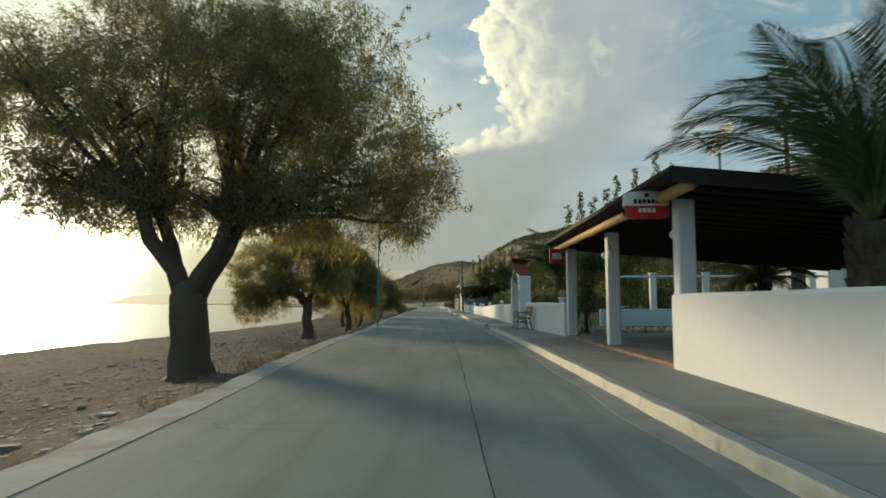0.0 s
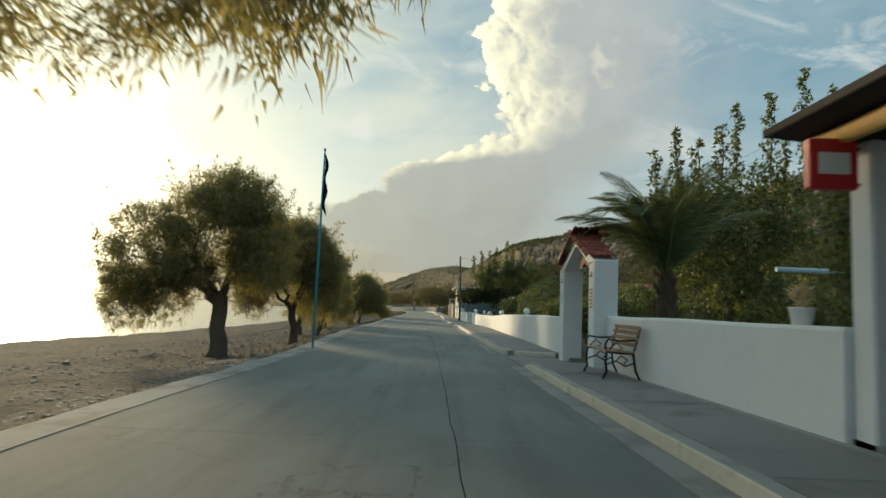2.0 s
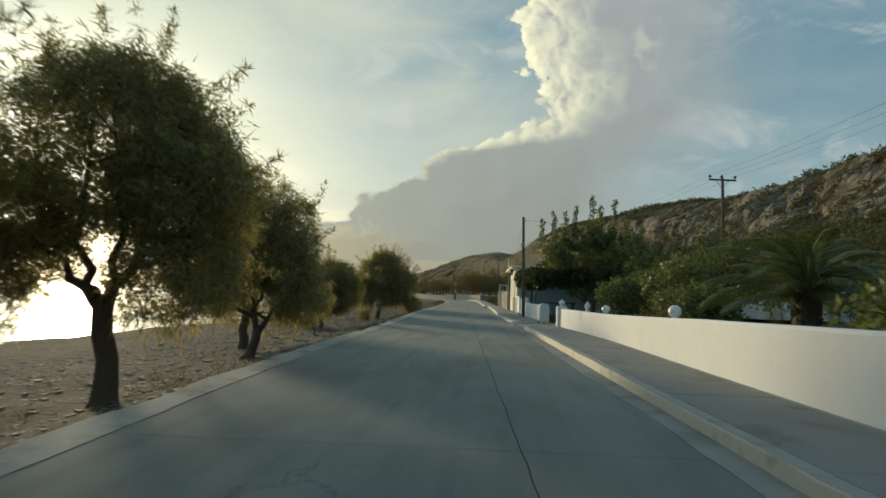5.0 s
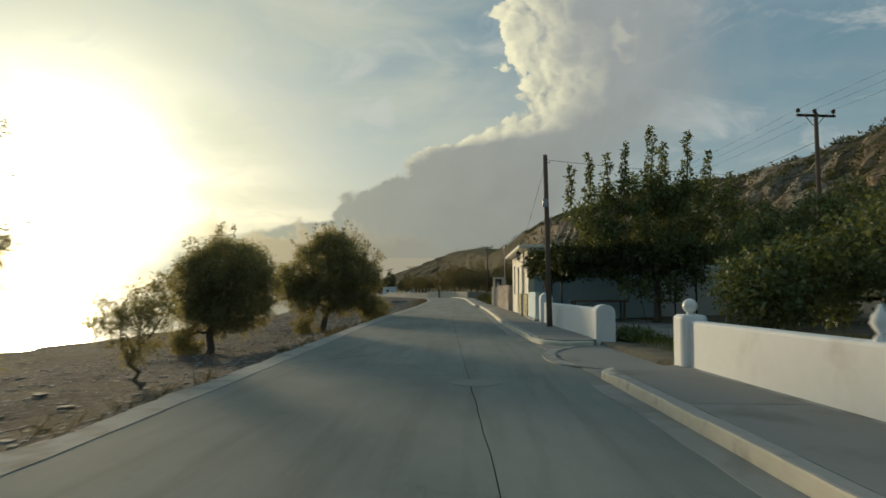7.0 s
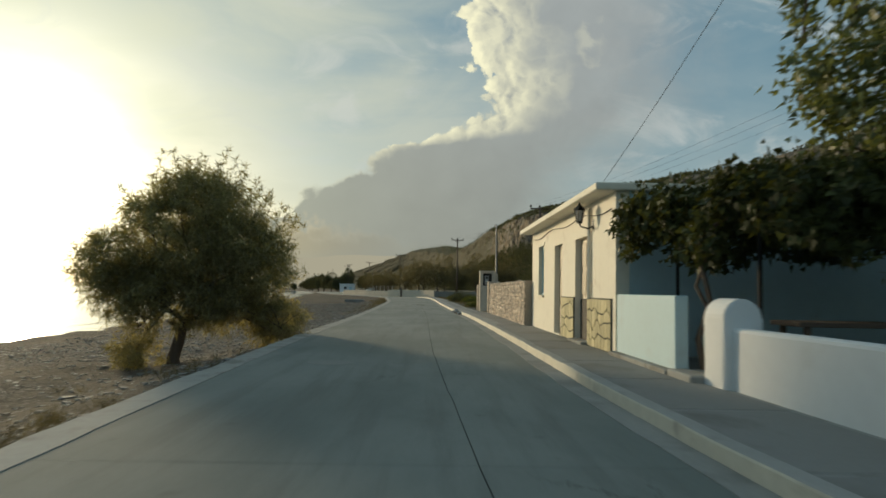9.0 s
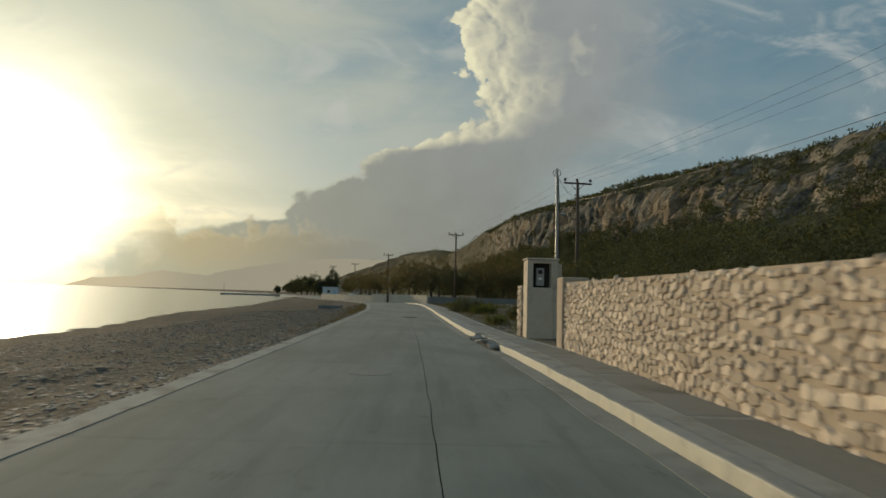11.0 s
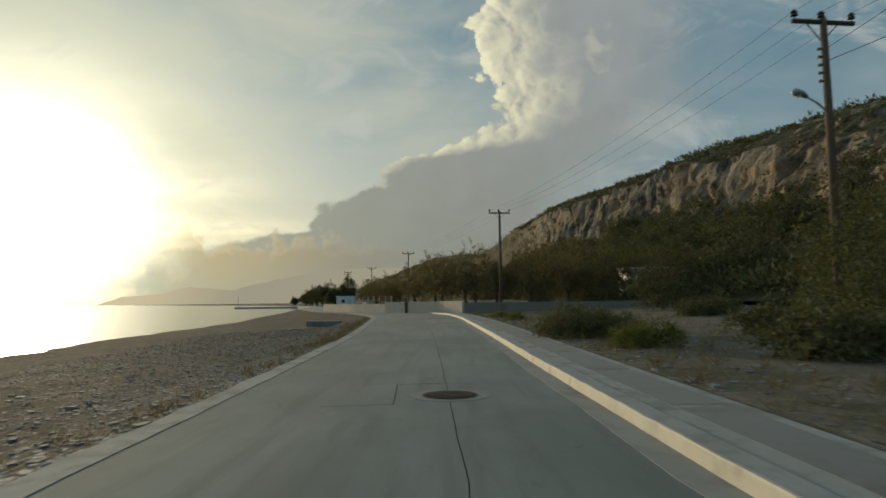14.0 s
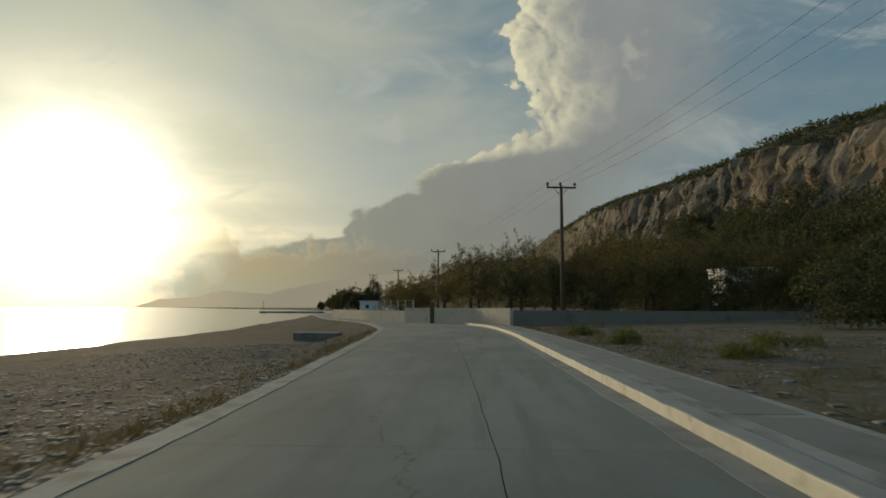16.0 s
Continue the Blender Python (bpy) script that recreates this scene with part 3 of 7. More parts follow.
def strip(bm, ys, xa, xb, z0, z1, round_top=0.0):
    """A solid that follows the shore: between the lines xa and xb (functions of y), from z0 up to z1."""
    rings = []
    for y in ys:
        a, b = xa(y), xb(y)
        t = z1(y) if callable(z1) else z1
        bt = z0(y) if callable(z0) else z0
        if round_top:
            c = round_top
            pts = [(a, bt), (a, t - c), (a + 0.3 * c, t - 0.3 * c), (a + c, t), (b - c, t), (b - 0.3 * c, t - 0.3 * c), (b, t - c), (b, bt)]
        else:
            pts = [(a, bt), (a, t), (b, t), (b, bt)]
        rings.append([bm.verts.new((px, y, pz)) for px, pz in pts])
    n = len(rings[0])
    for r, s in zip(rings, rings[1:]):
        for k in range(n):
            bm.faces.new((r[k], s[k], s[(k + 1) % n], r[(k + 1) % n]))
    bm.faces.new(rings[0])
    bm.faces.new(rings[-1][::-1])
    return bm


def raw(name, verts, faces, material, parent=None, smooth=False, label=""):
    """A mesh straight from number arrays."""
    me = bpy.data.meshes.new(name)
    me.from_pydata(np.asarray(verts, float).tolist(), [], np.asarray(faces, int).tolist())
    me.materials.append(material)
    if smooth:
        me.shade_smooth()
    ob = new(name, me)
    if parent is not None:
        ob.parent = parent
    return tagged(ob, label)


def line(*knots):
    ky, kx = [k[0] for k in knots], [k[1] for k in knots]

    def at(y):
        return float(np.mean(np.interp([y - 2.5, y - 1.2, y, y + 1.2, y + 2.5], ky, kx)))
    return at


def span(a, b, step):
    n = max(1, int(round((b - a) / step)))
    return [a + (b - a) * k / n for k in range(n + 1)]


# ---- the lines of the road, from near to far ----
road_left = line((-40, -1.0), (14, -0.96), (18, -1.02), (23, -1.36), (30, -1.62), (35, -1.50), (39.5, -1.54), (44, -1.80), (48, -2.02), (55, -2.26), (64, -2.32), (68, -2.42), (72, -2.52), (79, -2.76), (88, -2.95), (100, -2.97), (110, -3.06),
                 (126, -3.40), (138, -3.78), (147, -4.4), (160, -5.4), (169, -6.4), (180, -9.0), (200, -17.0), (240, -28.5), (300, -37.0))
road_mid = line((-40, 1.9), (23, 1.80), (31, 1.67), (41, 1.49), (50, 1.2), (63, 0.81), (71, 0.52), (80, 0.22), (85, 0.05), (100, -0.08), (109, -0.24), (114, -0.4), (126, -0.7),
                (131, -0.86), (138, -1.08), (147, -1.5), (160, -2.3), (170, -3.2), (180, -5.4), (200, -13.0), (240, -24.5), (300, -33.0))
kerb_line = line((-40, 3.55), (15, 3.53), (28, 3.5), (34, 3.32), (43, 3.08), (52, 2.87), (60, 2.68), (66, 2.53), (72, 2.22), (79, 1.95), (90, 1.92), (100, 1.8), (104, 1.66),
                 (109, 1.36), (114, 1.2), (120, 1.1), (126, 0.95), (137, 0.8), (146, 0.60), (160, 0.25), (170, -0.5), (180, -2.9), (200, -10.5), (240, -22.0), (300, -30.5))
walk_edge = line((-40, 4.75), (18, 4.75), (20, 4.95), (29, 4.95), (33, 4.62), (37, 4.42), (46, 4.45), (53, 4.3), (60, 4.24), (63.5, 4.0), (66, 3.75), (72, 3.52), (80, 3.33), (84, 3.2), (93, 3.2), (104, 2.94),
                 (106, 2.6), (109, 2.35), (116, 2.2), (127, 2.08), (140, 1.98), (150, 1.82), (160, 1.45), (170, 0.8), (180, -1.6), (200, -9.2), (240, -20.7), (300, -29.2))
water_line = line((-200, -30), (-50, -26), (42, -23.5), (75, -20.5), (104, -20.0), (125, -21.0), (140, -22.6), (165, -27.6), (215, -31.5), (262, -37.5), (325, -47), (398, -59), (450, -68), (520, -84), (600, -110), (800, -220), (1200, -460), (3600, -1900))
SEA = -1.65


def shore(x, y):
    """Height of the open ground."""
    left, right = road_left(y) - 0.32, walk_edge(y)
    if x < left:
        d, far = left - x, max(left - water_line(y), 4.0)
        z = float(np.interp(d, (0.0, 0.2, 0.8, min(3.4, far * 0.5), min(8.0, far * 0.8), far, far * 1.5), (-0.05, -0.09, -0.34, -0.86, -1.08, SEA + 0.02, SEA - 1.2)))
        k = min(1.0, d / 1.5)
        return z + k * (0.09 * noise.noise((x * 0.35, y * 0.35, 0)) + 0.05 * noise.noise((x * 1.1, y * 1.1, 5)) + 0.03 * noise.noise((x * 2.4, y * 2.4, 8)))
    if x < right + 0.1:
        return -0.18
    d = x - right
    z = 0.08 + 0.035 * max(0.0, d - 3.0) + 0.05 * noise.noise((x * 0.4, y * 0.4, 2)) * min(1.0, d)
    return min(z, 2.2)


def build_ground():
    ys = np.concatenate([np.linspace(-400, -30, 10), np.arange(-28, 8, 4), np.arange(8, 165, 0.55), np.arange(166, 320, 4.0), np.geomspace(325, 4900, 22)])
    offs = np.concatenate([-np.geomspace(4900, 90, 10), [-70, -50, -40, -34, -30], np.arange(-27, -12, 0.9), np.arange(-12, -1.6, 0.4), [-1.3, -0.9, -0.55, -0.25, -0.1, 0.0, 0.15, 0.3]])
    rights = np.concatenate([[0.0, 0.12, 0.5, 1.0], np.arange(1.8, 12, 0.8), np.arange(12, 40, 3.0), np.geomspace(42, 4900, 14)])
    vs, rows = [], []
    for y in ys:
        row = []
        a, b = road_left(min(y, 300)) - 0.32, walk_edge(min(y, 300))
        for x in np.concatenate([a + offs, [0.35 * b + 0.65 * a, 0.65 * b + 0.35 * a], b + rights]):
            row.append(len(vs))
            vs.append((x, y, shore(x, y)))
        rows.append(row)
    r = np.array(rows)
    fs = np.stack([r[:-1, :-1], r[:-1, 1:], r[1:, 1:], r[1:, :-1]], -1).reshape(-1, 4)
    setting(raw("ground", vs, fs, M["ground"], smooth=True), "grey shingle beach and dry earth along the road", "ground")


build_ground()
bm = bmesh.new()
bmesh.ops.create_grid(bm, x_segments=8, y_segments=8, size=4900)
bmesh.ops.translate(bm, verts=bm.verts, vec=(-1000, 0, SEA))
setting(part("water", bm, M["sea"]), "calm evening sea that mirrors the low sun", "sea")

# low surf along the waterline
bm = bmesh.new()
for row, (o, h) in enumerate(((-1.2, 0.07), (-3.4, 0.10), (-7.5, 0.08))):
    ys = span(20, 260, 1.5)
    a = [bm.verts.new((water_line(y) + o + 0.5 * noise.noise((y * 0.12, row * 7.0, 0)), y, SEA - 0.03)) for y in ys]
    b = [bm.verts.new((water_line(y) + o + 0.35 + 0.5 * noise.noise((y * 0.12, row * 7.0, 0)), y, SEA + h * max(0.0, 0.45 + noise.noise((y * 0.07, row * 3.0, 9))))) for y in ys]
    c = [bm.verts.new((water_line(y) + o + 0.9 + 0.5 * noise.noise((y * 0.12, row * 7.0, 0)), y, SEA - 0.03)) for y in ys]
    for i in range(len(ys) - 1):
        bm.faces.new((a[i], b[i], b[i + 1], a[i + 1]))
        bm.faces.new((b[i], c[i], c[i + 1], b[i + 1]))
tagged(part("surf", bm, M["sea"], smooth=True), "small waves breaking along the shingle beach", "waves", kind="stuff")

# ---- road, edge strip, kerb, pavement ----
road = setting(new("road"), "grey concrete road in slabs with a dark middle joint", "road")
bm = strip(bmesh.new(), span(-40, 300, 4), lambda y: road_left(y) - 0.08, kerb_line, -0.3, -0.012)
part("road_bed", bm, M["joint"], road, "dark joint filler under the slabs")
cuts = [-40, -20, -6, 3, 10, 16.5, 23, 29.5, 35.5, 41.2, 47.5, 54, 60.5, 66.2, 71.5, 77.0, 83.2, 89.5, 95.5, 101.5, 107.5, 113.6, 119.4, 125.25, 131.4, 137.5, 144, 151, 158, 166, 176, 188, 205, 230, 260, 300]
for c0, c1 in zip(cuts, cuts[1:]):
    ys = span(c0 + 0.004, c1 - 0.004, 0.4)
    jig = {y: 0.022 * noise.noise((y * 0.9, 0, 3)) + 0.014 * noise.noise((y * 2.3, 0, 3)) for y in ys}
    part("slab", strip(bmesh.new(), ys, lambda y: road_left(y) - 0.10, lambda y: road_mid(y) + jig[y] - 0.005, -0.15, 0.0), M["concrete"], road)
    part("slab", strip(bmesh.new(), ys, lambda y: road_mid(y) + jig[y] + 0.005, lambda y: kerb_line(y) + 0.02, -0.15, 0.0), M["concrete"], road)

bm = bmesh.new()
ys = span(-40, 300, 0.4)
strip(bm, ys, lambda y: road_left(y) - (0.42 if y < 62 else 0.36 if y < 95 else 0.30) + 0.09 * noise.noise((y * 0.6, 0, 1)) + 0.06 * noise.noise((y * 2.6, 0, 1)), lambda y: road_left(y) + 0.03 * noise.noise((y * 0.9, 4, 1)) + 0.015 * noise.noise((y * 3.5, 4, 1)), -0.9,
      lambda y: 0.006 + 0.003 * noise.noise((y * 0.8, 2, 2)))
setting(part("road_edge", bm, M["strip"]), "pale rough concrete strip edging the road by the beach", "road edge")

KERB_UP = 0.145


def kerb_run(y0, y1, width=0.2, drop0=0.0, drop1=0.0):
    bm = bmesh.new()
    top = lambda y: KERB_UP + 0.012 * noise.noise((y * 0.9, 0, 4)) + 0.010 * noise.noise((y * 3.3, 1, 4)) - drop0 * max(0.0, 1 - (y - y0) / 0.9) - drop1 * max(0.0, 1 - (y1 - y) / 0.9)
    wob = lambda y: 0.018 * noise.noise((y * 0.8, 7, 4)) + 0.014 * noise.noise((y * 3.1, 7, 4))
    strip(bm, span(y0, y1, 0.25), lambda y: kerb_line(y) + wob(y), lambda y: kerb_line(y) + width + 0.5 * wob(y), -0.12, top, 0.022)
    bm.normal_update()
    # sunlit road face takes the pale colour, top and back the grey one
    for f in bm.faces:
        f.material_index = 1 if abs(f.normal.z) > 0.9 or f.calc_center_median().x > kerb_line(f.calc_center_median().y) + 0.5 * width else 0
    setting(part("kerb", bm, [M["kerb"], M["kerb_top"]]), "chipped cream concrete kerb, road face coloured paler for sun, top greyer", "kerb")
    bm = strip(bmesh.new(), span(y0, y1, 0.5), lambda y: kerb_line(y) - 0.27 + wob(y) + 0.06 * noise.noise((y * 0.5, 3, 3)) + 0.03 * noise.noise((y * 2.3, 3, 3)), lambda y: kerb_line(y) + wob(y) - 0.001, -0.1, 0.006)
    setting(part("gutter", bm, M["gutter"]), "pale mortar gutter along the foot of the kerb", "gutter")


kerb_run(-40, 36.9, 0.16, 0, 0.08)
kerb_run(40.75, 65.6, 0.16, 0.05, 0.03)
kerb_run(72.6, 104.7, 0.18, 0.04, 0.0)
kerb_run(108.7, 300, 0.24)


def walk_run(y0, y1, panel, z=0.135, inner=0.15, band=0.16, names=("pavement", "grey concrete pavement in panels beside the kerb")):
    run = setting(new(names[0]), names[1], "pavement")
    bm = strip(bmesh.new(), span(y0, y1, 1.0), lambda y: kerb_line(y) + min(inner, 0.2) - 0.04, lambda y: walk_edge(y) + 0.08, -0.2, z - 0.004)
    part("pavement_bed", bm, M["strip"], run)
    y = y0
    while y < y1 - 0.3:
        e = min(y + panel, y1)
        bm = strip(bmesh.new(), span(y + band / 2, e - band / 2, 1.0), lambda q: kerb_line(q) + inner + 0.02, lambda q: walk_edge(q) - 0.06, -0.1, z)
        part("panel", bm, M["walkway"], run)
        y = e
    return run


walk_run(-40, 36.9, 3.4, band=0.03)
walk_run(40.1, 65.9, 3.3, band=0.04)
walk_run(72.2, 93.0, 2.1, band=0.05)
walk_run(93.0, 175.0, 3.25, inner=0.44, band=0.17, names=("pavement", "grey pavement panels framed by pale concrete bands"))
# dropped crossings at the gate and at the yard entrance
for c0, c1, far in ((36.9, 40.1, 0.9), (65.9, 72.2, 5.5)):
    bm = strip(bmesh.new(), span(c0, c1, 0.6), lambda y: kerb_line(y) + 0.0, lambda y: walk_edge(y) + far, -0.2, lambda y: 0.014 + 0.006 * noise.noise((y, 0, 8)))
    setting(part("crossing", bm, M["walkway"]), "worn concrete crossing over the dropped kerb", "driveway")
# curved kerb returns at the gateway and at both sides of the yard entrance
def kerb_return(knots, h, label):
    """A kerb bent along plan points: upright outer face, rounded edge, flat top."""
    k = np.array(knots, float)
    u = np.linspace(0, len(k) - 1, 6 * (len(k) - 1) + 1)
    q = np.stack([np.interp(u, np.arange(len(k)), k[:, i]) for i in (0, 1)], 1)
    for _ in range(4):
        q[1:-1] = 0.25 * q[:-2] + 0.5 * q[1:-1] + 0.25 * q[2:]
    bm, rings = bmesh.new(), []
    for i in range(len(q)):
        t = q[min(i + 1, len(q) - 1)] - q[max(i - 1, 0)]
        n = Vector((t[1], -t[0], 0)).normalized()
        o = Vector((*q[i], 0)) + n * 0.012 * noise.noise((q[i][0] * 4, q[i][1] * 4, 1))
        top = h + 0.012 * noise.noise((q[i][0] * 3, q[i][1] * 3, 6))
        rings.append([bm.verts.new(o + n * c + Vector((0, 0, z))) for c, z in ((0.0, -0.1), (0.0, top - 0.025), (0.025, top), (0.16, top), (0.16, -0.1))])
    for p0, p1 in zip(rings, rings[1:]):
        for j in range(5):
            bm.faces.new((p0[j], p1[j], p1[(j + 1) % 5], p0[(j + 1) % 5]))
    bm.faces.new(rings[0]), bm.faces.new(rings[-1])
    setting(part("kerb", bm, M["kerb"]), label, "kerb")


kerb_return([(kerb_line(65.6), 65.6), (2.50, 65.95), (2.60, 66.22), (2.90, 66.46), (3.35, 66.60)], KERB_UP - 0.03, "rounded pale kerb end at the yard entrance")
kerb_return([(3.45, 71.32), (2.95, 71.18), (2.55, 71.26), (2.32, 71.62), (2.24, 72.1), (kerb_line(72.6), 72.6)], KERB_UP - 0.04, "curved pale kerb beside the yard entrance")
kerb_return([(4.36, 39.68), (3.85, 39.82), (3.42, 40.05), (3.24, 40.4), (kerb_line(40.75), 40.75)], KERB_UP - 0.012, "curved pale kerb by the gateway")
# corner slabs of the pavement inside the curved kerbs
for corner, label in (([(2.66, 65.9), (2.74, 66.2), (3.0, 66.36), (3.7, 66.5), (4.05, 66.3), (4.05, 65.9)], "pavement corner by the garden wall"),
                      ([(3.44, 40.12), (3.55, 40.09), (3.9, 39.95), (4.38, 39.82), (4.46, 39.82), (4.46, 40.12)], "pavement corner by the gateway"),
                      ([(2.40, 72.2), (2.42, 71.8), (2.68, 71.42), (3.0, 71.34), (3.54, 71.5), (3.54, 72.2)], "pavement corner by the yard wall")):
    bm = bmesh.new()
    hi, lo = [bm.verts.new((x, y, 0.131)) for x, y in corner], [bm.verts.new((x, y, -0.1)) for x, y in corner]
    bm.faces.new(hi), bm.faces.new(lo[::-1])
    for j in range(len(corner)):
        bm.faces.new((hi[j], lo[j], lo[(j + 1) % len(corner)], hi[(j + 1) % len(corner)]))
    setting(part("pavement", bm, M["walkway"]), label, "pavement")
# pale swept arc of mortar across the entrance
knots = np.array([(3.0, 71.05), (2.5, 70.3), (2.22, 69.4), (2.12, 68.4), (2.25, 67.55), (2.7, 67.05), (3.3, 66.8)])
u = np.linspace(0, len(knots) - 1, 31)
arc = np.stack([np.interp(u, np.arange(len(knots)), knots[:, i]) for i in (0, 1)], 1)
for _ in range(6):
    arc[1:-1] = 0.25 * arc[:-2] + 0.5 * arc[1:-1] + 0.25 * arc[2:]
bm, rings = bmesh.new(), []
for i in range(len(arc)):
    t = arc[min(i + 1, len(arc) - 1)] - arc[max(i - 1, 0)]
    n = Vector((t[1], -t[0], 0)).normalized() * (0.11 + 0.04 * noise.noise((i * 0.3, 0, 2)))
    o = Vector((*arc[i], 0))
    rings.append([bm.verts.new(o + sg * n + Vector((0, 0, z))) for sg, z in ((-1, 0.0), (-1, 0.028), (1, 0.028), (1, 0.0))])
for p0, p1 in zip(rings, rings[1:]):
    for j in range(4):
        bm.faces.new((p0[j], p1[j], p1[(j + 1) % 4], p0[(j + 1) % 4]))
bm.faces.new(rings[0]), bm.faces.new(rings[-1])
setting(part("mortar_band", bm, M["strip"]), "pale mortar band curving across the yard entrance", "driveway")

# ---- white walls by the road ----
WALL_GROUP = "white walls by the road"


def wall_run(name, y0, y1, xa, thick, top, label, mat="white", round_top=0.04, step=0.6):
    bm = strip(bmesh.new(), span(y0, y1, step), lambda y: xa(y) + 0.010 * noise.noise((y * 0.7, 0, 11)), lambda y: xa(y) + thick, -0.1,
               lambda y: (top(y) if callable(top) else top) + 0.015 * noise.noise((y * 0.5, 0, 12)), round_top)
    ob = part(name, bm, M[mat])
    return setting(ob, label, "wall")


near_wall = line((-60, 4.75), (14, 4.75), (18, 4.86), (60, 4.9))
wall_run("wall_taverna", -40, 20.02, near_wall, 0.28, 1.22, "uneven whitewashed garden wall beside the pavement")
mid_wall = line((20, 5.1), (29, 4.98), (33, 4.74), (36, 4.58), (40, 4.5))
wall_run("wall_bench", 29.30, 35.86, mid_wall, 0.25, 1.09, "low whitewashed wall behind the bench")
garden_top = line((30, 1.04), (46, 1.0), (53, 0.91), (58, 0.80), (62, 0.76), (67, 0.78))
long_wall = line((38, 4.47), (46, 4.47), (53, 4.33), (60, 4.27), (63.5, 4.02), (67, 3.74))
wall_run("wall_garden", 39.34, 66.35, long_wall, 0.24, garden_top, "long low whitewashed garden wall")
wall_run("wall_yard", 72.05, 79.75, line((70, 3.62), (72, 3.56), (80, 3.32)), 0.22, 0.82, "low whitewashed yard wall by the lane")

# ---- hill, far wall, far coast ----
hill_ridge_x = line((-300, 95), (-100, 80), (0, 72), (60, 68), (100, 63), (150, 58), (200, 53), (250, 48), (300, 43), (400, 40), (520, 36), (700, 30), (850, 22), (950, 2), (1050, -45), (1250, -150))
hill_ridge_z = line((-300, 24), (-100, 25), (0, 25.5), (60, 25.6), (90, 24.6), (115, 23.6), (140, 22.8), (160, 22.4), (185, 23.2), (205, 25.2), (225, 26.5), (242, 27.8), (270, 28.9), (300, 30.9), (336, 33.6), (400, 35.4), (520, 36), (700, 39), (850, 54), (950, 58), (1050, 46), (1250, 18))
hill_foot_x = line((-300, 40), (60, 26), (150, 20), (250, 16), (400, 12), (700, -5), (900, -60), (1250, -230))


def hill_at(y, s):
    """A place on the hillside: s runs from the foot (0) over the crest (1) to the back (1.6)."""
    zr, cliff = hill_ridge_z(y), float(np.interp(y, (60, 140, 205, 300), (0.12, 0.3, 0.85, 0.95))) + 0.3 * noise.noise((y * 0.03, 3.0, 0))
    cliff = min(1.0, max(0.05, cliff))
    prof_s, prof_z = (0.0, 0.35, 0.62, 0.68 + 0.08 * (1 - cliff), 0.84, 1.0, 1.25, 1.6), (0.0, 0.24, 0.48, 0.48 + 0.43 * cliff + 0.10 * (1 - cliff), 0.965, 1.0, 0.98, 0.3)
    z = 0.9 + (zr - 0.9) * float(np.interp(s, prof_s, prof_z))
    x = hill_foot_x(y) + (hill_ridge_x(y) - hill_foot_x(y)) * s
    big = noise.fractal((x * 0.05, y * 0.05, 1.0), 1.0, 2.0, 4) * 1.1
    crag = noise.fractal((x * 0.3, y * 0.3, z * 0.25), 0.9, 2.1, 4)
    on_cliff = float(np.interp(s, (0.5, 0.62, 0.86, 0.95), (0.3, 1.0, 1.0, 0.2)))
    near, nxt = noise.voronoi((x * 0.10 + crag * 0.2, y * 0.17 + crag * 0.2, z * 0.14))[0][:2]
    n2, x2 = noise.voronoi((x * 0.2, y * 0.42 + crag * 0.3, z * 0.36))[0][:2]
    block = 2.6 * (min(0.6, nxt - near) - 0.25) + 0.9 * (min(0.5, x2 - n2) - 0.2)
    rib = 1.6 * (abs(noise.fractal((y * 0.13, z * 0.04, 7.0), 0.9, 2.2, 5)) - 0.25)
    ledge = 1.3 * noise.noise((y * 0.045, z * 0.42, 2.0)) + 0.5 * noise.noise((y * 0.13, z * 1.1, 5.0))
    k = min(1.0, s * 4)
    return x + (crag * 0.8 + rib * 0.3 + 0.6 * ledge - block * 0.9) * on_cliff * k, y + crag * 0.5 * k, z + (big + crag * 0.5 * on_cliff) * k


ys = np.concatenate([np.arange(-300, 40, 14), np.arange(40, 90, 2.2), np.arange(90, 300, 0.8), np.arange(300, 330, 2.0), np.arange(332, 1260, 14)])
ss = np.concatenate([np.linspace(0, 0.55, 12), np.linspace(0.58, 0.76, 22), np.linspace(0.78, 0.9, 7), np.linspace(0.93, 1.08, 6), [1.25, 1.6]])
vs = np.array([[hill_at(y, s) for s in ss] for y in ys])
idx = np.arange(len(ys) * len(ss)).reshape(len(ys), len(ss))
fs = np.stack([idx[:-1, :-1], idx[1:, :-1], idx[1:, 1:], idx[:-1, 1:]], -1).reshape(-1, 4)
setting(raw("hill", vs.reshape(-1, 3), fs[:, ::-1], M["hill"], smooth=False), "scrub-covered limestone hill with a cliff band", "hill")


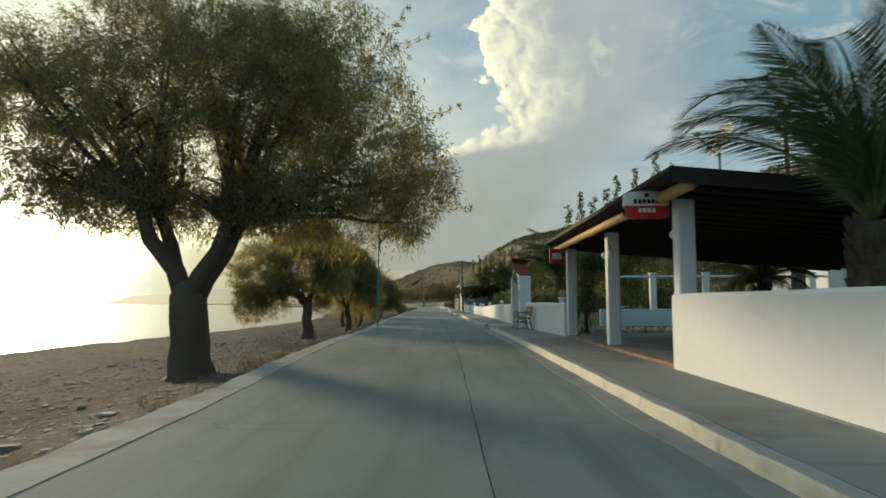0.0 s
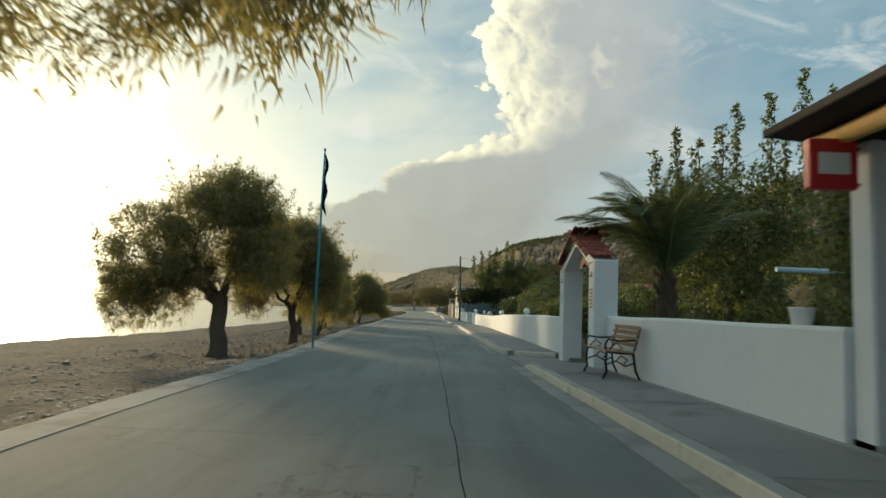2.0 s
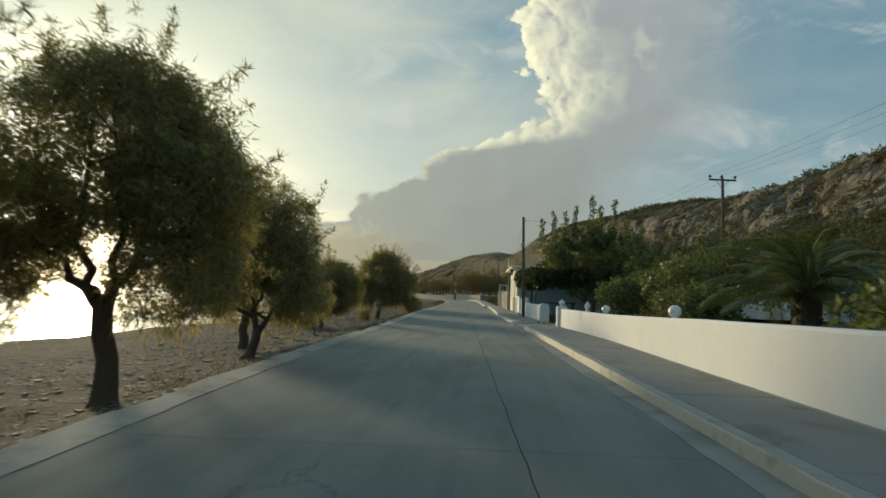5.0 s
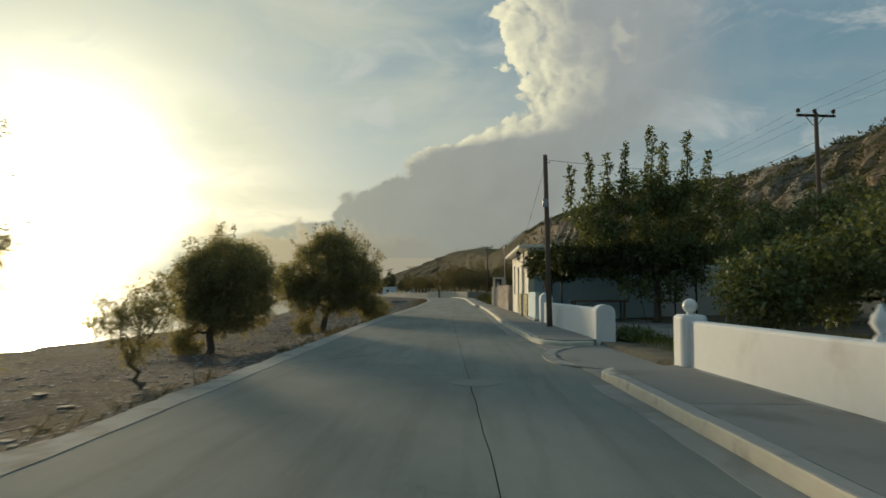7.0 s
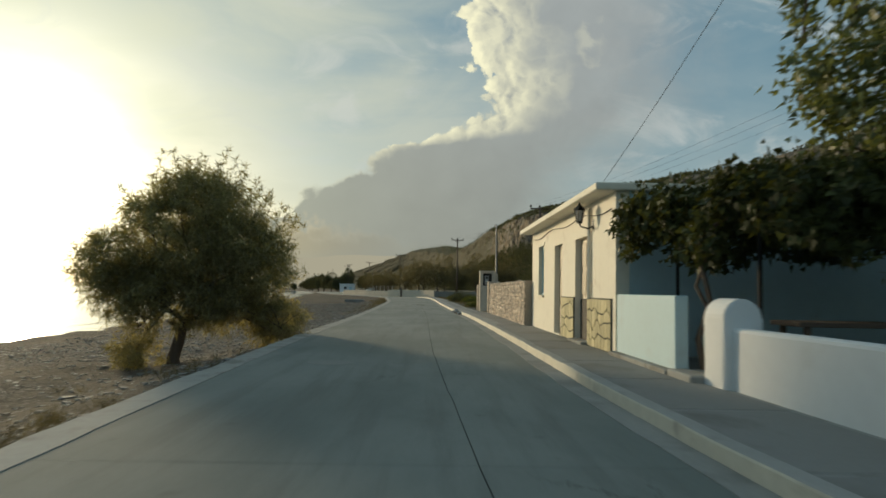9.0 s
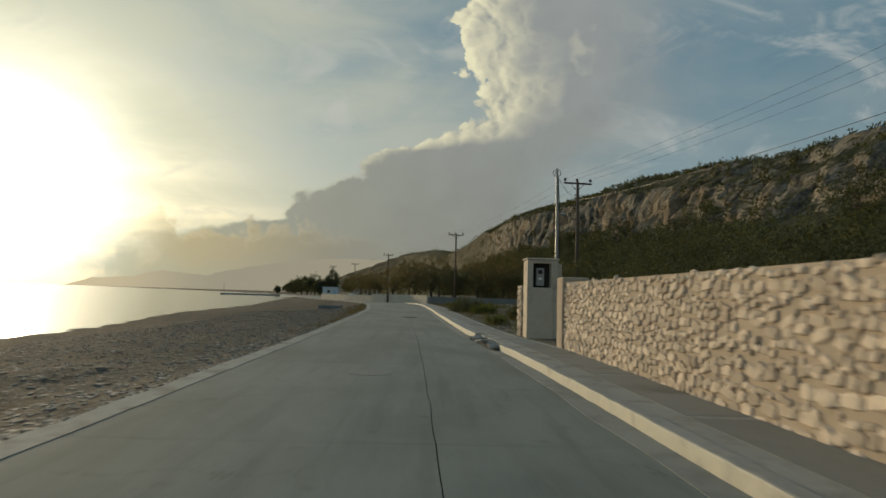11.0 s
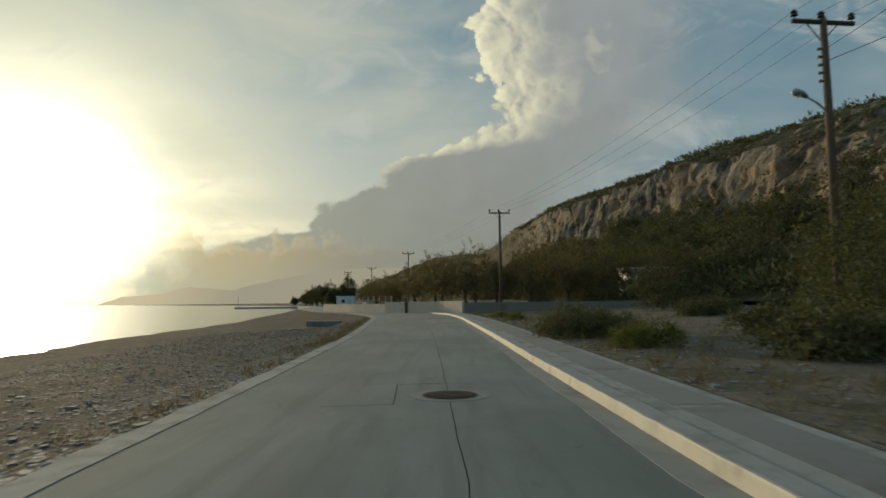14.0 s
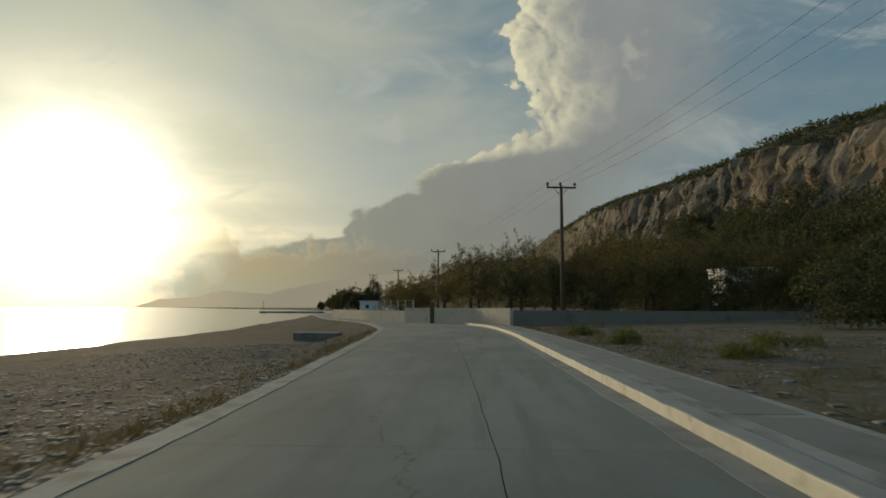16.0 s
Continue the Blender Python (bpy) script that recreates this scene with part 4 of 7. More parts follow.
def foliage(centres, radii, per, length, width, droop=0.0, up=0.0, shell=0.5, squash=1.0, seed=1):
    """Many small pointed leaves round given centres. Returns places and three-cornered leaves."""
    g = np.random.default_rng(seed)
    c = np.repeat(np.asarray(centres, float), per, 0)
    r = np.repeat(np.asarray(radii, float), per)
    n = len(c)
    d = g.normal(size=(n, 3))
    d /= np.linalg.norm(d, axis=1, keepdims=True)
    p = c + d * (r * (shell + (1 - shell) * g.random(n)) * g.random(n) ** 0.25)[:, None] * np.array([1, 1, squash])
    way = d * 0.8 + g.normal(size=(n, 3)) * 0.6
    way[:, 2] += up - droop
    way /= np.linalg.norm(way, axis=1, keepdims=True)
    side = np.cross(way, g.normal(size=(n, 3)))
    side /= np.linalg.norm(side, axis=1, keepdims=True) + 1e-9
    ln, wd = (length * (0.6 + 0.8 * g.random(n)))[:, None], (width * (0.6 + 0.8 * g.random(n)))[:, None]
    vv = np.stack([p + side * wd * 0.5, p + way * ln, p - side * wd * 0.5 + way * ln * 0.12], 1).reshape(-1, 3)
    return vv, np.arange(3 * n).reshape(-1, 3)


def join(sets):
    vs, fs, base = [], [], 0
    for a, b in sets:
        vs.append(a)
        fs.append(b + base)
        base += len(a)
    return np.concatenate(vs), np.concatenate(fs)


# scrub on the hillside, thick low down and on the crest
cen, rad = [], []
while len(cen) < 13000:
    y = rng.uniform(30, 420) if rng.random() < 0.84 else rng.uniform(420, 1000)
    s = rng.choice([rng.uniform(0.02, 0.6), rng.uniform(0.02, 0.6), rng.uniform(0.9, 1.1), rng.uniform(0.58, 0.9)], p=[0.40, 0.34, 0.14, 0.12])
    if noise.noise((y * 0.06, s * 6, 4)) + rng.uniform(-0.4, 0.4) < -0.15:
        continue
    r = rng.uniform(0.6, 1.6) * (1.35 if s < 0.45 else 0.75) * (2.4 if y > 420 else 1.0)
    x0, y0, z0 = hill_at(y, s)
    cen.append((x0, y0, z0 + 0.25 * r)), rad.append(r)
vv, ff = foliage(cen, rad, 22, 0.46, 0.26, up=0.3, squash=0.85, seed=3)
tagged(raw("scrub", vv, ff, M["maquis"]), "dark evergreen scrub covering the hillside", "scrub", kind="stuff")


# ---- trees ----
def limbs(bm, base, fork, r, targets, seed, lean=(0, 0)):
    g = np.random.default_rng(seed)
    b, top = Vector(base), Vector(fork)
    mids = [b.lerp(top, t) + Vector((g.normal() * 0.05, g.normal() * 0.05, 0)) * (0 < t < 1) for t in (0, 0.12, 0.3, 0.5, 0.75, 1)]
    tube(bm, mids + [top + Vector((0, 0, 0.5 * r)), top + Vector((0, 0, 0.8 * r))], [r * 1.4, r * 1.15, r * 1.0, r * 0.92, r * 0.9, r * 0.86, r * 0.62, r * 0.2], 14)
    groups, out = {}, []
    for t in targets:
        a = math.atan2(t[1] - top.y, t[0] - top.x)
        groups.setdefault(int((a + math.pi) / (2 * math.pi) * 3.99), []).append(Vector(t))
    for some in groups.values():
        lb = bmesh.new()
        out.append(lb)
        mean = sum(some, Vector()) / len(some)
        knee = top.lerp(mean, 0.42) + Vector((0, 0, 0.05 * (mean - top).length))
        q = r * g.uniform(0.5, 0.66)
        start = top - Vector((0, 0, 0.7 * r))
        bend = Vector((g.normal() * 0.08, g.normal() * 0.08, 0.06))
        tube(lb, [start, start.lerp(knee, 0.35) + bend, start.lerp(knee, 0.7) - bend, knee], [q, q * 0.85, q * 0.7, q * 0.55], 8)
        for t in some:
            wave = Vector((g.normal() * 0.22, g.normal() * 0.22, 0.1 + 0.2 * g.random())) * min(1.0, (t - knee).length * 0.5)
            pts = [knee.lerp(t, k) + wave * math.sin(k * math.pi) + Vector((g.normal(), g.normal(), g.normal())) * 0.035 * (0 < k < 1) for k in (0, 0.2, 0.4, 0.6, 0.8, 1)]
            b2 = q * g.uniform(0.3, 0.48)
            tube(lb, pts, [b2, b2 * 0.85, b2 * 0.65, b2 * 0.48, b2 * 0.3, b2 * 0.1], 6)
            for _ in range(5):
                a = pts[g.integers(1, 5)]
                e = a + Vector((g.normal() * 0.5, g.normal() * 0.5, 0.1 + 0.5 * g.random()))
                tube(lb, [a, a.lerp(e, 0.5) + Vector((0, 0, 0.06)), e], [b2 * 0.4, b2 * 0.25, b2 * 0.07], 5)
    return out


def clumps(blobs, n, seed, shell=0.55):
    g = np.random.default_rng(seed)
    vol = np.array([b[3] * b[4] * b[5] for b in blobs]) ** 0.75
    out = []
    for k in g.choice(len(blobs), n, p=vol / vol.sum()):
        cx, cy, cz, rx, ry, rz = blobs[k]
        d = g.normal(size=3)
        d /= np.linalg.norm(d)
        q = shell + (1 - shell) * g.random() if g.random() < 0.75 else g.random()
        out.append((cx + d[0] * rx * q, cy + d[1] * ry * q, cz + d[2] * rz * q))
    return np.array(out)


def thinned(c, seed, scale, floor=-0.42):
    """Clumps with the gaps that an uneven crown has."""
    keep = [noise.noise((p[0] * scale + seed, p[1] * scale, p[2] * scale)) > floor for p in c]
    return c[np.array(keep)]


def tamarisk(base, fork, r, blobs, n, per, seed, label, size=0.3, leaf=(0.12, 0.019), group="tamarisks along the beach", material="tamarisk"):
    tree = thing("tamarisk_tree", label, "tree", group)
    bm = bmesh.new()
    g = np.random.default_rng(seed)
    tips = [np.array(b[:3]) + g.normal(size=3) * np.array(b[3:]) * 0.35 for b in blobs for _ in range(2 + int(b[3] > 1.2) * 2)]
    arms = limbs(bm, base, fork, r, tips, seed)
    part("trunk", bm, M["bark"], tree, "gnarled dark bark", smooth=True)
    for arm in arms:
        part("limb", arm, M["bark"], tree, smooth=True)
    c = thinned(clumps(blobs, n, seed), seed, 0.75 / (size * 2.2))
    sets = [foliage(c, np.full(len(c), size) * (0.7 + 0.6 * g.random(len(c))), per, leaf[0], leaf[1], droop=0.55, shell=0.2, seed=seed)]
    # hanging sprays that fray the outline
    hang = clumps(blobs, n // 2, seed + 50, 0.95)
    hang[:, 2] -= 0.15
    sets.append(foliage(hang, np.full(len(hang), size * 0.55), per // 3, leaf[0] * 1.5, leaf[1] * 0.8, droop=1.2, shell=0.1, squash=1.6, seed=seed + 1))
    # young shoots that stand out from the crown
    root = clumps(blobs, n // 11, seed + 90, 0.96)
    aim = root - np.mean([q[:3] for q in blobs], 0)
    aim = aim / (np.linalg.norm(aim, axis=1, keepdims=True) + 1e-6) + g.normal(size=aim.shape) * 0.35 + np.array([0, 0, 0.45])
    for j in range(4):
        sets.append(foliage(root + aim * size * (0.2 + 0.34 * j), np.full(len(root), size * (0.34 - 0.06 * j)), per // 4, leaf[0], leaf[1], up=0.3, shell=0.1, seed=seed + 2 + j))
    vv, ff = join(sets)
    raw("crown", vv, ff, M[material], tree, label="feathery grey-green foliage")
    return tree


tamarisk((-5.1, 27.4, -1.0), (-5.06, 27.0, 1.3), 0.53,
         [(-4.8, 27.6, 6.3, 4.2, 3.4, 2.7), (-1.3, 27.2, 5.2, 2.6, 2.6, 2.4), (-1.6, 27.0, 3.7, 2.0, 2.0, 1.2), (0.7, 27.3, 4.4, 1.1, 1.5, 1.3), (0.2, 27.3, 3.3, 0.9, 1.2, 0.75), (-8.9, 28.0, 6.0, 2.9, 2.6, 2.3), (-3.0, 26.2, 6.8, 2.6, 2.0, 1.9), (-7.6, 28.4, 4.2, 2.4, 2.0, 1.1), (-3.6, 27.8, 3.9, 1.6, 1.6, 0.9), (-1.9, 27.3, 7.6, 2.4, 2.2, 1.7), (-10.0, 28.2, 7.4, 2.6, 2.4, 2.0), (-5.5, 27.6, 8.4, 2.8, 2.4, 1.4), (-6.3, 27.2, 3.7, 1.9, 1.6, 0.8), (-4.2, 27.2, 3.5, 1.6, 1.5, 0.7), (-9.2, 27.8, 4.4, 2.0, 1.6, 1.0)],
         2650, 90, 11, "broad tamarisk tree leaning over the road from a stout forked trunk", 0.48, (0.13, 0.028))
tamarisk((-6.3, 47.05, -1.0), (-6.3, 47.1, 1.2), 0.30,
         [(-6.3, 47.2, 4.1, 2.3, 2.2, 1.75), (-9.0, 47.0, 3.0, 1.7, 1.9, 1.6), (-4.9, 47.4, 3.2, 1.2, 1.6, 1.4), (-9.6, 46.8, 1.2, 0.9, 1.2, 1.1), (-7.5, 46.6, 2.1, 1.4, 1.3, 0.7), (-5.7, 46.6, 4.8, 1.5, 1.4, 0.9), (-8.3, 46.9, 1.2, 1.1, 1.1, 0.8), (-5.0, 46.8, 2.2, 1.2, 1.2, 0.6)],
         1450, 70, 12, "tamarisk tree with a thick trunk on the shingle", 0.36, (0.16, 0.025))
tamarisk((-4.78, 52.1, -0.8), (-4.85, 52.1, 0.85), 0.18,
         [(-4.9, 52.3, 3.2, 1.9, 1.9, 1.55), (-6.6, 52.2, 1.9, 1.1, 1.4, 1.3), (-3.6, 52.3, 2.6, 0.9, 1.3, 1.4), (-3.7, 52.2, 1.4, 1.0, 1.2, 0.8), (-4.7, 51.9, 4.2, 1.1, 1.1, 0.7)],
         1150, 70, 13, "dense tamarisk tree beyond the flagpole", 0.34, (0.15, 0.024))
tamarisk((-5.03, 59.0, -0.8), (-4.85, 59.1, 0.1), 0.13,
         [(-4.9, 59.3, 2.7, 1.5, 1.6, 1.5), (-3.95, 59.4, 1.4, 0.75, 1.2, 1.0), (-5.8, 59.2, 1.5, 0.9, 1.1, 0.9)],
         760, 64, 14, "small tamarisk with thin twin stems", 0.32, (0.15, 0.024))
tamarisk((-7.1, 64.2, -1.05), (-7.05, 64.3, 0.5), 0.16,
         [(-7.1, 64.5, 3.1, 1.6, 1.7, 1.5), (-6.1, 64.6, 1.8, 0.9, 1.2, 1.2), (-8.2, 64.3, 2.2, 1.2, 1.4, 1.3), (-6.0, 64.2, 0.25, 0.9, 0.9, 0.7), (-7.3, 64.0, 0.4, 0.8, 0.8, 0.6)],
         360, 50, 15, "open tamarisk tree with sky showing through", 0.32, (0.15, 0.024))
tamarisk((-8.15, 78.9, -1.1), (-8.0, 79.0, -0.05), 0.13,
         [(-7.4, 79.0, 2.0, 1.3, 1.4, 1.1), (-8.5, 79.0, 1.6, 1.0, 1.2, 1.0), (-6.5, 79.0, 1.3, 0.75, 1.0, 1.0), (-8.75, 78.8, -0.5, 0.5, 0.5, 0.5), (-7.5, 79.0, 0.5, 1.3, 1.0, 0.7), (-8.4, 79.0, 0.6, 0.9, 0.9, 0.6)],
         900, 66, 16, "rounded tamarisk bush-tree on the beach", 0.31, (0.15, 0.024))
tamarisk((-6.5, 89.5, -1.05), (-6.4, 89.6, 0.15), 0.16,
         [(-6.2, 89.7, 2.6, 1.9, 1.8, 1.5), (-7.9, 89.5, 1.7, 1.1, 1.3, 1.2), (-4.8, 89.7, 1.9, 1.2, 1.3, 1.2), (-4.0, 89.5, 0.4, 0.75, 0.7, 0.6), (-7.3, 89.2, -0.5, 0.65, 0.6, 0.55), (-6.2, 89.6, 3.8, 0.9, 0.9, 0.55), (-6.9, 89.4, 0.9, 1.5, 1.2, 0.75), (-5.3, 89.4, 0.8, 1.0, 1.0, 0.65)],
         1450, 68, 17, "rounded tamarisk tree above the shingle", 0.33, (0.155, 0.024))
tamarisk((-6.1, 70.3, -1.0), (-6.35, 70.35, -0.35), 0.05, [(-6.6, 70.4, 0.75, 0.7, 0.7, 0.5), (-5.9, 70.4, 0.9, 0.45, 0.5, 0.6), (-6.1, 70.2, 0.1, 0.4, 0.4, 0.4)], 90, 46, 18, "thin young tamarisk sapling with sparse leaves", 0.25, (0.14, 0.022))
# tamarisks and pines of the far shore, behind the hut
for k, (tx, ty, rr, hh) in enumerate(((-28, 300, 2.4, 8.2), (-31.5, 297, 2.0, 5.0), (-36.5, 318, 3.0, 7.2), (-42, 335, 3.2, 6.8), (-47, 352, 3.2, 6.6), (-53, 372, 3.2, 6.2), (-58, 392, 3.0, 5.4), (-63, 408, 2.6, 4.6),
                                      (-22, 305, 2.8, 6.8), (-16, 300, 3.0, 6.4), (-76, 442, 1.5, 3.6))):
    tamarisk((tx, ty, -0.3), (tx, ty, hh * 0.25), 0.22, [(tx, ty, hh * 0.62, rr, rr, hh * 0.40), (tx + rr * 0.4, ty - 0.5, hh * 0.4, rr * 0.7, rr * 0.7, hh * 0.28), (tx - rr * 0.6, ty + 0.5, hh * 0.5, rr * 0.75, rr * 0.75, hh * 0.3)], 230, 26, 60 + k,
             "distant dark tree on the far shore", 0.5, (0.45, 0.13), "trees of the far shore", "maquis")


def shade_tree(base, height, blobs, n, per, seed, label, shoots=(), leaf=(0.12, 0.085), size=0.4, group="garden trees", material="broadleaf"):
    tree = thing("broadleaf_tree", label, "tree", group)
    bm = bmesh.new()
    g = np.random.default_rng(seed)
    tips = [np.array(b[:3]) + g.normal(size=3) * np.array(b[3:]) * 0.3 for b in blobs for _ in range(3)]
    arms = limbs(bm, base, (base[0], base[1], base[2] + height * 0.25), height * 0.022, tips, seed)
    for arm in arms:
        part("limb", arm, M["bark"], tree, smooth=True)
    for sx, sy, z0, z1 in shoots:
        tube(sh := bmesh.new(), [(sx, sy, z0), (sx + 0.06, sy, (z0 + z1) / 2), (sx + g.normal() * 0.1, sy, z1)], [0.03, 0.02, 0.006], 5)
        part("shoot", sh, M["bark"], tree)
    part("trunk", bm, M["bark"], tree, "brown bark", smooth=True)
    sets = [foliage(clumps(blobs, n, seed), np.full(n, size), per, leaf[0], leaf[1], droop=0.3, shell=0.2, seed=seed)]
    for sx, sy, z0, z1 in shoots:
        zs = np.linspace(z0 - 0.3, z1, int((z1 - z0) * 9) + 3)
        cc = np.stack([np.full_like(zs, sx) + g.normal(size=len(zs)) * 0.07, np.full_like(zs, sy) + g.normal(size=len(zs)) * 0.07, zs], 1)
        sets.append(foliage(cc, 0.26 - 0.17 * (zs - zs[0]) / (zs[-1] - zs[0]), 16, leaf[0] * 1.1, leaf[1] * 1.1, droop=0.2, seed=seed + len(sets)))
    vv, ff = join(sets)
    raw("crown", vv, ff, M[material], tree, label="dense broad green leaves")
    return tree


shade_tree((7.3, 80.0, 0.1), 5.5, [(7.0, 80.0, 3.4, 2.3, 1.6, 1.7), (5.3, 80.1, 3.6, 1.0, 1.1, 1.3), (9.0, 80.2, 3.6, 1.7, 1.5, 1.6), (7.4, 79.8, 1.9, 2.0, 1.4, 1.0), (7.3, 80.2, 4.7, 1.7, 1.2, 0.9)], 520, 44, 31,
           "tall mulberry with upright leafy shoots beside the house",
           [(4.35, 80, 4.2, 5.6), (5.05, 80.1, 4.5, 6.05), (5.7, 80.3, 4.6, 6.1), (6.2, 79.8, 4.8, 6.4), (7.2, 80, 5.0, 7.0), (7.75, 80.3, 5.0, 6.5), (8.45, 80, 5.0, 6.8), (9.3, 80.2, 4.8, 6.2), (10.1, 80.4, 4.4, 5.4)])
shade_tree((11.0, 76.5, 0.1), 4.2, [(10.8, 76.5, 2.6, 2.0, 1.6, 1.5), (12.8, 77, 3.0, 1.8, 1.6, 1.6), (9.2, 74.5, 1.3, 1.3, 1.1, 1.0)], 330, 40, 32, "dark garden tree behind the yard")
shade_tree((9.6, 42.0, 0.1), 6.0, [(9.4, 42, 3.4, 1.8, 1.5, 1.9), (10.9, 42.3, 3.9, 1.5, 1.4, 1.7), (8.2, 42.2, 3.8, 1.0, 1.1, 1.2), (9.6, 41.6, 1.8, 1.8, 1.3, 1.1)], 420, 42, 33,
           "garden tree with tall leafy shoots behind the gateway",
           [(7.5, 42, 4.2, 5.7), (8.1, 42, 4.6, 6.4), (8.8, 42.2, 4.9, 6.2), (9.4, 42, 4.9, 6.6), (9.9, 42.2, 5.1, 7.2), (10.8, 42, 5.4, 7.6), (11.4, 42.4, 4.9, 6.6), (11.9, 42.2, 5.2, 8.4), (12.6, 42.0, 5.0, 7.8)])
shade_tree((9.0, 64.5, 0.1), 3.6, [(8.8, 64.5, 2.0, 1.3, 1.2, 1.3), (7.6, 65.5, 1.6, 1.0, 1.0, 0.9), (10.4, 64, 2.2, 1.4, 1.2, 1.2)], 240, 40, 34, "bushy citrus tree in the garden")
shade_tree((6.9, 70.6, 0.1), 2.6, [(6.9, 70.6, 1.3, 1.1, 1.0, 0.9), (8.3, 71.2, 1.5, 1.2, 1.0, 1.0)], 180, 40, 35, "oleander bush by the yard entrance")
for k, (tx, ty, hh, rr) in enumerate(((7.0, 45.0, 1.9, 1.2), (9.2, 48.5, 2.4, 1.5), (6.6, 51.0, 1.6, 1.0), (11.2, 53.5, 2.4, 1.6), (7.2, 62.0, 1.8, 1.1), (9.5, 70.5, 3.4, 1.7), (12.5, 63.0, 3.0, 1.9), (13.0, 47.0, 3.0, 2.0), (12.5, 44.5, 2.6, 1.6), (11.5, 82.0, 4.4, 2.4), (10.5, 77.5, 3.8, 2.0), (6.0, 41.5, 1.6, 0.9))):
    shade_tree((tx, ty, 0.1), hh, [(tx, ty, hh * 0.6, rr, rr, hh * 0.36), (tx + rr * 0.6, ty + 0.4, hh * 0.45, rr * 0.7, rr * 0.7, hh * 0.3)], 150, 34, 80 + k, "dark green garden shrub-tree behind the wall")

# ---- taverna terrace: pillars, roof, signs ----
def pillar(x0, y0, x1, y1, z1, label, name="pillar", parent=None, z0=0.0, group="white terrace pillars"):
    bm = box(bmesh.new(), x0, y0, z0, x1, y1, z1, 0.02)
    ob = part(name, bm, M["white"], parent)
    return ob if parent else tagged(ob, label, "pillar", group)


pillar(5.0, 20.05, 5.26, 20.32, 2.68, "square whitewashed terrace pillar at the wall end")
pillar(5.07, 24.62, 5.33, 24.88, 2.64, "square whitewashed terrace pillar on the pavement edge")
pillar(5.0, 29.0, 5.26, 29.29, 2.64, "square whitewashed terrace pillar beside the low wall")
for py in (20.5, 25.0, 29.2):
    pillar(11.6, py, 11.9, py + 0.3, 2.2, "whitewashed back pillar of the terrace")

roof = thing("terrace_roof", "dark boarded lean-to terrace roof on log beams", "roof")
rise = lambda x: 2.80 - 0.085 * (x - 4.4)
bm = bmesh.new()
for z0, z1 in ((0.0, 0.05),):
    vsx = [bm.verts.new((x, y, rise(x) + z)) for z in (z0, z1) for x, y in ((4.47, 18.75), (12.6, 18.75), (12.6, 29.65), (4.47, 29.65))]
    for f in ((0, 1, 2, 3), (4, 5, 6, 7), (0, 1, 5, 4), (1, 2, 6, 5), (2, 3, 7, 6), (3, 0, 4, 7)):
        bm.faces.new([vsx[k] for k in f])
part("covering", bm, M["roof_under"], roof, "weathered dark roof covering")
bm = tube(bmesh.new(), [(4.80 + 0.015 * noise.noise((y, 0, 0)), y, 2.675 + 0.012 * noise.noise((y * 2, 5, 0))) for y in span(18.9, 29.5, 0.56)], [0.088 + 0.012 * noise.noise((k * 0.7, 3, 3)) for k in range(20)], 10)
part("eaves_beam", bm, M["log"], roof, "long yellow pine log", smooth=True)
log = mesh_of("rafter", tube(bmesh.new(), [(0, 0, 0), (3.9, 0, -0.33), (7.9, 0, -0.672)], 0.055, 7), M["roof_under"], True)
for k in range(20):
    y = 18.9 + k * 0.56
    piece("rafter", log, roof, pose(4.86, y, rise(4.86) - 0.06))
bm = box(bmesh.new(), 4.44, 18.73, 2.785, 4.48, 29.66, 2.865, 0.01)
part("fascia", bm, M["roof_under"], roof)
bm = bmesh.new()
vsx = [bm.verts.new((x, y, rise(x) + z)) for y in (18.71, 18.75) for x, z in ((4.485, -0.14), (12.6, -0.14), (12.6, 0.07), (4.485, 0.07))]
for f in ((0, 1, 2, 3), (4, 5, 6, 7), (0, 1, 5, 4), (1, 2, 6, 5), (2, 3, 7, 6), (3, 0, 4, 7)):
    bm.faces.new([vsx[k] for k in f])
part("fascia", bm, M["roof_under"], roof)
for k, y in enumerate((20.65, 25.15, 29.35)):
    bm = tube(bmesh.new(), [(11.75, y, 2.25), (11.75, y, rise(11.75) - 0.1)], 0.05, 8)
    part("prop", bm, M["timber"], roof)

terrace = setting(part("terrace_floor", box(bmesh.new(), 5.0, 19.0, -0.1, 13.5, 36.0, 0.17), M["walkway"]), "grey concrete terrace floor", "floor")
edging = setting(new("terrace_edging"), "row of brick edging along the terrace", "edging")
brick = mesh_of("brick", box(bmesh.new(), -0.055, -0.105, -0.03, 0.055, 0.105, 0.03, 0.006), M["brick"])
for k in range(38):
    piece("brick", brick, edging, pose(4.99, 19.95 + k * 0.232, 0.155, 0, 0, rng.normal() * 1.5))


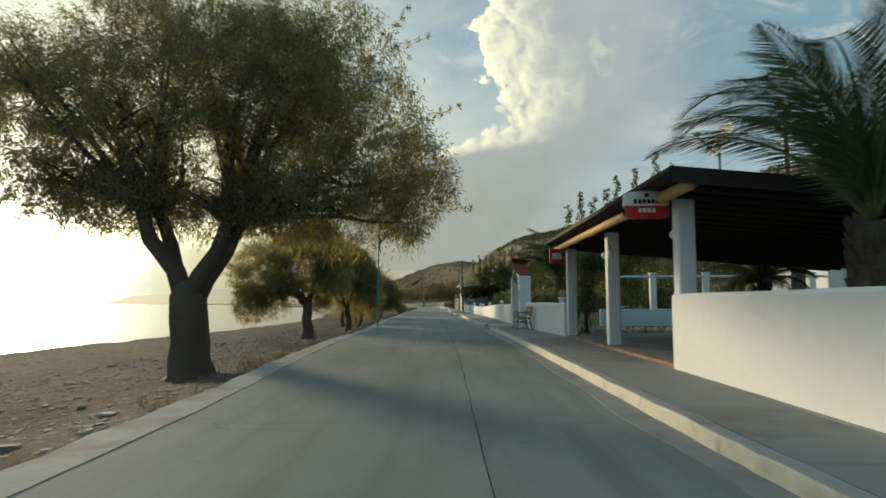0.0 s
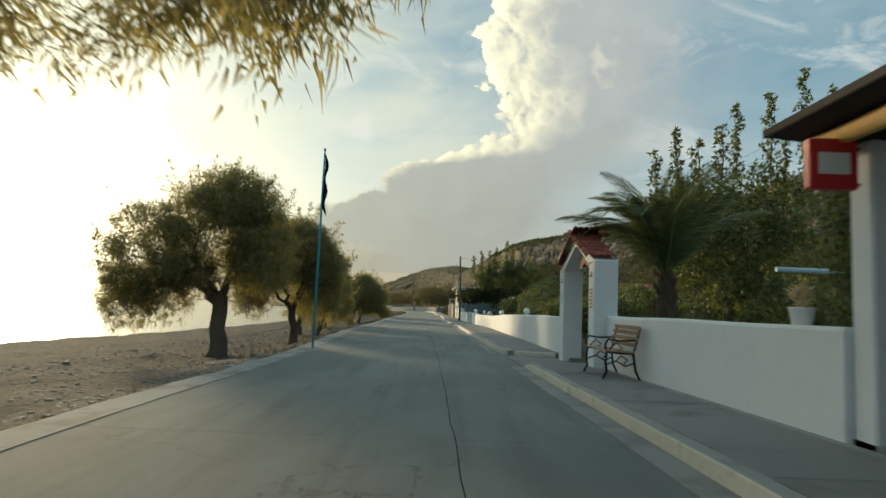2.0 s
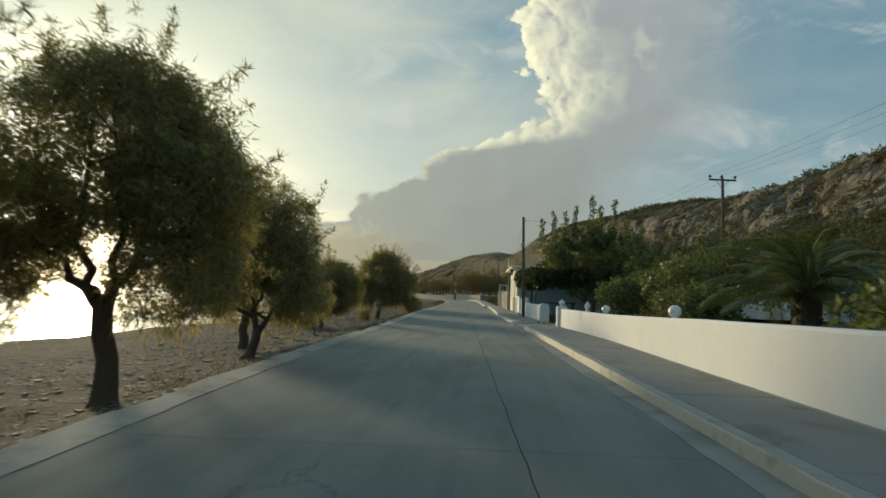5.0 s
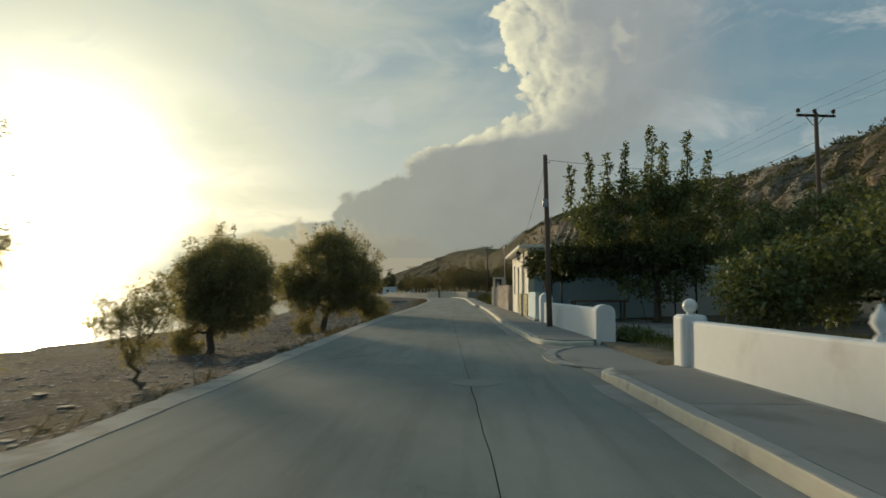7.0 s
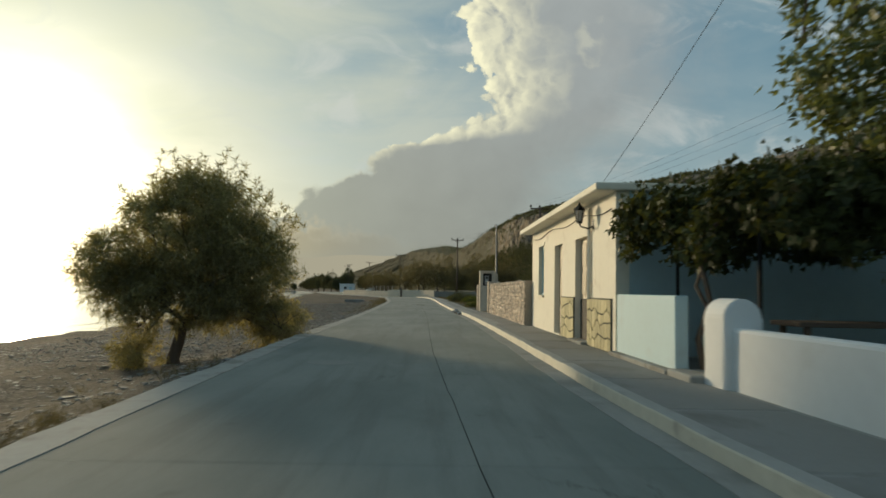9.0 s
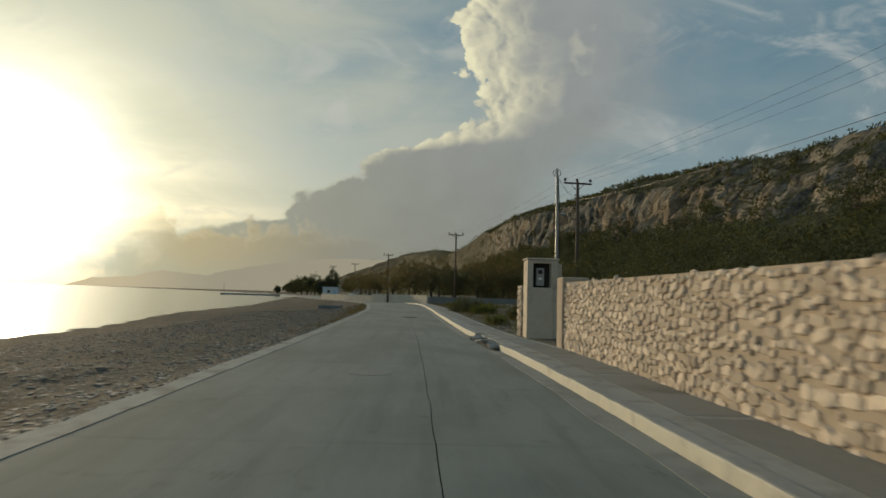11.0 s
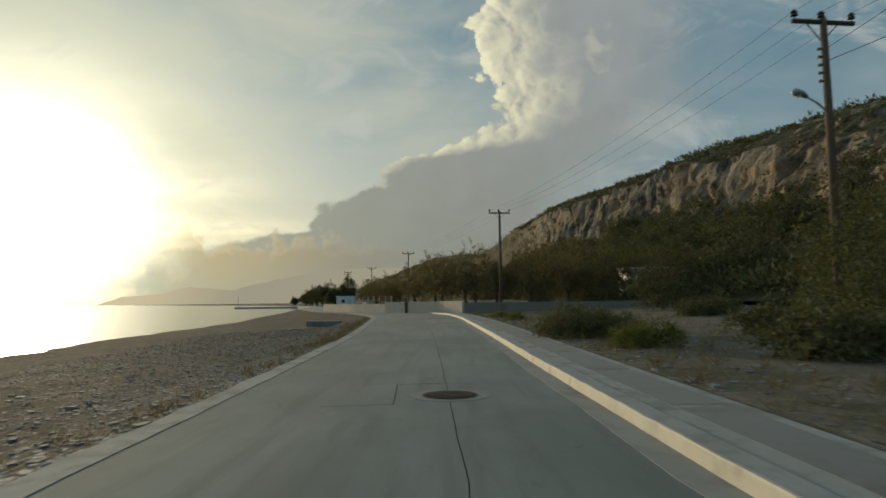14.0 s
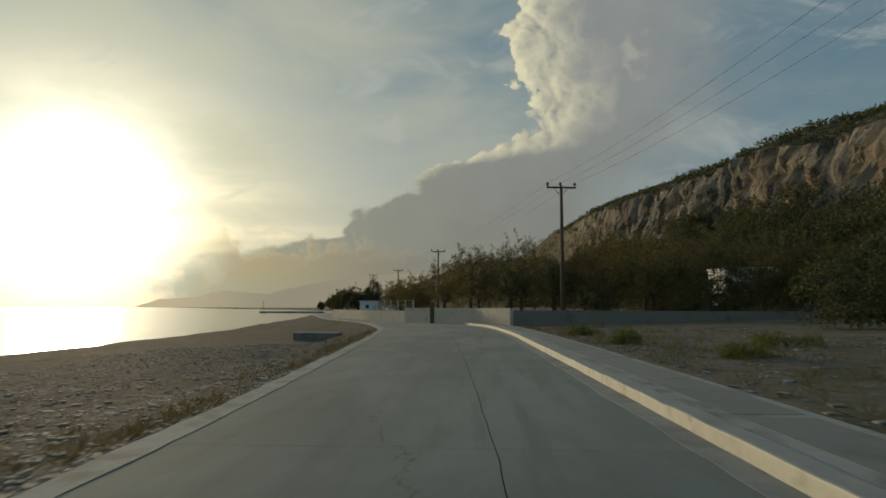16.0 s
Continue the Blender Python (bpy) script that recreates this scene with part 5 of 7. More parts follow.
def shield_sign():
    """White sign board with an arched top and a red lower half; its letters are plain bars."""
    s = thing("beer_sign", "arched white and red beer sign on the pillar", "sign", at=(4.57, 20.2, 0.05))
    prof = [(-0.33, 2.36), (-0.30, 2.33), (-0.15, 2.30), (0.15, 2.30), (0.30, 2.33), (0.33, 2.36), (0.33, 2.66)] + [(0.33 * math.cos(a), 2.66 + 0.07 * math.sin(a)) for a in np.linspace(0.2, math.pi - 0.2, 9)] + [(-0.33, 2.66)]

    def plate(pts, y0, y1, mat, name, label=""):
        bm = bmesh.new()
        a, b = [bm.verts.new((x, y0, z)) for x, z in pts], [bm.verts.new((x, y1, z)) for x, z in pts]
        bm.faces.new(a), bm.faces.new(b[::-1])
        for k in range(len(pts)):
            bm.faces.new((a[k], b[k], b[(k + 1) % len(pts)], a[(k + 1) % len(pts)]))
        return part(name, bm, mat, s, label)
    board = plate(prof, -0.06, 0.06, M["sign_white"], "board", "white lit box")
    plate([(x, z) for x, z in prof if z < 2.4] + [(0.33, 2.50), (-0.33, 2.50)], -0.064, 0.064, M["red"], "band", "red lower band")
    for k in range(6):
        bm = box(bmesh.new(), -0.20 + k * 0.068, -0.066, 2.535, -0.15 + k * 0.068, -0.061, 2.60)
        part("letter_bar", bm, M["iron"], s, "dark letter bar")
    for k in range(4):
        part("letter_bar", box(bmesh.new(), -0.13 + k * 0.068, -0.069, 2.40, -0.08 + k * 0.068, -0.065, 2.465), M["sign_white"], s, "white letter bar")
    part("badge", tube(bmesh.new(), [(0, -0.068, 2.66), (0, -0.062, 2.66)], 0.035, 12), M["rust"], s, "dark round badge")
    part("bracket", tube(bmesh.new(), [(0.30, 0, 2.62), (0.42, 0.1, 2.62)], 0.015, 6), M["iron"], s)


def cube_sign():
    s = thing("cafe_sign", "square red cafe sign on a pillar bracket", "sign", at=(4.70, 29.05, 2.42))
    part("board", box(bmesh.new(), -0.20, -0.05, -0.21, 0.20, 0.05, 0.21, 0.012), M["red"], s)
    part("emblem", box(bmesh.new(), -0.13, -0.056, -0.09, 0.13, -0.051, 0.09, 0.002), M["sign_white"], s, "plain white emblem")
    for z in (-0.15, 0.15):
        part("bracket", tube(bmesh.new(), [(0.19, 0, z), (0.27, 0.05, z)], 0.014, 6), M["iron"], s)


shield_sign()
cube_sign()


def wall_lantern(at, turn=0.0, k=1.0):
    s = thing("wall_lantern", "black iron wall lantern on a scrolled bracket", "lamp", "wall lanterns", at, turn)
    part("bracket", tube(bmesh.new(), [(0, 0, -0.12 * k), (-0.08 * k, 0, -0.16 * k), (-0.2 * k, 0, -0.13 * k), (-0.22 * k, 0, -0.07 * k)], 0.013 * k, 6), M["iron"], s)
    part("back_plate", box(bmesh.new(), -0.015 * k, -0.035 * k, -0.2 * k, 0, 0.035 * k, -0.02 * k), M["iron"], s)
    bm = bmesh.new()
    for a in range(6):
        c, sn = math.cos(a * math.pi / 3), math.sin(a * math.pi / 3)
        tube(bm, [(-0.22 * k + 0.045 * k * c, 0.045 * k * sn, -0.06 * k), (-0.22 * k + 0.08 * k * c, 0.08 * k * sn, 0.13 * k)], 0.006 * k, 4)
    tube(bm, [(-0.22 * k, 0, 0.13 * k), (-0.22 * k, 0, 0.15 * k), (-0.22 * k, 0, 0.22 * k), (-0.22 * k, 0, 0.27 * k)], [0.10 * k, 0.09 * k, 0.02 * k, 0.006 * k], 6)
    tube(bm, [(-0.22 * k, 0, -0.08 * k), (-0.22 * k, 0, -0.05 * k)], 0.045 * k, 6)
    part("lantern_frame", bm, M["iron"], s)
    part("glass", tube(bmesh.new(), [(-0.22 * k, 0, -0.05 * k), (-0.22 * k, 0, 0.125 * k)], [0.04 * k, 0.07 * k], 6), M["steel"], s, "dusty grey glass")


def globe_lamp(at, r=0.115, base=True, group="white globe lamps on the wall"):
    s = thing("globe_lamp", "white globe lamp on a short neck", "lamp", group, at)
    part("globe", ball(bmesh.new(), (0, 0, r + 0.03), r, 20), M["globe"], s, smooth=True)
    part("neck", tube(bmesh.new(), [(0, 0, -0.03), (0, 0, 0.05)], [r * 0.6, r * 0.45], 12), M["white"], s)


pot = thing("flower_pot", "white pot with a pale dried plant on the wall", "flower pot", at=(mid_wall(30.1) + 0.13, 30.1, 1.07))
part("pot", tube(bmesh.new(), [(0, 0, -0.01), (0, 0, 0.03), (0, 0, 0.17), (0, 0, 0.19)], [0.08, 0.09, 0.12, 0.125], 14), M["globe"], pot, smooth=True)
raw("plant", *foliage([(0, 0, 0.24), (0.03, 0, 0.33), (-0.04, 0.02, 0.30)], [0.09, 0.08, 0.08], 40, 0.09, 0.03, up=0.5, seed=5), M["plume"], pot, label="dry pale leaves")
for by in (46.6, 54.4, 60.3):
    globe_lamp((long_wall(by) + 0.12, by, garden_top(by) - 0.03))
for by in (24.46, 25.04, 20.52):
    s = thing("globe_lamp", "small white globe lamp hanging on the terrace pillar", "lamp", "pillar globes", (5.1, by, 2.2))
    part("globe", ball(bmesh.new(), (0, 0.0, -0.05), 0.075, 14), M["globe"], s, smooth=True)
    part("bracket", tube(bmesh.new(), [(0, 0, 0.02), (0, 0, 0.12), (0, 0.12 if by < 24.7 and by > 21 else -0.12, 0.12)], 0.012, 6), M["iron"], s)

# satellite dish on the roof
s = thing("satellite_dish", "white satellite dish on a roof mast", "satellite dish", at=(6.48, 22.0, 3.2))
part("mast", tube(bmesh.new(), [(0, 0, -0.56), (0, 0, 0.85)], 0.025, 8), M["steel"], s)
bm = bmesh.new()
rings = []
for k in range(6):
    r = 0.37 * k / 5
    rings.append([bm.verts.new((0.10 - 0.6 * r * r, r * math.cos(a) * 0.95, 0.85 + r * math.sin(a))) for a in np.linspace(0, 2 * math.pi, 24, endpoint=False)])
for p0, p1 in zip(rings[1:], rings[2:]):
    for k in range(24):
        bm.faces.new((p0[k], p0[(k + 1) % 24], p1[(k + 1) % 24], p1[k]))
bm.faces.new(rings[1])
bmesh.ops.delete(bm, geom=rings[0], context="VERTS")
bmesh.ops.rotate(bm, cent=(0, 0, 0.85), matrix=Matrix.Rotation(radians(10), 3, "Z") @ Matrix.Rotation(radians(25), 3, "Y"), verts=bm.verts)
dish = part("dish", bm, M["sign_white"], s, smooth=True)
part("feed_arm", tube(bmesh.new(), [(0.0, 0, 0.5), (-0.45, -0.1, 0.9)], 0.014, 6), M["steel"], s)
part("feed_horn", tube(bmesh.new(), [(-0.47, -0.1, 0.88), (-0.40, -0.09, 0.93)], 0.035, 8), M["steel"], s)

# courtyard behind the terrace: low blue-white wall with posts and a rail
bm = box(bmesh.new(), 7.6, 36.2, 0.0, 17.0, 36.42, 0.82, 0.02)
setting(part("wall_court", bm, M["pale_blue"]), "low pale blue courtyard wall", "wall")
frame_c = thing("white_pergola", "white painted posts and rails over the courtyard wall", "pergola")
for px in (9.6, 11.7, 13.8, 15.9):
    part("post", box(bmesh.new(), px, 36.22, 0.82, px + 0.24, 36.42, 2.2, 0.015), M["white"], frame_c)
    part("post_cap", box(bmesh.new(), px - 0.03, 36.19, 2.2, px + 0.27, 36.45, 2.26, 0.01), M["white"], frame_c)
part("rail", tube(bmesh.new(), [(8.0, 36.32, 2.1), (17.0, 36.32, 2.1)], 0.05, 8), M["pale_blue"], frame_c)
bed = setting(part("planting_bed", strip(bmesh.new(), span(30.4, 33.4, 0.5), lambda y: 5.7, lambda y: 10.5, 0.0, lambda y: 0.24 + 0.04 * noise.noise((y, 1, 1))), M["ground"]), "earth planting bed edged with stones", "planting bed")
for k in range(26):
    bm = bmesh.new()
    bmesh.ops.create_icosphere(bm, subdivisions=1, radius=0.13)
    for vtx in bm.verts:
        vtx.co *= 1 + 0.3 * noise.noise(vtx.co * 6 + Vector((k, 0, 0)))
    ob = part("edging_stone", bm, M["stone"])
    ob.location = (5.6 + k * 0.19, 30.35 + 0.06 * math.sin(k * 2.1), 0.22)
    tagged(ob, "rough pale edging stone", "stone", "edging stones of the bed")
for px, py in ((13.2, 37.4), (13.7, 37.6), (12.7, 37.5)):
    s = thing("pampas_grass", "pampas grass with pale feathery plumes", "plant", "pampas clumps", (px, py, 0.1))
    vv, ff = foliage([(0, 0, 0.4)], [0.5], 160, 0.9, 0.02, up=0.8, droop=0.2, seed=int(px * 10))
    raw("blades", vv, ff, M["green_grass"], s)
    for q in range(5):
        a = q * 1.3
        zs = np.linspace(1.1, 1.7, 9)
        cc = np.stack([0.25 * math.cos(a) * zs, 0.25 * math.sin(a) * zs, zs], 1)
        vv, ff = foliage(cc, np.linspace(0.07, 0.03, 9), 26, 0.12, 0.02, up=0.6, seed=q)
        raw("plume", vv, ff, M["plume"], s, label="pale feathery plume")
# tall cypress-like bush right behind the last pillar
s = thing("columnar_bush", "dark columnar climbing bush behind the pillar", "bush", at=(5.75, 30.2, 0.15))
c = clumps([(0, 0, 1.3, 0.38, 0.38, 1.35), (0.3, 0.1, 2.3, 0.75, 0.6, 0.45)], 130, 91)
vv, ff = foliage(c, np.full(130, 0.2), 40, 0.09, 0.05, droop=0.3, seed=92)
raw("leaves", vv, ff, M["broadleaf"], s)
part("stem", tube(bmesh.new(), [(0, 0, 0), (0.02, 0, 1.2), (0, 0, 2.2)], [0.06, 0.05, 0.02], 7), M["bark"], s)


# ---- gate with a tiled gable ----
gate = thing("gateway", "white gateway with a small red-tiled gable roof", "gate")
GX0, GX1 = 4.38, 4.82
for y0, y1 in ((35.86, 36.34), (38.88, 39.34)):
    part("gate_pillar", box(bmesh.new(), GX0, y0, 0.0, GX1, y1, 2.12, 0.015), M["white"], gate)
peak, yc, ya, yb = 2.72, 37.6, 35.86, 39.34
bm = bmesh.new()
outline = [(ya, 2.1), (yc, peak), (yb, 2.1), (yb - 0.46, 2.06)] + [(yc + 0.12, peak - 0.20), (yc - 0.12, peak - 0.20)] + [(ya + 0.46, 2.06)]
fa, fb = [bm.verts.new((GX0, y, z)) for y, z in outline], [bm.verts.new((GX1, y, z)) for y, z in outline]
bm.faces.new(fa), bm.faces.new(fb[::-1])
for k in range(len(outline)):
    bm.faces.new((fa[k], fb[k], fb[(k + 1) % len(outline)], fa[(k + 1) % len(outline)]))
part("gable", bm, M["white"], gate)
roof_g = part("roof_bed", tube(bmesh.new(), [(GX0 - 0.1, yc, peak + 0.02), (GX1 + 0.1, yc, peak + 0.02)], 0.05, 8), M["tile"], gate)
tile_bm = bmesh.new()
arcs = [(0.075 * math.cos(a), 0.075 * math.sin(a)) for a in np.linspace(0, math.pi, 7)]
pa, pb = [tile_bm.verts.new((x, 0, z)) for x, z in arcs], [tile_bm.verts.new((x * 0.82, 0.34, z * 0.82)) for x, z in arcs]
qa, qb = [tile_bm.verts.new((x * 0.84, 0, z * 0.84)) for x, z in arcs], [tile_bm.verts.new((x * 0.68, 0.34, z * 0.68)) for x, z in arcs]
for k in range(6):
    tile_bm.faces.new((pa[k], pb[k], pb[k + 1], pa[k + 1]))
    tile_bm.faces.new((qa[k], qa[k + 1], qb[k + 1], qb[k]))
    tile_bm.faces.new((pa[k], pa[k + 1], qa[k + 1], qa[k]))
tile_me = mesh_of("roof_tile", tile_bm, M["tile"], True)
slope = math.degrees(math.atan2(peak - 2.1, yc - ya))
for sgn in (1, -1):
    run_len = math.hypot(yc - ya, peak - 2.1) - 0.12
    for i in range(7):
        f = i * 0.29
        d0 = run_len - f
        yy, zz = yc - sgn * d0 * math.cos(radians(slope)), peak + 0.03 - d0 * math.sin(radians(slope))
        for j in range(5):
            xx = GX0 - 0.07 + j * 0.108
            m = Matrix.Translation((xx, yy, zz)) @ Matrix.Rotation(0 if sgn > 0 else math.pi, 4, "Z") @ Matrix.Rotation(radians(slope), 4, "X")
            piece("roof_tile", tile_me, gate, m)
for j in range(3):
    piece("ridge_tile", tile_me, gate, Matrix.Translation((GX0 - 0.14 + j * 0.25, yc, peak + 0.05)) @ Matrix.Rotation(radians(-90), 4, "Z") @ Matrix.Diagonal((1.3, 1, 1.3, 1)))
part("name_board", box(bmesh.new(), 4.58, 37.1, 2.07, 4.62, 38.1, 2.34, 0.01), M["orange"], gate, "orange wooden board hung in the arch")
plaque = thing("wall_notice", "faded orange printed notice on the gate pillar", "notice", at=(GX0, 36.1, 1.4))
part("sheet", box(bmesh.new(), -0.006, -0.13, -0.22, -0.001, 0.13, 0.22), M["cream"], plaque)
for k in range(6):
    part("text_bar", box(bmesh.new(), -0.009, -0.11, 0.15 - k * 0.065, -0.007, 0.11 - 0.02 * (k % 3), 0.185 - k * 0.065), M["orange"], plaque, "faded orange text bar")
notice = thing("wall_notice", "small pale printed notice on the gate pillar", "notice", at=(GX0, 39.1, 1.45))
part("sheet", box(bmesh.new(), -0.006, -0.1, -0.13, -0.001, 0.1, 0.13), M["pale_blue"], notice)
wall_lantern((GX0, 36.10, 1.92), 0, 0.6)
wall_lantern((GX0, 39.10, 1.92), 0, 0.6)


def garden_bench(x, y, turn):
    s = thing("park_bench", "garden bench with cast iron sides and wooden slats", "bench", at=(x, y, 0.135), turn=turn)
    side = bmesh.new()
    for pts, r in (([(-0.30, 0.0, 0.0), (-0.24, 0, 0.12), (-0.26, 0, 0.26), (-0.24, 0, 0.42)], 0.019), ([(0.27, 0.0, 0.0), (0.20, 0, 0.14), (0.18, 0, 0.30), (0.16, 0, 0.42)], 0.019),
                   ([(-0.26, 0, 0.42), (-0.1, 0, 0.40), (0.16, 0, 0.39), (0.20, 0, 0.50), (0.27, 0, 0.80)], 0.018), ([(-0.25, 0, 0.42), (-0.27, 0, 0.52), (-0.22, 0, 0.61), (-0.05, 0, 0.585), (0.20, 0, 0.60)], 0.017),
                   ([(-0.25, 0, 0.22), (-0.1, 0, 0.28), (0.05, 0, 0.20), (0.19, 0, 0.26)], 0.013), ([(-0.1, 0, 0.28), (-0.02, 0, 0.36), (0.08, 0, 0.30), (0.02, 0, 0.23)], 0.011), ([(-0.2, 0, 0.45), (-0.1, 0, 0.55), (0.0, 0, 0.47), (-0.06, 0, 0.44)], 0.011)):
        tube(side, pts, r, 6)
    me = mesh_of("end_frame", side, M["iron"], True)
    for q in (-0.60, 0.60):
        piece("end_frame", me, s, pose(0, q, 0))
    slat = mesh_of("seat_slat", box(bmesh.new(), -0.032, -0.67, -0.012, 0.032, 0.67, 0.012, 0.005), M["slat"])
    for k in range(6):
        piece("seat_slat", slat, s, pose(-0.24 + k * 0.075, 0, 0.435 - 0.004 * k))
    for k, (px, pz) in enumerate(((0.20, 0.53), (0.225, 0.62), (0.25, 0.71), (0.27, 0.79))):
        piece("back_slat", slat, s, pose(px - 0.02, 0, pz, 0, 74, 0))


garden_bench(4.33, 34.42, 1)

# end pillar of the garden wall with its globe
s = setting(part("wall_end_pillar", box(bmesh.new(), 3.72, 66.30, -0.1, 4.10, 66.72, 0.86, 0.06, 2), M["white"]), "whitewashed end pillar of the garden wall", "pillar")
globe_lamp((3.91, 66.5, 0.85), 0.105)
urn = thing("garden_urn", "small white urn standing on the garden wall", "urn", at=(long_wall(62.6) + 0.12, 62.6, garden_top(62.6)))
part("vase", tube(bmesh.new(), [(0, 0, -0.02), (0, 0, 0.02), (0, 0, 0.06), (0, 0, 0.15), (0, 0, 0.22), (0, 0, 0.26), (0, 0, 0.32)], [0.07, 0.07, 0.03, 0.085, 0.07, 0.035, 0.015], 12), M["white"], urn, smooth=True)


def round_post(x0, x1, y0, y1, z_shoulder, z_top, label):
    bm = bmesh.new()
    pts = [(x0, -0.1), (x0, z_shoulder)] + [((x0 + x1) / 2 - (x1 - x0) / 2 * math.cos(a), z_shoulder + (z_top - z_shoulder) * math.sin(a)) for a in np.linspace(0.2, math.pi - 0.2, 10)] + [(x1, z_shoulder), (x1, -0.1)]
    a, b = [bm.verts.new((x, y0, z)) for x, z in pts], [bm.verts.new((x, y1, z)) for x, z in pts]
    bm.faces.new(a), bm.faces.new(b[::-1])
    for k in range(len(pts)):
        bm.faces.new((a[k], b[k], b[(k + 1) % len(pts)], a[(k + 1) % len(pts)]))
    bmesh.ops.bevel(bm, geom=[e for e in bm.edges if e.calc_length() > 0.0 and abs(e.verts[0].co.y - e.verts[1].co.y) < 1e-6], offset=0.02, segments=2, affect="EDGES")
    setting(part("wall_end_pillar", bm, M["white"]), label, "pillar")


round_post(3.55, 3.98, 71.55, 72.05, 0.74, 0.90, "whitewashed round-topped wall end by the entrance")
round_post(3.25, 3.69, 79.75, 80.28, 0.92, 1.15, "whitewashed round-topped gate post of the yard")

# ---- house ----
house = thing("house", "small flat-roofed cream house facing the road", "house")
HX, HY0, HY1, HT = 3.20, 83.78, 92.88, 2.98
holes = [(85.72, 86.92, 0.16, 2.36), (88.36, 89.30, 0.16, 2.38), (90.86, 91.72, 1.10, 2.50)]
def pierced(x0, x1, ya, yb, za, zb, gaps):
    """One wall with real openings: a grid of cells, faces only where wall meets air."""
    ys, zs = sorted({ya, yb, *[q for h in gaps for q in h[:2]]}), sorted({za, zb, *[q for h in gaps for q in h[2:]]})
    solid = lambda i, j: 0 <= i < len(ys) - 1 and 0 <= j < len(zs) - 1 and not any(h[0] <= ys[i] < h[1] and h[2] <= zs[j] < h[3] for h in gaps)
    bm, vs = bmesh.new(), {}

    def at(i, j, s):
        if (i, j, s) not in vs:
            vs[(i, j, s)] = bm.verts.new((x1 if s else x0, ys[i], zs[j]))
        return vs[(i, j, s)]

    for i in range(len(ys) - 1):
        for j in range(len(zs) - 1):
            if not solid(i, j):
                continue
            for s in (0, 1):
                bm.faces.new([at(*q, s) for q in ((i, j), (i + 1, j), (i + 1, j + 1), (i, j + 1))])
            for (di, dj), (p, q) in (((-1, 0), ((i, j), (i, j + 1))), ((1, 0), ((i + 1, j), (i + 1, j + 1))), ((0, -1), ((i, j), (i + 1, j))), ((0, 1), ((i, j + 1), (i + 1, j + 1)))):
                if not solid(i + di, j + dj):
                    bm.faces.new([at(*p, 0), at(*q, 0), at(*q, 1), at(*p, 1)])
    bmesh.ops.recalc_face_normals(bm, faces=bm.faces)
    return bm


bm = pierced(HX, HX + 0.24, HY0, HY1, -0.1, HT, holes)
part("wall", bm, M["cream"], house, "cream-painted front wall")
part("wall", box(bmesh.new(), HX + 0.24, HY0, -0.1, 8.6, HY0 + 0.24, HT), M["pale_blue"], house, "pale blue side wall")
part("wall", box(bmesh.new(), HX + 0.24, HY1 - 0.24, -0.1, 8.6, HY1, HT), M["cream"], house)
part("wall", box(bmesh.new(), 8.36, HY0 + 0.24, -0.1, 8.6, HY1 - 0.24, HT), M["cream"], house)
part("roof", box(bmesh.new(), HX - 0.38, HY0 - 0.12, HT, 8.8, HY1 + 0.18, HT + 0.13, 0.015), M["cream"], house, "flat concrete roof slab with eaves")
d1 = part("door", box(bmesh.new(), HX + 0.13, 85.72, 1.06, HX + 0.18, 86.92, 2.36), M["door_paint"], house, "beige closed door")
for zz in (1.15, 1.75):
    for yy in (85.82, 86.37):
        part("door_panel", box(bmesh.new(), HX + 0.118, yy, zz, HX + 0.131, yy + 0.45, zz + 0.5, 0.006), M["door_paint"], d1)
part("door_boarding", box(bmesh.new(), HX + 0.12, 85.72, 0.16, HX + 0.17, 86.92, 1.05), M["dark_panel"], house, "dark boards across the lower doorway")
d2 = part("door", box(bmesh.new(), HX + 0.13, 88.36, 0.16, HX + 0.18, 89.30, 2.38), M["door_paint"], house, "beige closed door")
for zz in (0.3, 1.0, 1.7):
    part("door_panel", box(bmesh.new(), HX + 0.118, 88.46, zz, HX + 0.131, 89.20, zz + 0.58, 0.006), M["door_paint"], d2)
part("doorknob", ball(bmesh.new(), (HX + 0.1, 88.46, 1.1), 0.025, 8), M["steel"], d2)
win = part("window", box(bmesh.new(), HX + 0.15, 90.86, 1.10, HX + 0.17, 91.72, 2.50), M["dark_panel"], house, "closed dark window")
for a, b, c, d in ((90.86, 90.93, 1.1, 2.5), (91.65, 91.72, 1.1, 2.5), (90.93, 91.65, 1.1, 1.17), (90.93, 91.65, 2.43, 2.5), (91.26, 91.32, 1.17, 2.43)):
    part("window_frame", box(bmesh.new(), HX + 0.10, a, c, HX + 0.15, b, d), M["pale_blue"], win)
part("sill", box(bmesh.new(), HX - 0.05, 90.80, 1.04, HX + 0.15, 91.78, 1.10, 0.008), M["cream"], house)
for h0, h1, z1 in ((90.80, 91.78, 2.50),):
    part("surround", box(bmesh.new(), HX - 0.02, h0 - 0.05, z1, HX, h1 + 0.05, z1 + 0.1), M["cream"], house)
part("downpipe", tube(bmesh.new(), [(HX - 0.04, 85.52, 1.06), (HX - 0.04, 85.52, 2.9)], 0.035, 8), M["cream"], house, "cream downpipe")
part("doorstep", box(bmesh.new(), HX - 0.16, 85.7, 0.0, HX + 0.1, 86.95, 0.19, 0.012), M["strip"], house)
cable = [(HX - 0.015, y, 2.78 + 0.05 * math.sin(y * 1.7) - 0.1 * math.exp(-((y - 85) ** 2))) for y in span(84.0, 92.6, 0.35)]
part("cable", tube(bmesh.new(), cable, 0.009, 5), M["iron"], house, "loose black cable along the eaves")
wall_lantern((HX, 85.35, 2.66), 0, 1.25)
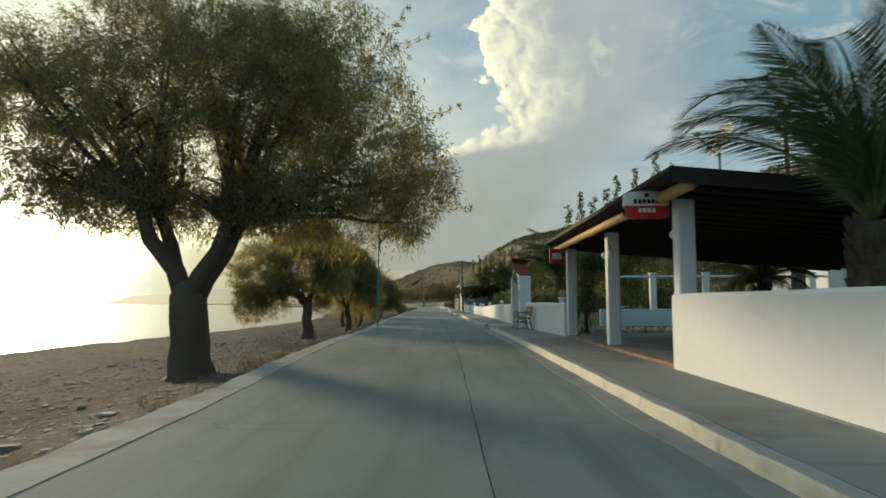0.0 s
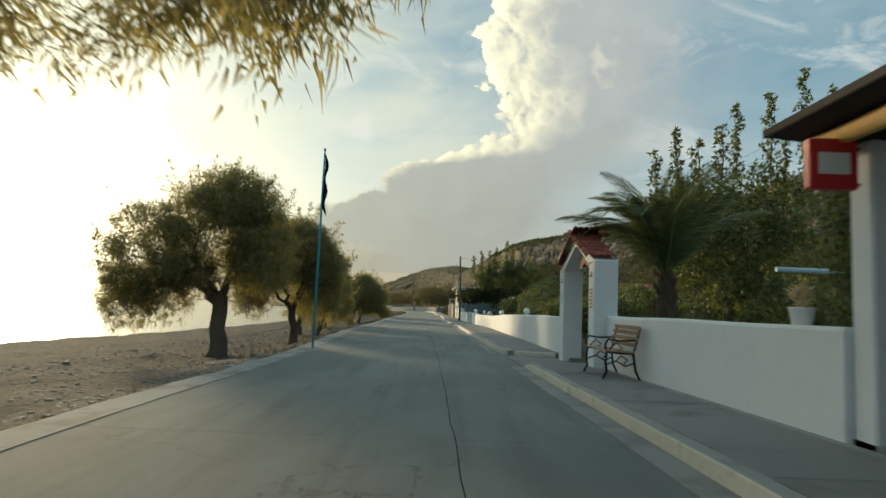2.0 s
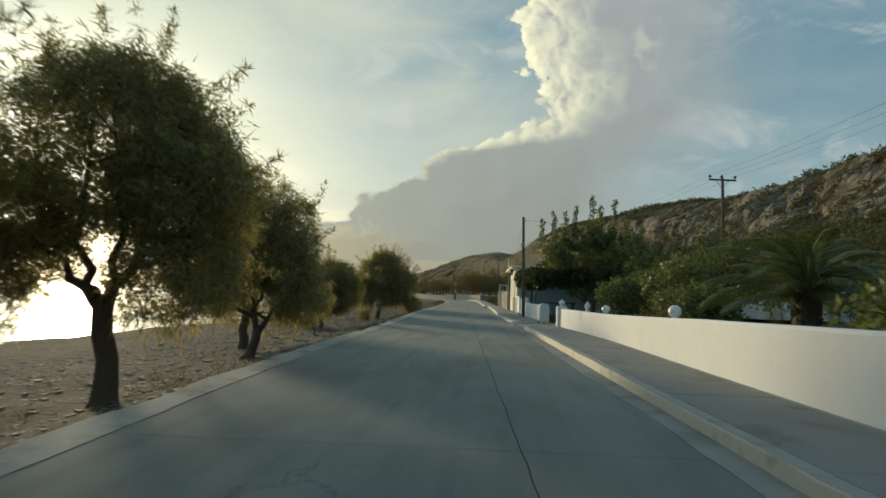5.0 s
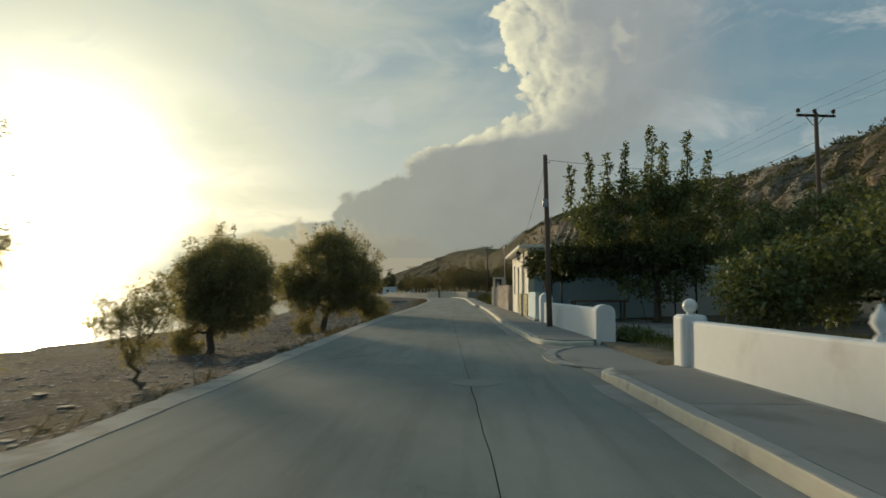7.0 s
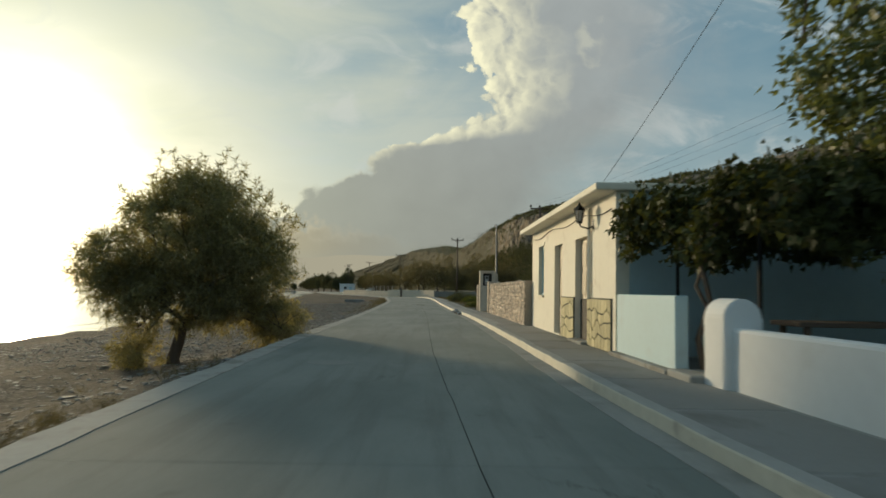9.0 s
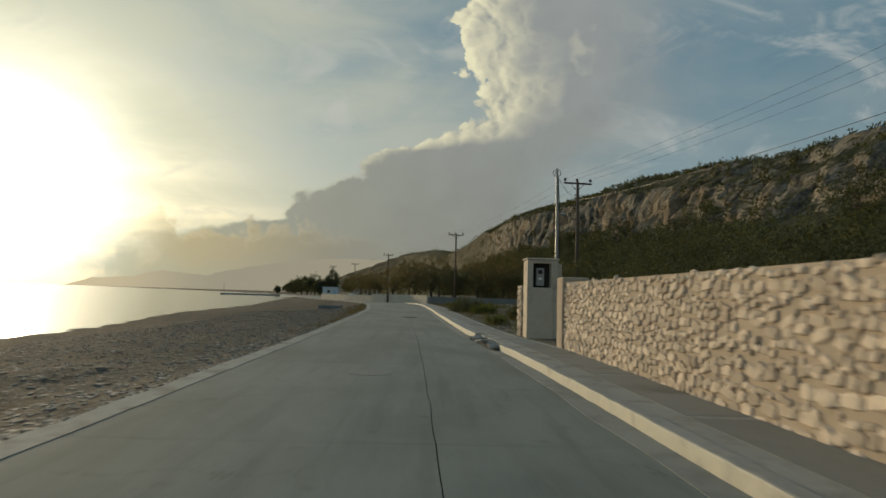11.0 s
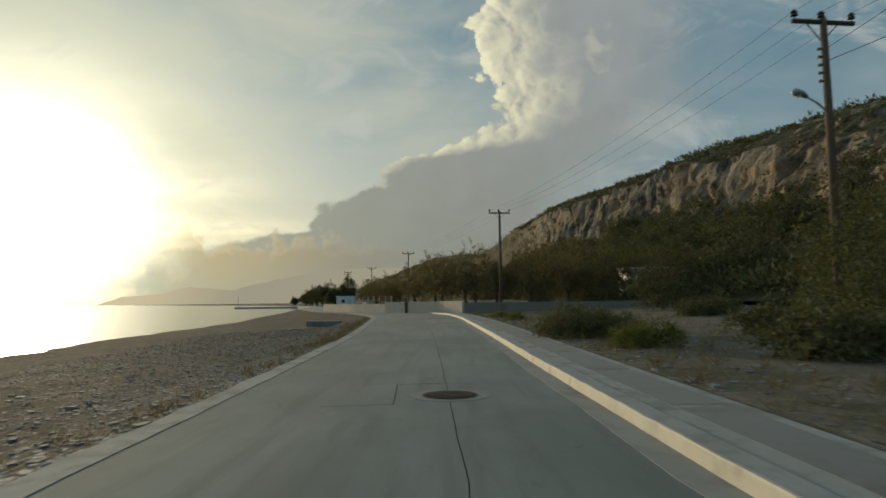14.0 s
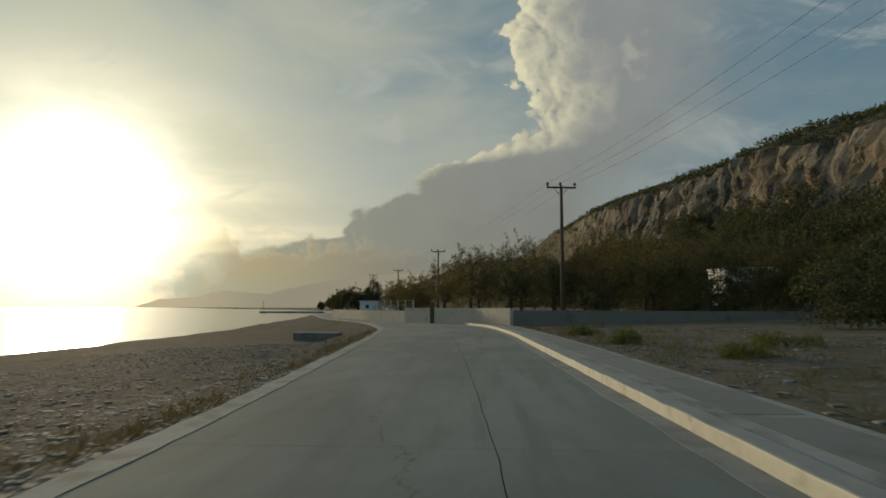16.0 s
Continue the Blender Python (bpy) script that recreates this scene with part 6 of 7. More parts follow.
# crazy stone cladding at the foot of the front, stone by stone
for c0, c1 in ((83.98, 85.70), (86.94, 88.30)):
    skirt = part("cladding", box(bmesh.new(), HX - 0.022, c0, 0.12, HX - 0.001, c1, 1.09), M["mortar"], house, "crazy stone cladding with dark joints")
    g = np.random.default_rng(int(c0))
    cols, rows_n = int((c1 - c0) / 0.21), 4
    gx = np.linspace(c0 + 0.01, c1 - 0.01, cols + 1)[None, :] + np.pad(g.normal(size=(rows_n + 1, cols - 1)) * 0.045, ((0, 0), (1, 1)))
    gz = np.linspace(0.13, 1.08, rows_n + 1)[:, None] + np.pad(g.normal(size=(rows_n - 1, cols + 1)) * 0.06, ((1, 1), (0, 0)))
    for i in range(rows_n):
        for j in range(cols):
            quad = [(gx[i, j], gz[i, j]), (gx[i, j + 1], gz[i, j + 1]), (gx[i + 1, j + 1], gz[i + 1, j + 1]), (gx[i + 1, j], gz[i + 1, j])]
            mid = np.mean(quad, 0)
            quad = [mid + (np.array(q) - mid) * 0.86 for q in quad]
            bm = bmesh.new()
            a, b = [bm.verts.new((HX - 0.036, q[0], q[1])) for q in quad], [bm.verts.new((HX - 0.018, q[0], q[1])) for q in quad]
            bm.faces.new(a), bm.faces.new(b[::-1])
            for k in range(4):
                bm.faces.new((a[k], b[k], b[(k + 1) % 4], a[(k + 1) % 4]))
            part("cladding_stone", bm, M["cladding"], skirt)

# side yard of the house
setting(part("wall_blue", box(bmesh.new(), 3.2, 81.05, -0.05, 3.38, 83.70, 1.17, 0.012), M["pale_blue"]), "pale blue painted yard wall panel", "wall")
setting(part("step", box(bmesh.new(), 3.08, 80.28, 0.0, 4.6, 81.05, 0.22, 0.02), M["strip"]), "low concrete step into the yard", "step")
setting(part("step", box(bmesh.new(), 3.06, 81.05, 0.0, 3.2, 83.7, 0.2, 0.012), M["strip"]), "pale plinth below the blue wall", "plinth")
setting(part("yard_floor", box(bmesh.new(), 3.6, 72.2, -0.1, 11.0, 83.7, 0.12), M["walkway"]), "shaded concrete yard floor", "floor")
setting(part("wall_yard_back", box(bmesh.new(), 8.62, 83.9, -0.1, 11.5, 84.1, 2.3, 0.01), M["white"]), "whitewashed wall at the back of the yard", "wall")
tb = thing("yard_table", "long dark wooden table in the shaded yard", "table", at=(5.4, 80.6, 0.12))
part("tabletop", box(bmesh.new(), -1.0, -0.35, 0.70, 1.0, 0.35, 0.76, 0.008), M["timber"], tb)
for px in (-0.9, 0.84):
    for py in (-0.3, 0.24):
        part("leg", box(bmesh.new(), px, py, 0, px + 0.06, py + 0.06, 0.70), M["timber"], tb)
vine = thing("grape_vine", "old grape vine trained over the yard pergola", "vine")
bm = tube(bmesh.new(), [(3.55, 80.95, 0.1), (3.5, 81.05, 0.6), (3.62, 80.95, 1.1), (3.55, 81.05, 1.6), (3.7, 81.0, 2.1), (4.2, 81.2, 2.35)], [0.05, 0.04, 0.036, 0.034, 0.032, 0.025], 8)
tube(bm, [(3.62, 81.0, 0.1), (3.72, 80.9, 0.7), (3.5, 81.1, 1.3), (3.7, 81.0, 2.0)], [0.032, 0.028, 0.026, 0.024], 7)
part("stem", bm, M["bark"], vine, "twisted dark stems", smooth=True)
c = clumps([(4.2, 81.3, 2.55, 1.0, 1.2, 0.45), (6.0, 81.4, 2.65, 1.8, 1.6, 0.42), (8.2, 81.4, 2.7, 1.6, 1.6, 0.4), (3.55, 82.6, 2.4, 0.4, 1.0, 0.5), (3.55, 81.0, 2.05, 0.38, 0.4, 0.45), (3.3, 83.2, 2.3, 0.2, 0.5, 0.55), (5.0, 79.9, 2.25, 1.3, 0.8, 0.6), (7.2, 79.7, 2.3, 1.8, 0.8, 0.6), (4.4, 82.6, 2.2, 1.0, 0.8, 0.6), (6.5, 82.8, 2.3, 1.6, 0.7, 0.6)], 820, 95)
vv, ff = foliage(c, np.full(820, 0.26), 36, 0.11, 0.09, droop=0.6, shell=0.2, seed=96)
raw("leaves", vv, ff, M["vine"], vine)
frame_v = thing("vine_pergola", "dark iron pergola frame under the vine", "pergola")
for px, py in ((4.1, 80.6), (4.1, 83.3), (8.9, 80.6), (8.9, 83.0)):
    part("post", tube(bmesh.new(), [(px, py, 0.1), (px, py, 2.4)], 0.03, 8), M["iron"], frame_v)
for px in (4.1, 5.7, 7.3, 8.9):
    part("rail", tube(bmesh.new(), [(px, 80.5, 2.4), (px, 83.4, 2.4)], 0.025, 6), M["iron"], frame_v)

# ---- stone wall and meter post ----
stone_x = line((90, 2.98), (92, 2.98), (105, 2.94), (108, 2.92))


def rubble_wall(name, label, a, b, thick, z1, courses, seed, stone="stone", bed="stone_bed"):
    """A wall of separate rough stones set in mortar, from a to b (plan points)."""
    g = np.random.default_rng(seed)
    wall = setting(new(name), label, "wall")
    A, B = Vector((*a, 0)), Vector((*b, 0))
    L = (B - A).length
    t = (B - A) / L
    n = Vector((-t.y, t.x, 0))
    bm = bmesh.new()
    q = [A - n * 0.004, B - n * 0.004, B - n * (thick - 0.004), A - n * (thick - 0.004)]
    lo, hi = [bm.verts.new(p + Vector((0, 0, -0.1))) for p in q], [bm.verts.new(p + Vector((0, 0, z1 - 0.04))) for p in q]
    bm.faces.new(hi), bm.faces.new(lo)
    for k in range(4):
        bm.faces.new((lo[k], lo[(k + 1) % 4], hi[(k + 1) % 4], hi[k]))
    part("core", bm, M[bed], wall, "rough earthy mortar core")
    kinds = []
    for k in range(14):
        bm = bmesh.new()
        bmesh.ops.create_icosphere(bm, subdivisions=1, radius=1.0)
        for vtx in bm.verts:
            vtx.co = Vector([math.copysign(abs(cc) ** 0.6, cc) for cc in vtx.co]) * (1 + 0.22 * noise.noise(vtx.co * 1.7 + Vector((k * 5.0, seed, 0))))
        kinds.append(mesh_of("stone", bm, M[stone], False))
    count = 0
    for face in (1, 0):
        z = 0.06
        while z < z1 - 0.02:
            h = g.uniform(0.7, 1.35) * (z1 - 0.08) / courses
            s = -g.uniform(0, 0.12)
            while s < L + 0.02:
                w_ = h * g.uniform(0.75, 2.3)
                o = A + t * min(max(s + w_ / 2, 0.05), L - 0.03) + n * (0.0 if face else -thick) + Vector((0, 0, min(z + h / 2 + g.normal() * 0.03, z1 - 0.03)))
                m = Matrix.Translation(o) @ Matrix.Rotation(math.atan2(t.y, t.x), 4, "Z") @ Matrix.Rotation(g.normal() * 0.2, 4, "Y") @ Matrix.Diagonal((w_ * 0.5, 0.02 + 0.022 * g.random(), h * g.uniform(0.42, 0.56), 1))
                if count < 900:
                    piece("stone", kinds[g.integers(14)], wall, m)
                    count += 1
                s += w_ * 0.98
            z += h * 0.97
            if face == 0 and z > 0.1:
                break
    return wall


rubble_wall("wall_stone", "pale limestone rubble wall along the pavement", (2.98, 92.95), (2.94, 104.2), 0.42, 1.58, 13, 5)
# the recess's shade is coloured into stones and mortar here
rubble_wall("wall_stone_back", "rubble wall at the back of the recess, shade put in its colour", (9.5, 108.9), (3.66, 108.75), 0.40, 1.62, 11, 6, "stone_shade_grey", "stone_shade_grey")
bm = box(bmesh.new(), 2.86, 104.16, -0.1, 3.46, 104.70, 1.66, 0.04, 2)
for vtx in bm.verts:
    vtx.co += Vector((noise.noise(vtx.co * 3), noise.noise(vtx.co * 3 + Vector((9, 0, 0))), 0)) * 0.02
setting(part("wall_end", bm, M["stone_bed"]), "rough plastered end of the rubble wall", "wall end")
post = thing("meter_post", "weathered plastered meter post with an inset electricity meter", "meter post")
bm = pierced(108.14, 108.42, 2.77, 3.63, -0.1, 2.25, [(2.93, 3.42, 1.48, 2.16)])
for vtx in bm.verts:
    vtx.co = Vector((vtx.co.y, vtx.co.x, vtx.co.z))
bmesh.ops.recalc_face_normals(bm, faces=bm.faces)
part("back", box(bmesh.new(), 2.775, 108.424, -0.1, 3.625, 108.86, 2.24, 0.02), M["plaster"], post)
for vtx in bm.verts:
    vtx.co += Vector((noise.noise(vtx.co * 2.1), noise.noise(vtx.co * 2.1 + Vector((4, 0, 0))), 0)) * 0.012
part("body", bm, M["plaster"], post, "cracked whitish plaster")
part("niche_lining", box(bmesh.new(), 2.935, 108.40, 1.49, 3.415, 108.418, 2.155), M["dark_panel"], post)
mtr = part("meter_box", box(bmesh.new(), 3.03, 108.24, 1.53, 3.25, 108.40, 2.03, 0.01), M["steel"], post, "grey meter box")
part("meter_dial", box(bmesh.new(), 3.08, 108.232, 1.86, 3.20, 108.241, 1.97), M["dark_panel"], mtr, "dark meter window")
part("meter_label", box(bmesh.new(), 3.09, 108.233, 1.70, 3.19, 108.241, 1.76), M["sign_white"], mtr, "white label bar")
part("pilaster", box(bmesh.new(), 3.635, 108.3, -0.1, 3.76, 108.7, 2.16, 0.02), M["plaster"], post, "narrow plastered pilaster")
part("cap", box(bmesh.new(), 2.74, 108.10, 2.252, 3.66, 108.88, 2.30, 0.012), M["plaster"], post, "thin worn cap slab")
part("conduit", tube(bmesh.new(), [(3.55, 108.1, 0.1), (3.55, 108.1, 2.2)], 0.035, 8), M["plaster"], post, "plastered conduit pipe")
rubble_wall("wall_stone_return", "rubble return wall beside the meter post", (2.74, 108.87), (2.70, 109.24), 0.5, 1.52, 12, 8)
# ---- poles and wires ----
def cross_pole(x, y, top, turn=0.0, base=0.0, label="wooden power pole with a steel crossarm and three insulators"):
    s = thing("power_pole", label, "power pole", "power poles along the hill foot", (x, y, base), turn)
    part("pole", tube(bmesh.new(), [(0, 0, -0.3), (0.02, 0, (top - base) * 0.5), (0, 0, top - base)], [0.15, 0.125, 0.095], 10), M["timber"], s, smooth=True)
    h = top - base - 0.12
    part("crossarm", box(bmesh.new(), -1.0, -0.055, h - 0.06, 1.0, 0.055, h + 0.05, 0.006), M["rust"], s)
    for a in (-1, 1):
        part("brace", tube(bmesh.new(), [(a * 0.5, 0.06, h - 0.03), (0, 0.1, h - 0.55)], 0.018, 6), M["rust"], s)
    for q in (-0.92, -0.06, 0.92):
        part("insulator", tube(bmesh.new(), [(q, 0, h + 0.04), (q, 0, h + 0.13), (q, 0, h + 0.15), (q, 0, h + 0.22), (q, 0, h + 0.26), (q, 0, h + 0.33)], [0.018, 0.018, 0.11, 0.08, 0.105, 0.04], 8), M["rust"], s, "dark glazed insulator")
    return s


POLES = [(17.0, 39.6, 9.3, 0.9), (17.7, 88.8, 9.9, 0.9), (10.5, 134.4, 9.3, 0.5), (4.4, 175.4, 9.3, 0.1), (-6.8, 225.0, 9.3, -0.3), (-18.4, 273.0, 9.3, -0.4)]
for px, py, pz, b in POLES:
    cross_pole(px, py, pz, 8.0, b)
# street lamp and low-voltage rack on the pole by the waste ground
lamp = thing("street_lamp", "old street lamp on a bent arm fixed to the power pole", "street lamp", at=(10.5, 134.4, 0.5))
part("arm", tube(bmesh.new(), [(-0.08, -0.05, 6.0), (-0.45, -0.2, 6.22), (-0.85, -0.35, 6.36)], 0.028, 7), M["steel"], lamp, smooth=True)
part("head", tube(bmesh.new(), [(-0.78, -0.32, 6.34), (-0.95, -0.38, 6.42), (-1.2, -0.48, 6.44), (-1.3, -0.52, 6.42)], [0.05, 0.10, 0.11, 0.04], 10), M["steel"], lamp, "grey lamp head", smooth=True)
part("lens", ball(bmesh.new(), (-1.1, -0.44, 6.36), 0.085, 10, 0.7), M["globe"], lamp, "cloudy plastic lens", smooth=True)
rack = thing("insulator_rack", "row of small insulators up the side of the pole", "insulators", at=(10.5, 134.4, 0.5))
for k in range(5):
    part("insulator", tube(bmesh.new(), [(-0.11, -0.02, 6.9 + 0.24 * k), (-0.22, -0.04, 6.9 + 0.24 * k)], [0.03, 0.055], 8), M["rust"], rack)
for px, py, pz in ((-27.1, 293.0, 9.3), (-29.5, 308.0, 9.3), (-21.0, 290.0, 7.0)):
    cross_pole(px, py, pz, 8.0, -0.2, "distant wooden power pole with a crossarm")


def wire(a, b, sag, r=0.006, label="thin black overhead wire"):
    a, b = Vector(a), Vector(b)
    pts = [a.lerp(b, k / 14) - Vector((0, 0, sag * 4 * (k / 14) * (1 - k / 14))) for k in range(15)]
    tagged(part("overhead_wire", tube(bmesh.new(), pts, r, 5), M["iron"]), label, "wire", "overhead wires")


for (ax, ay, az, _), (bx, by, bz, _) in zip(POLES, POLES[1:]):
    for q in (-0.92, -0.06, 0.92):
        wire((ax + q, ay, az + 0.18), (bx + q, by, bz + 0.18), 0.7, 0.005)


def plain_pole(x, y, top, lean, label, boxed=True):
    s = thing("telephone_pole", label, "pole", "poles by the pavement", (x, y, 0))
    part("pole", tube(bmesh.new(), [(0, 0, -0.2), (lean * 0.5, 0, top * 0.5), (lean, 0, top)], [0.088, 0.078, 0.066], 10), M["timber"], s, smooth=True)
    if boxed:
        part("junction_box", box(bmesh.new(), lean * 0.7 - 0.13, -0.17, top * 0.70, lean * 0.7 + 0.02, -0.08, top * 0.70 + 0.24, 0.01), M["steel"], s, "small grey junction box")
        part("hook", tube(bmesh.new(), [(lean, 0, top - 0.25), (lean + 0.13, 0, top - 0.24), (lean + 0.14, 0, top - 0.18)], 0.012, 6), M["iron"], s)
    return s


plain_pole(3.17, 76.65, 5.35, -0.1, "dark weathered telephone pole on the pavement")
wire((3.1, 76.65, 5.2), (2.95, 84.0, 3.05), 0.1, 0.0045, "thin cable from the pole to the house eaves")
wire((3.1, 76.65, 5.2), (14.0, 79.0, 5.0), 0.15, 0.006, "thin cable from the pole over the trees")
wire((4.6, 73.8, 3.9), (5.6, 75.0, 0.3), 0.0, 0.007, "slanting stay wire in the yard")
mast = thing("conduit_mast", "grey galvanised pipe mast with a wire loop", "mast", at=(3.72, 108.76, 0))
part("mast_pipe", tube(bmesh.new(), [(0, 0, 0.05), (-0.01, 0, 2.4), (-0.04, 0, 4.7), (-0.05, 0, 4.95)], [0.05, 0.05, 0.035, 0.03], 8), M["steel"], mast, smooth=True)
part("wire_loop", tube(bmesh.new(), [(-0.05 + 0.11 * math.cos(a), 0, 4.82 + 0.10 * math.sin(a)) for a in np.linspace(0, 2 * math.pi, 17)], 0.009, 5, cap=False), M["iron"], mast, "black wire loop")
part("mast_cable", tube(bmesh.new(), [(0.04, -0.05, 2.2), (0.05, -0.04, 3.5), (-0.02, -0.04, 4.7)], 0.012, 5), M["iron"], mast)
wire((3.62, 108.76, 4.85), (10.4, 134.3, 8.3), 0.3, 0.008)

wire((10.5, 134.4, 8.0), (17.7, 88.8, 8.5), 0.9, 0.012, "thick black service cable between the poles")

flag = thing("flagpole", "teal painted flagpole with a dark furled flag", "flagpole", at=(-1.63, 40.3, 0.0))
part("pole", tube(bmesh.new(), [(0, 0, -0.1), (0.02, 0.05, 2.6), (0.03, 0.1, 5.08)], [0.034, 0.030, 0.022], 8), M["teal"], flag, smooth=True)
bm = bmesh.new()
rows_f = []
for k in range(12):
    z = 5.00 - 1.45 * k / 11
    px = 0.03 * (z / 5.08)
    wob = 0.07 + 0.03 * math.sin(k * 1.3)
    rows_f.append([bm.verts.new((px + 0.02 + j * wob * 0.28, 0.1 * z / 5.15 + 0.045 * math.sin(j * 2.4 + k * 0.5), z - 0.05 * j)) for j in range(5)])
for p0, p1 in zip(rows_f, rows_f[1:]):
    for j in range(4):
        bm.faces.new((p0[j], p0[j + 1], p1[j + 1], p1[j]))
got = bmesh.ops.extrude_face_region(bm, geom=list(bm.faces))
bmesh.ops.translate(bm, verts=[e for e in got["geom"] if isinstance(e, bmesh.types.BMVert)], vec=(0, 0.012, 0))
part("flag_cloth", bm, M["navy"], flag, "dark navy cloth hanging in folds", smooth=True)
part("finial", ball(bmesh.new(), (0.03, 0.1, 5.10), 0.035, 8), M["teal"], flag)


# ---- palms ----
def frond_mesh(length, bend, seed):
    """A frond whose rib sets out along x and bends down by so many degrees on its way."""
    g = np.random.default_rng(seed)
    n = 48
    ts = np.linspace(0, 1, n)
    lean = np.radians(-bend * ts ** 1.5)
    px, pz = np.cumsum(np.cos(lean)) * length / n, np.cumsum(np.sin(lean)) * length / n
    spine = np.stack([px, np.zeros(n), pz], 1)
    bm = tube(bmesh.new(), [Vector(p) for p in spine[::4]], [0.030 * (1 - t) + 0.005 for t in ts[::4]], 5)
    stem = mesh_of("stem", bm, M["palm_stem"], True)
    vs, fs = [], []
    for k in range(3, n):
        t = ts[k]
        ln = length * 0.21 * math.sin(math.pi * min(1.0, 0.12 + t * 0.9)) ** 0.6
        d = spine[k] - spine[k - 1]
        d /= np.linalg.norm(d)
        for sg in (-1, 1):
            for rep in range(2):
                w_ = np.array([d[0] * 0.75, sg * 0.9, d[2] * 0.75 + 0.22 - 0.1 * rep + g.normal() * 0.08 - 0.14])
                w_ /= np.linalg.norm(w_)
                p = spine[k] - d * (rep * 0.5) * length / n
                wide = np.array([d[0], 0, d[2]]) * 0.014
                b = len(vs)
                mid = p + w_ * ln * 0.5
                tip = p + w_ * ln + np.array([0, 0, -0.42 * ln])
                vs += [p, mid + wide, tip, mid - wide]
                fs.append((b, b + 1, b + 2, b + 3))
    me = bpy.data.meshes.new("leaflets")
    me.from_pydata([tuple(map(float, q)) for q in vs], [], fs)
    me.materials.append(M["palm"])
    return stem, me


def palm(at, trunk_h, r, n, length, seed, label, spread=(8, 78), extra=()):
    s = thing("palm_tree", label, "palm", "date palms", at)
    bm = tube(bmesh.new(), [(0.03 * math.sin(k), 0, trunk_h * k / 10) for k in range(11)], [r * (1.15 - 0.02 * k) for k in range(11)], 14)
    g = np.random.default_rng(seed)
    for k in range(int(trunk_h * 60)):
        a, z = g.uniform(0, 6.28), g.uniform(0.05, trunk_h)
        d = Vector((math.cos(a), math.sin(a), 0))
        tube(bm, [d * r * 0.9 + Vector((0, 0, z)), d * (r * 1.22) + Vector((0, 0, z + 0.13))], [0.055, 0.02], 5)
    part("trunk", bm, M["palm_trunk"], s, "shaggy trunk with old leaf stubs")
    kinds = [frond_mesh(length * q, c, seed + i) for i, (q, c) in enumerate(((1.0, 70), (0.92, 90), (0.85, 50), (1.05, 105), (1.0, 140), (0.95, 120)))]
    for a, up, q in extra:
        fr = piece("frond", kinds[q][0], s, Matrix.Translation((0, 0, trunk_h - 0.05)) @ Matrix.Rotation(radians(a), 4, "Z") @ Matrix.Rotation(radians(-up), 4, "Y"))
        piece("leaf_blade", kinds[q][1], fr)
    for k in range(n):
        a = k * 137.5 + g.normal() * 8
        up = spread[1] - (spread[1] - spread[0]) * (k / (n - 1)) ** 0.9
        stem, lf = kinds[g.integers(3 if spread[0] > 40 else 6)]
        m = Matrix.Translation((0, 0, trunk_h - 0.05)) @ Matrix.Rotation(radians(a), 4, "Z") @ Matrix.Rotation(radians(-up), 4, "Y") @ Matrix.Rotation(radians(g.normal() * 14), 4, "X")
        fr = piece("frond", stem, s, m)
        piece("leaf_blade", lf, fr)
    return s


palm((6.62, 18.1, 0.1), 1.95, 0.26, 11, 3.45, 41, "date palm with arching fronds behind the white wall", (66, 88), ((178, 84, 4), (206, 80, 4), (150, 82, 4), (228, 84, 5), (120, 76, 5), (160, 56, 1)))
palm((6.3, 37.6, 0.1), 1.9, 0.2, 18, 2.9, 42, "date palm with a full crown behind the gateway", (52, 88), ((182, 84, 4), (208, 80, 4), (236, 82, 4), (158, 82, 5), (188, 64, 4), (262, 88, 2)))
palm((8.0, 57.0, 0.1), 1.3, 0.25, 26, 2.5, 43, "low spreading date palm in the garden", (8, 84))
palm((10.8, 29.5, 0.15), 1.6, 0.2, 18, 1.8, 44, "small palm in the courtyard", (6, 82))

# ---- open field, bushes ----
def bush(at, r, h, n, per, seed, label, material="maquis", leaf=(0.12, 0.05), group="bushes beside the pavement"):
    s = thing("bush", label, "bush", group, at)
    c = clumps([(0, 0, h * 0.45, r, r, h * 0.5), (r * 0.5, r * 0.2, h * 0.35, r * 0.7, r * 0.7, h * 0.36), (-r * 0.5, -r * 0.3, h * 0.32, r * 0.65, r * 0.7, h * 0.32)], n, seed)
    c[:, 2] = np.maximum(c[:, 2], 0.05)
    vv, ff = foliage(c, np.full(n, 0.16 + 0.1 * r), per, leaf[0], leaf[1], up=0.15, shell=0.2, seed=seed)
    raw("leaves", vv, ff, M[material], s)
    g = np.random.default_rng(seed)
    bm = bmesh.new()
    for _ in range(5):
        e = Vector((g.normal() * r * 0.5, g.normal() * r * 0.5, h * 0.6))
        tube(bm, [(0, 0, -0.1), e * 0.5 + Vector((0, 0, 0.05)), e], [0.03, 0.02, 0.006], 5)
    part("stems", bm, M["bark"], s)
    return s


g2 = np.random.default_rng(23)
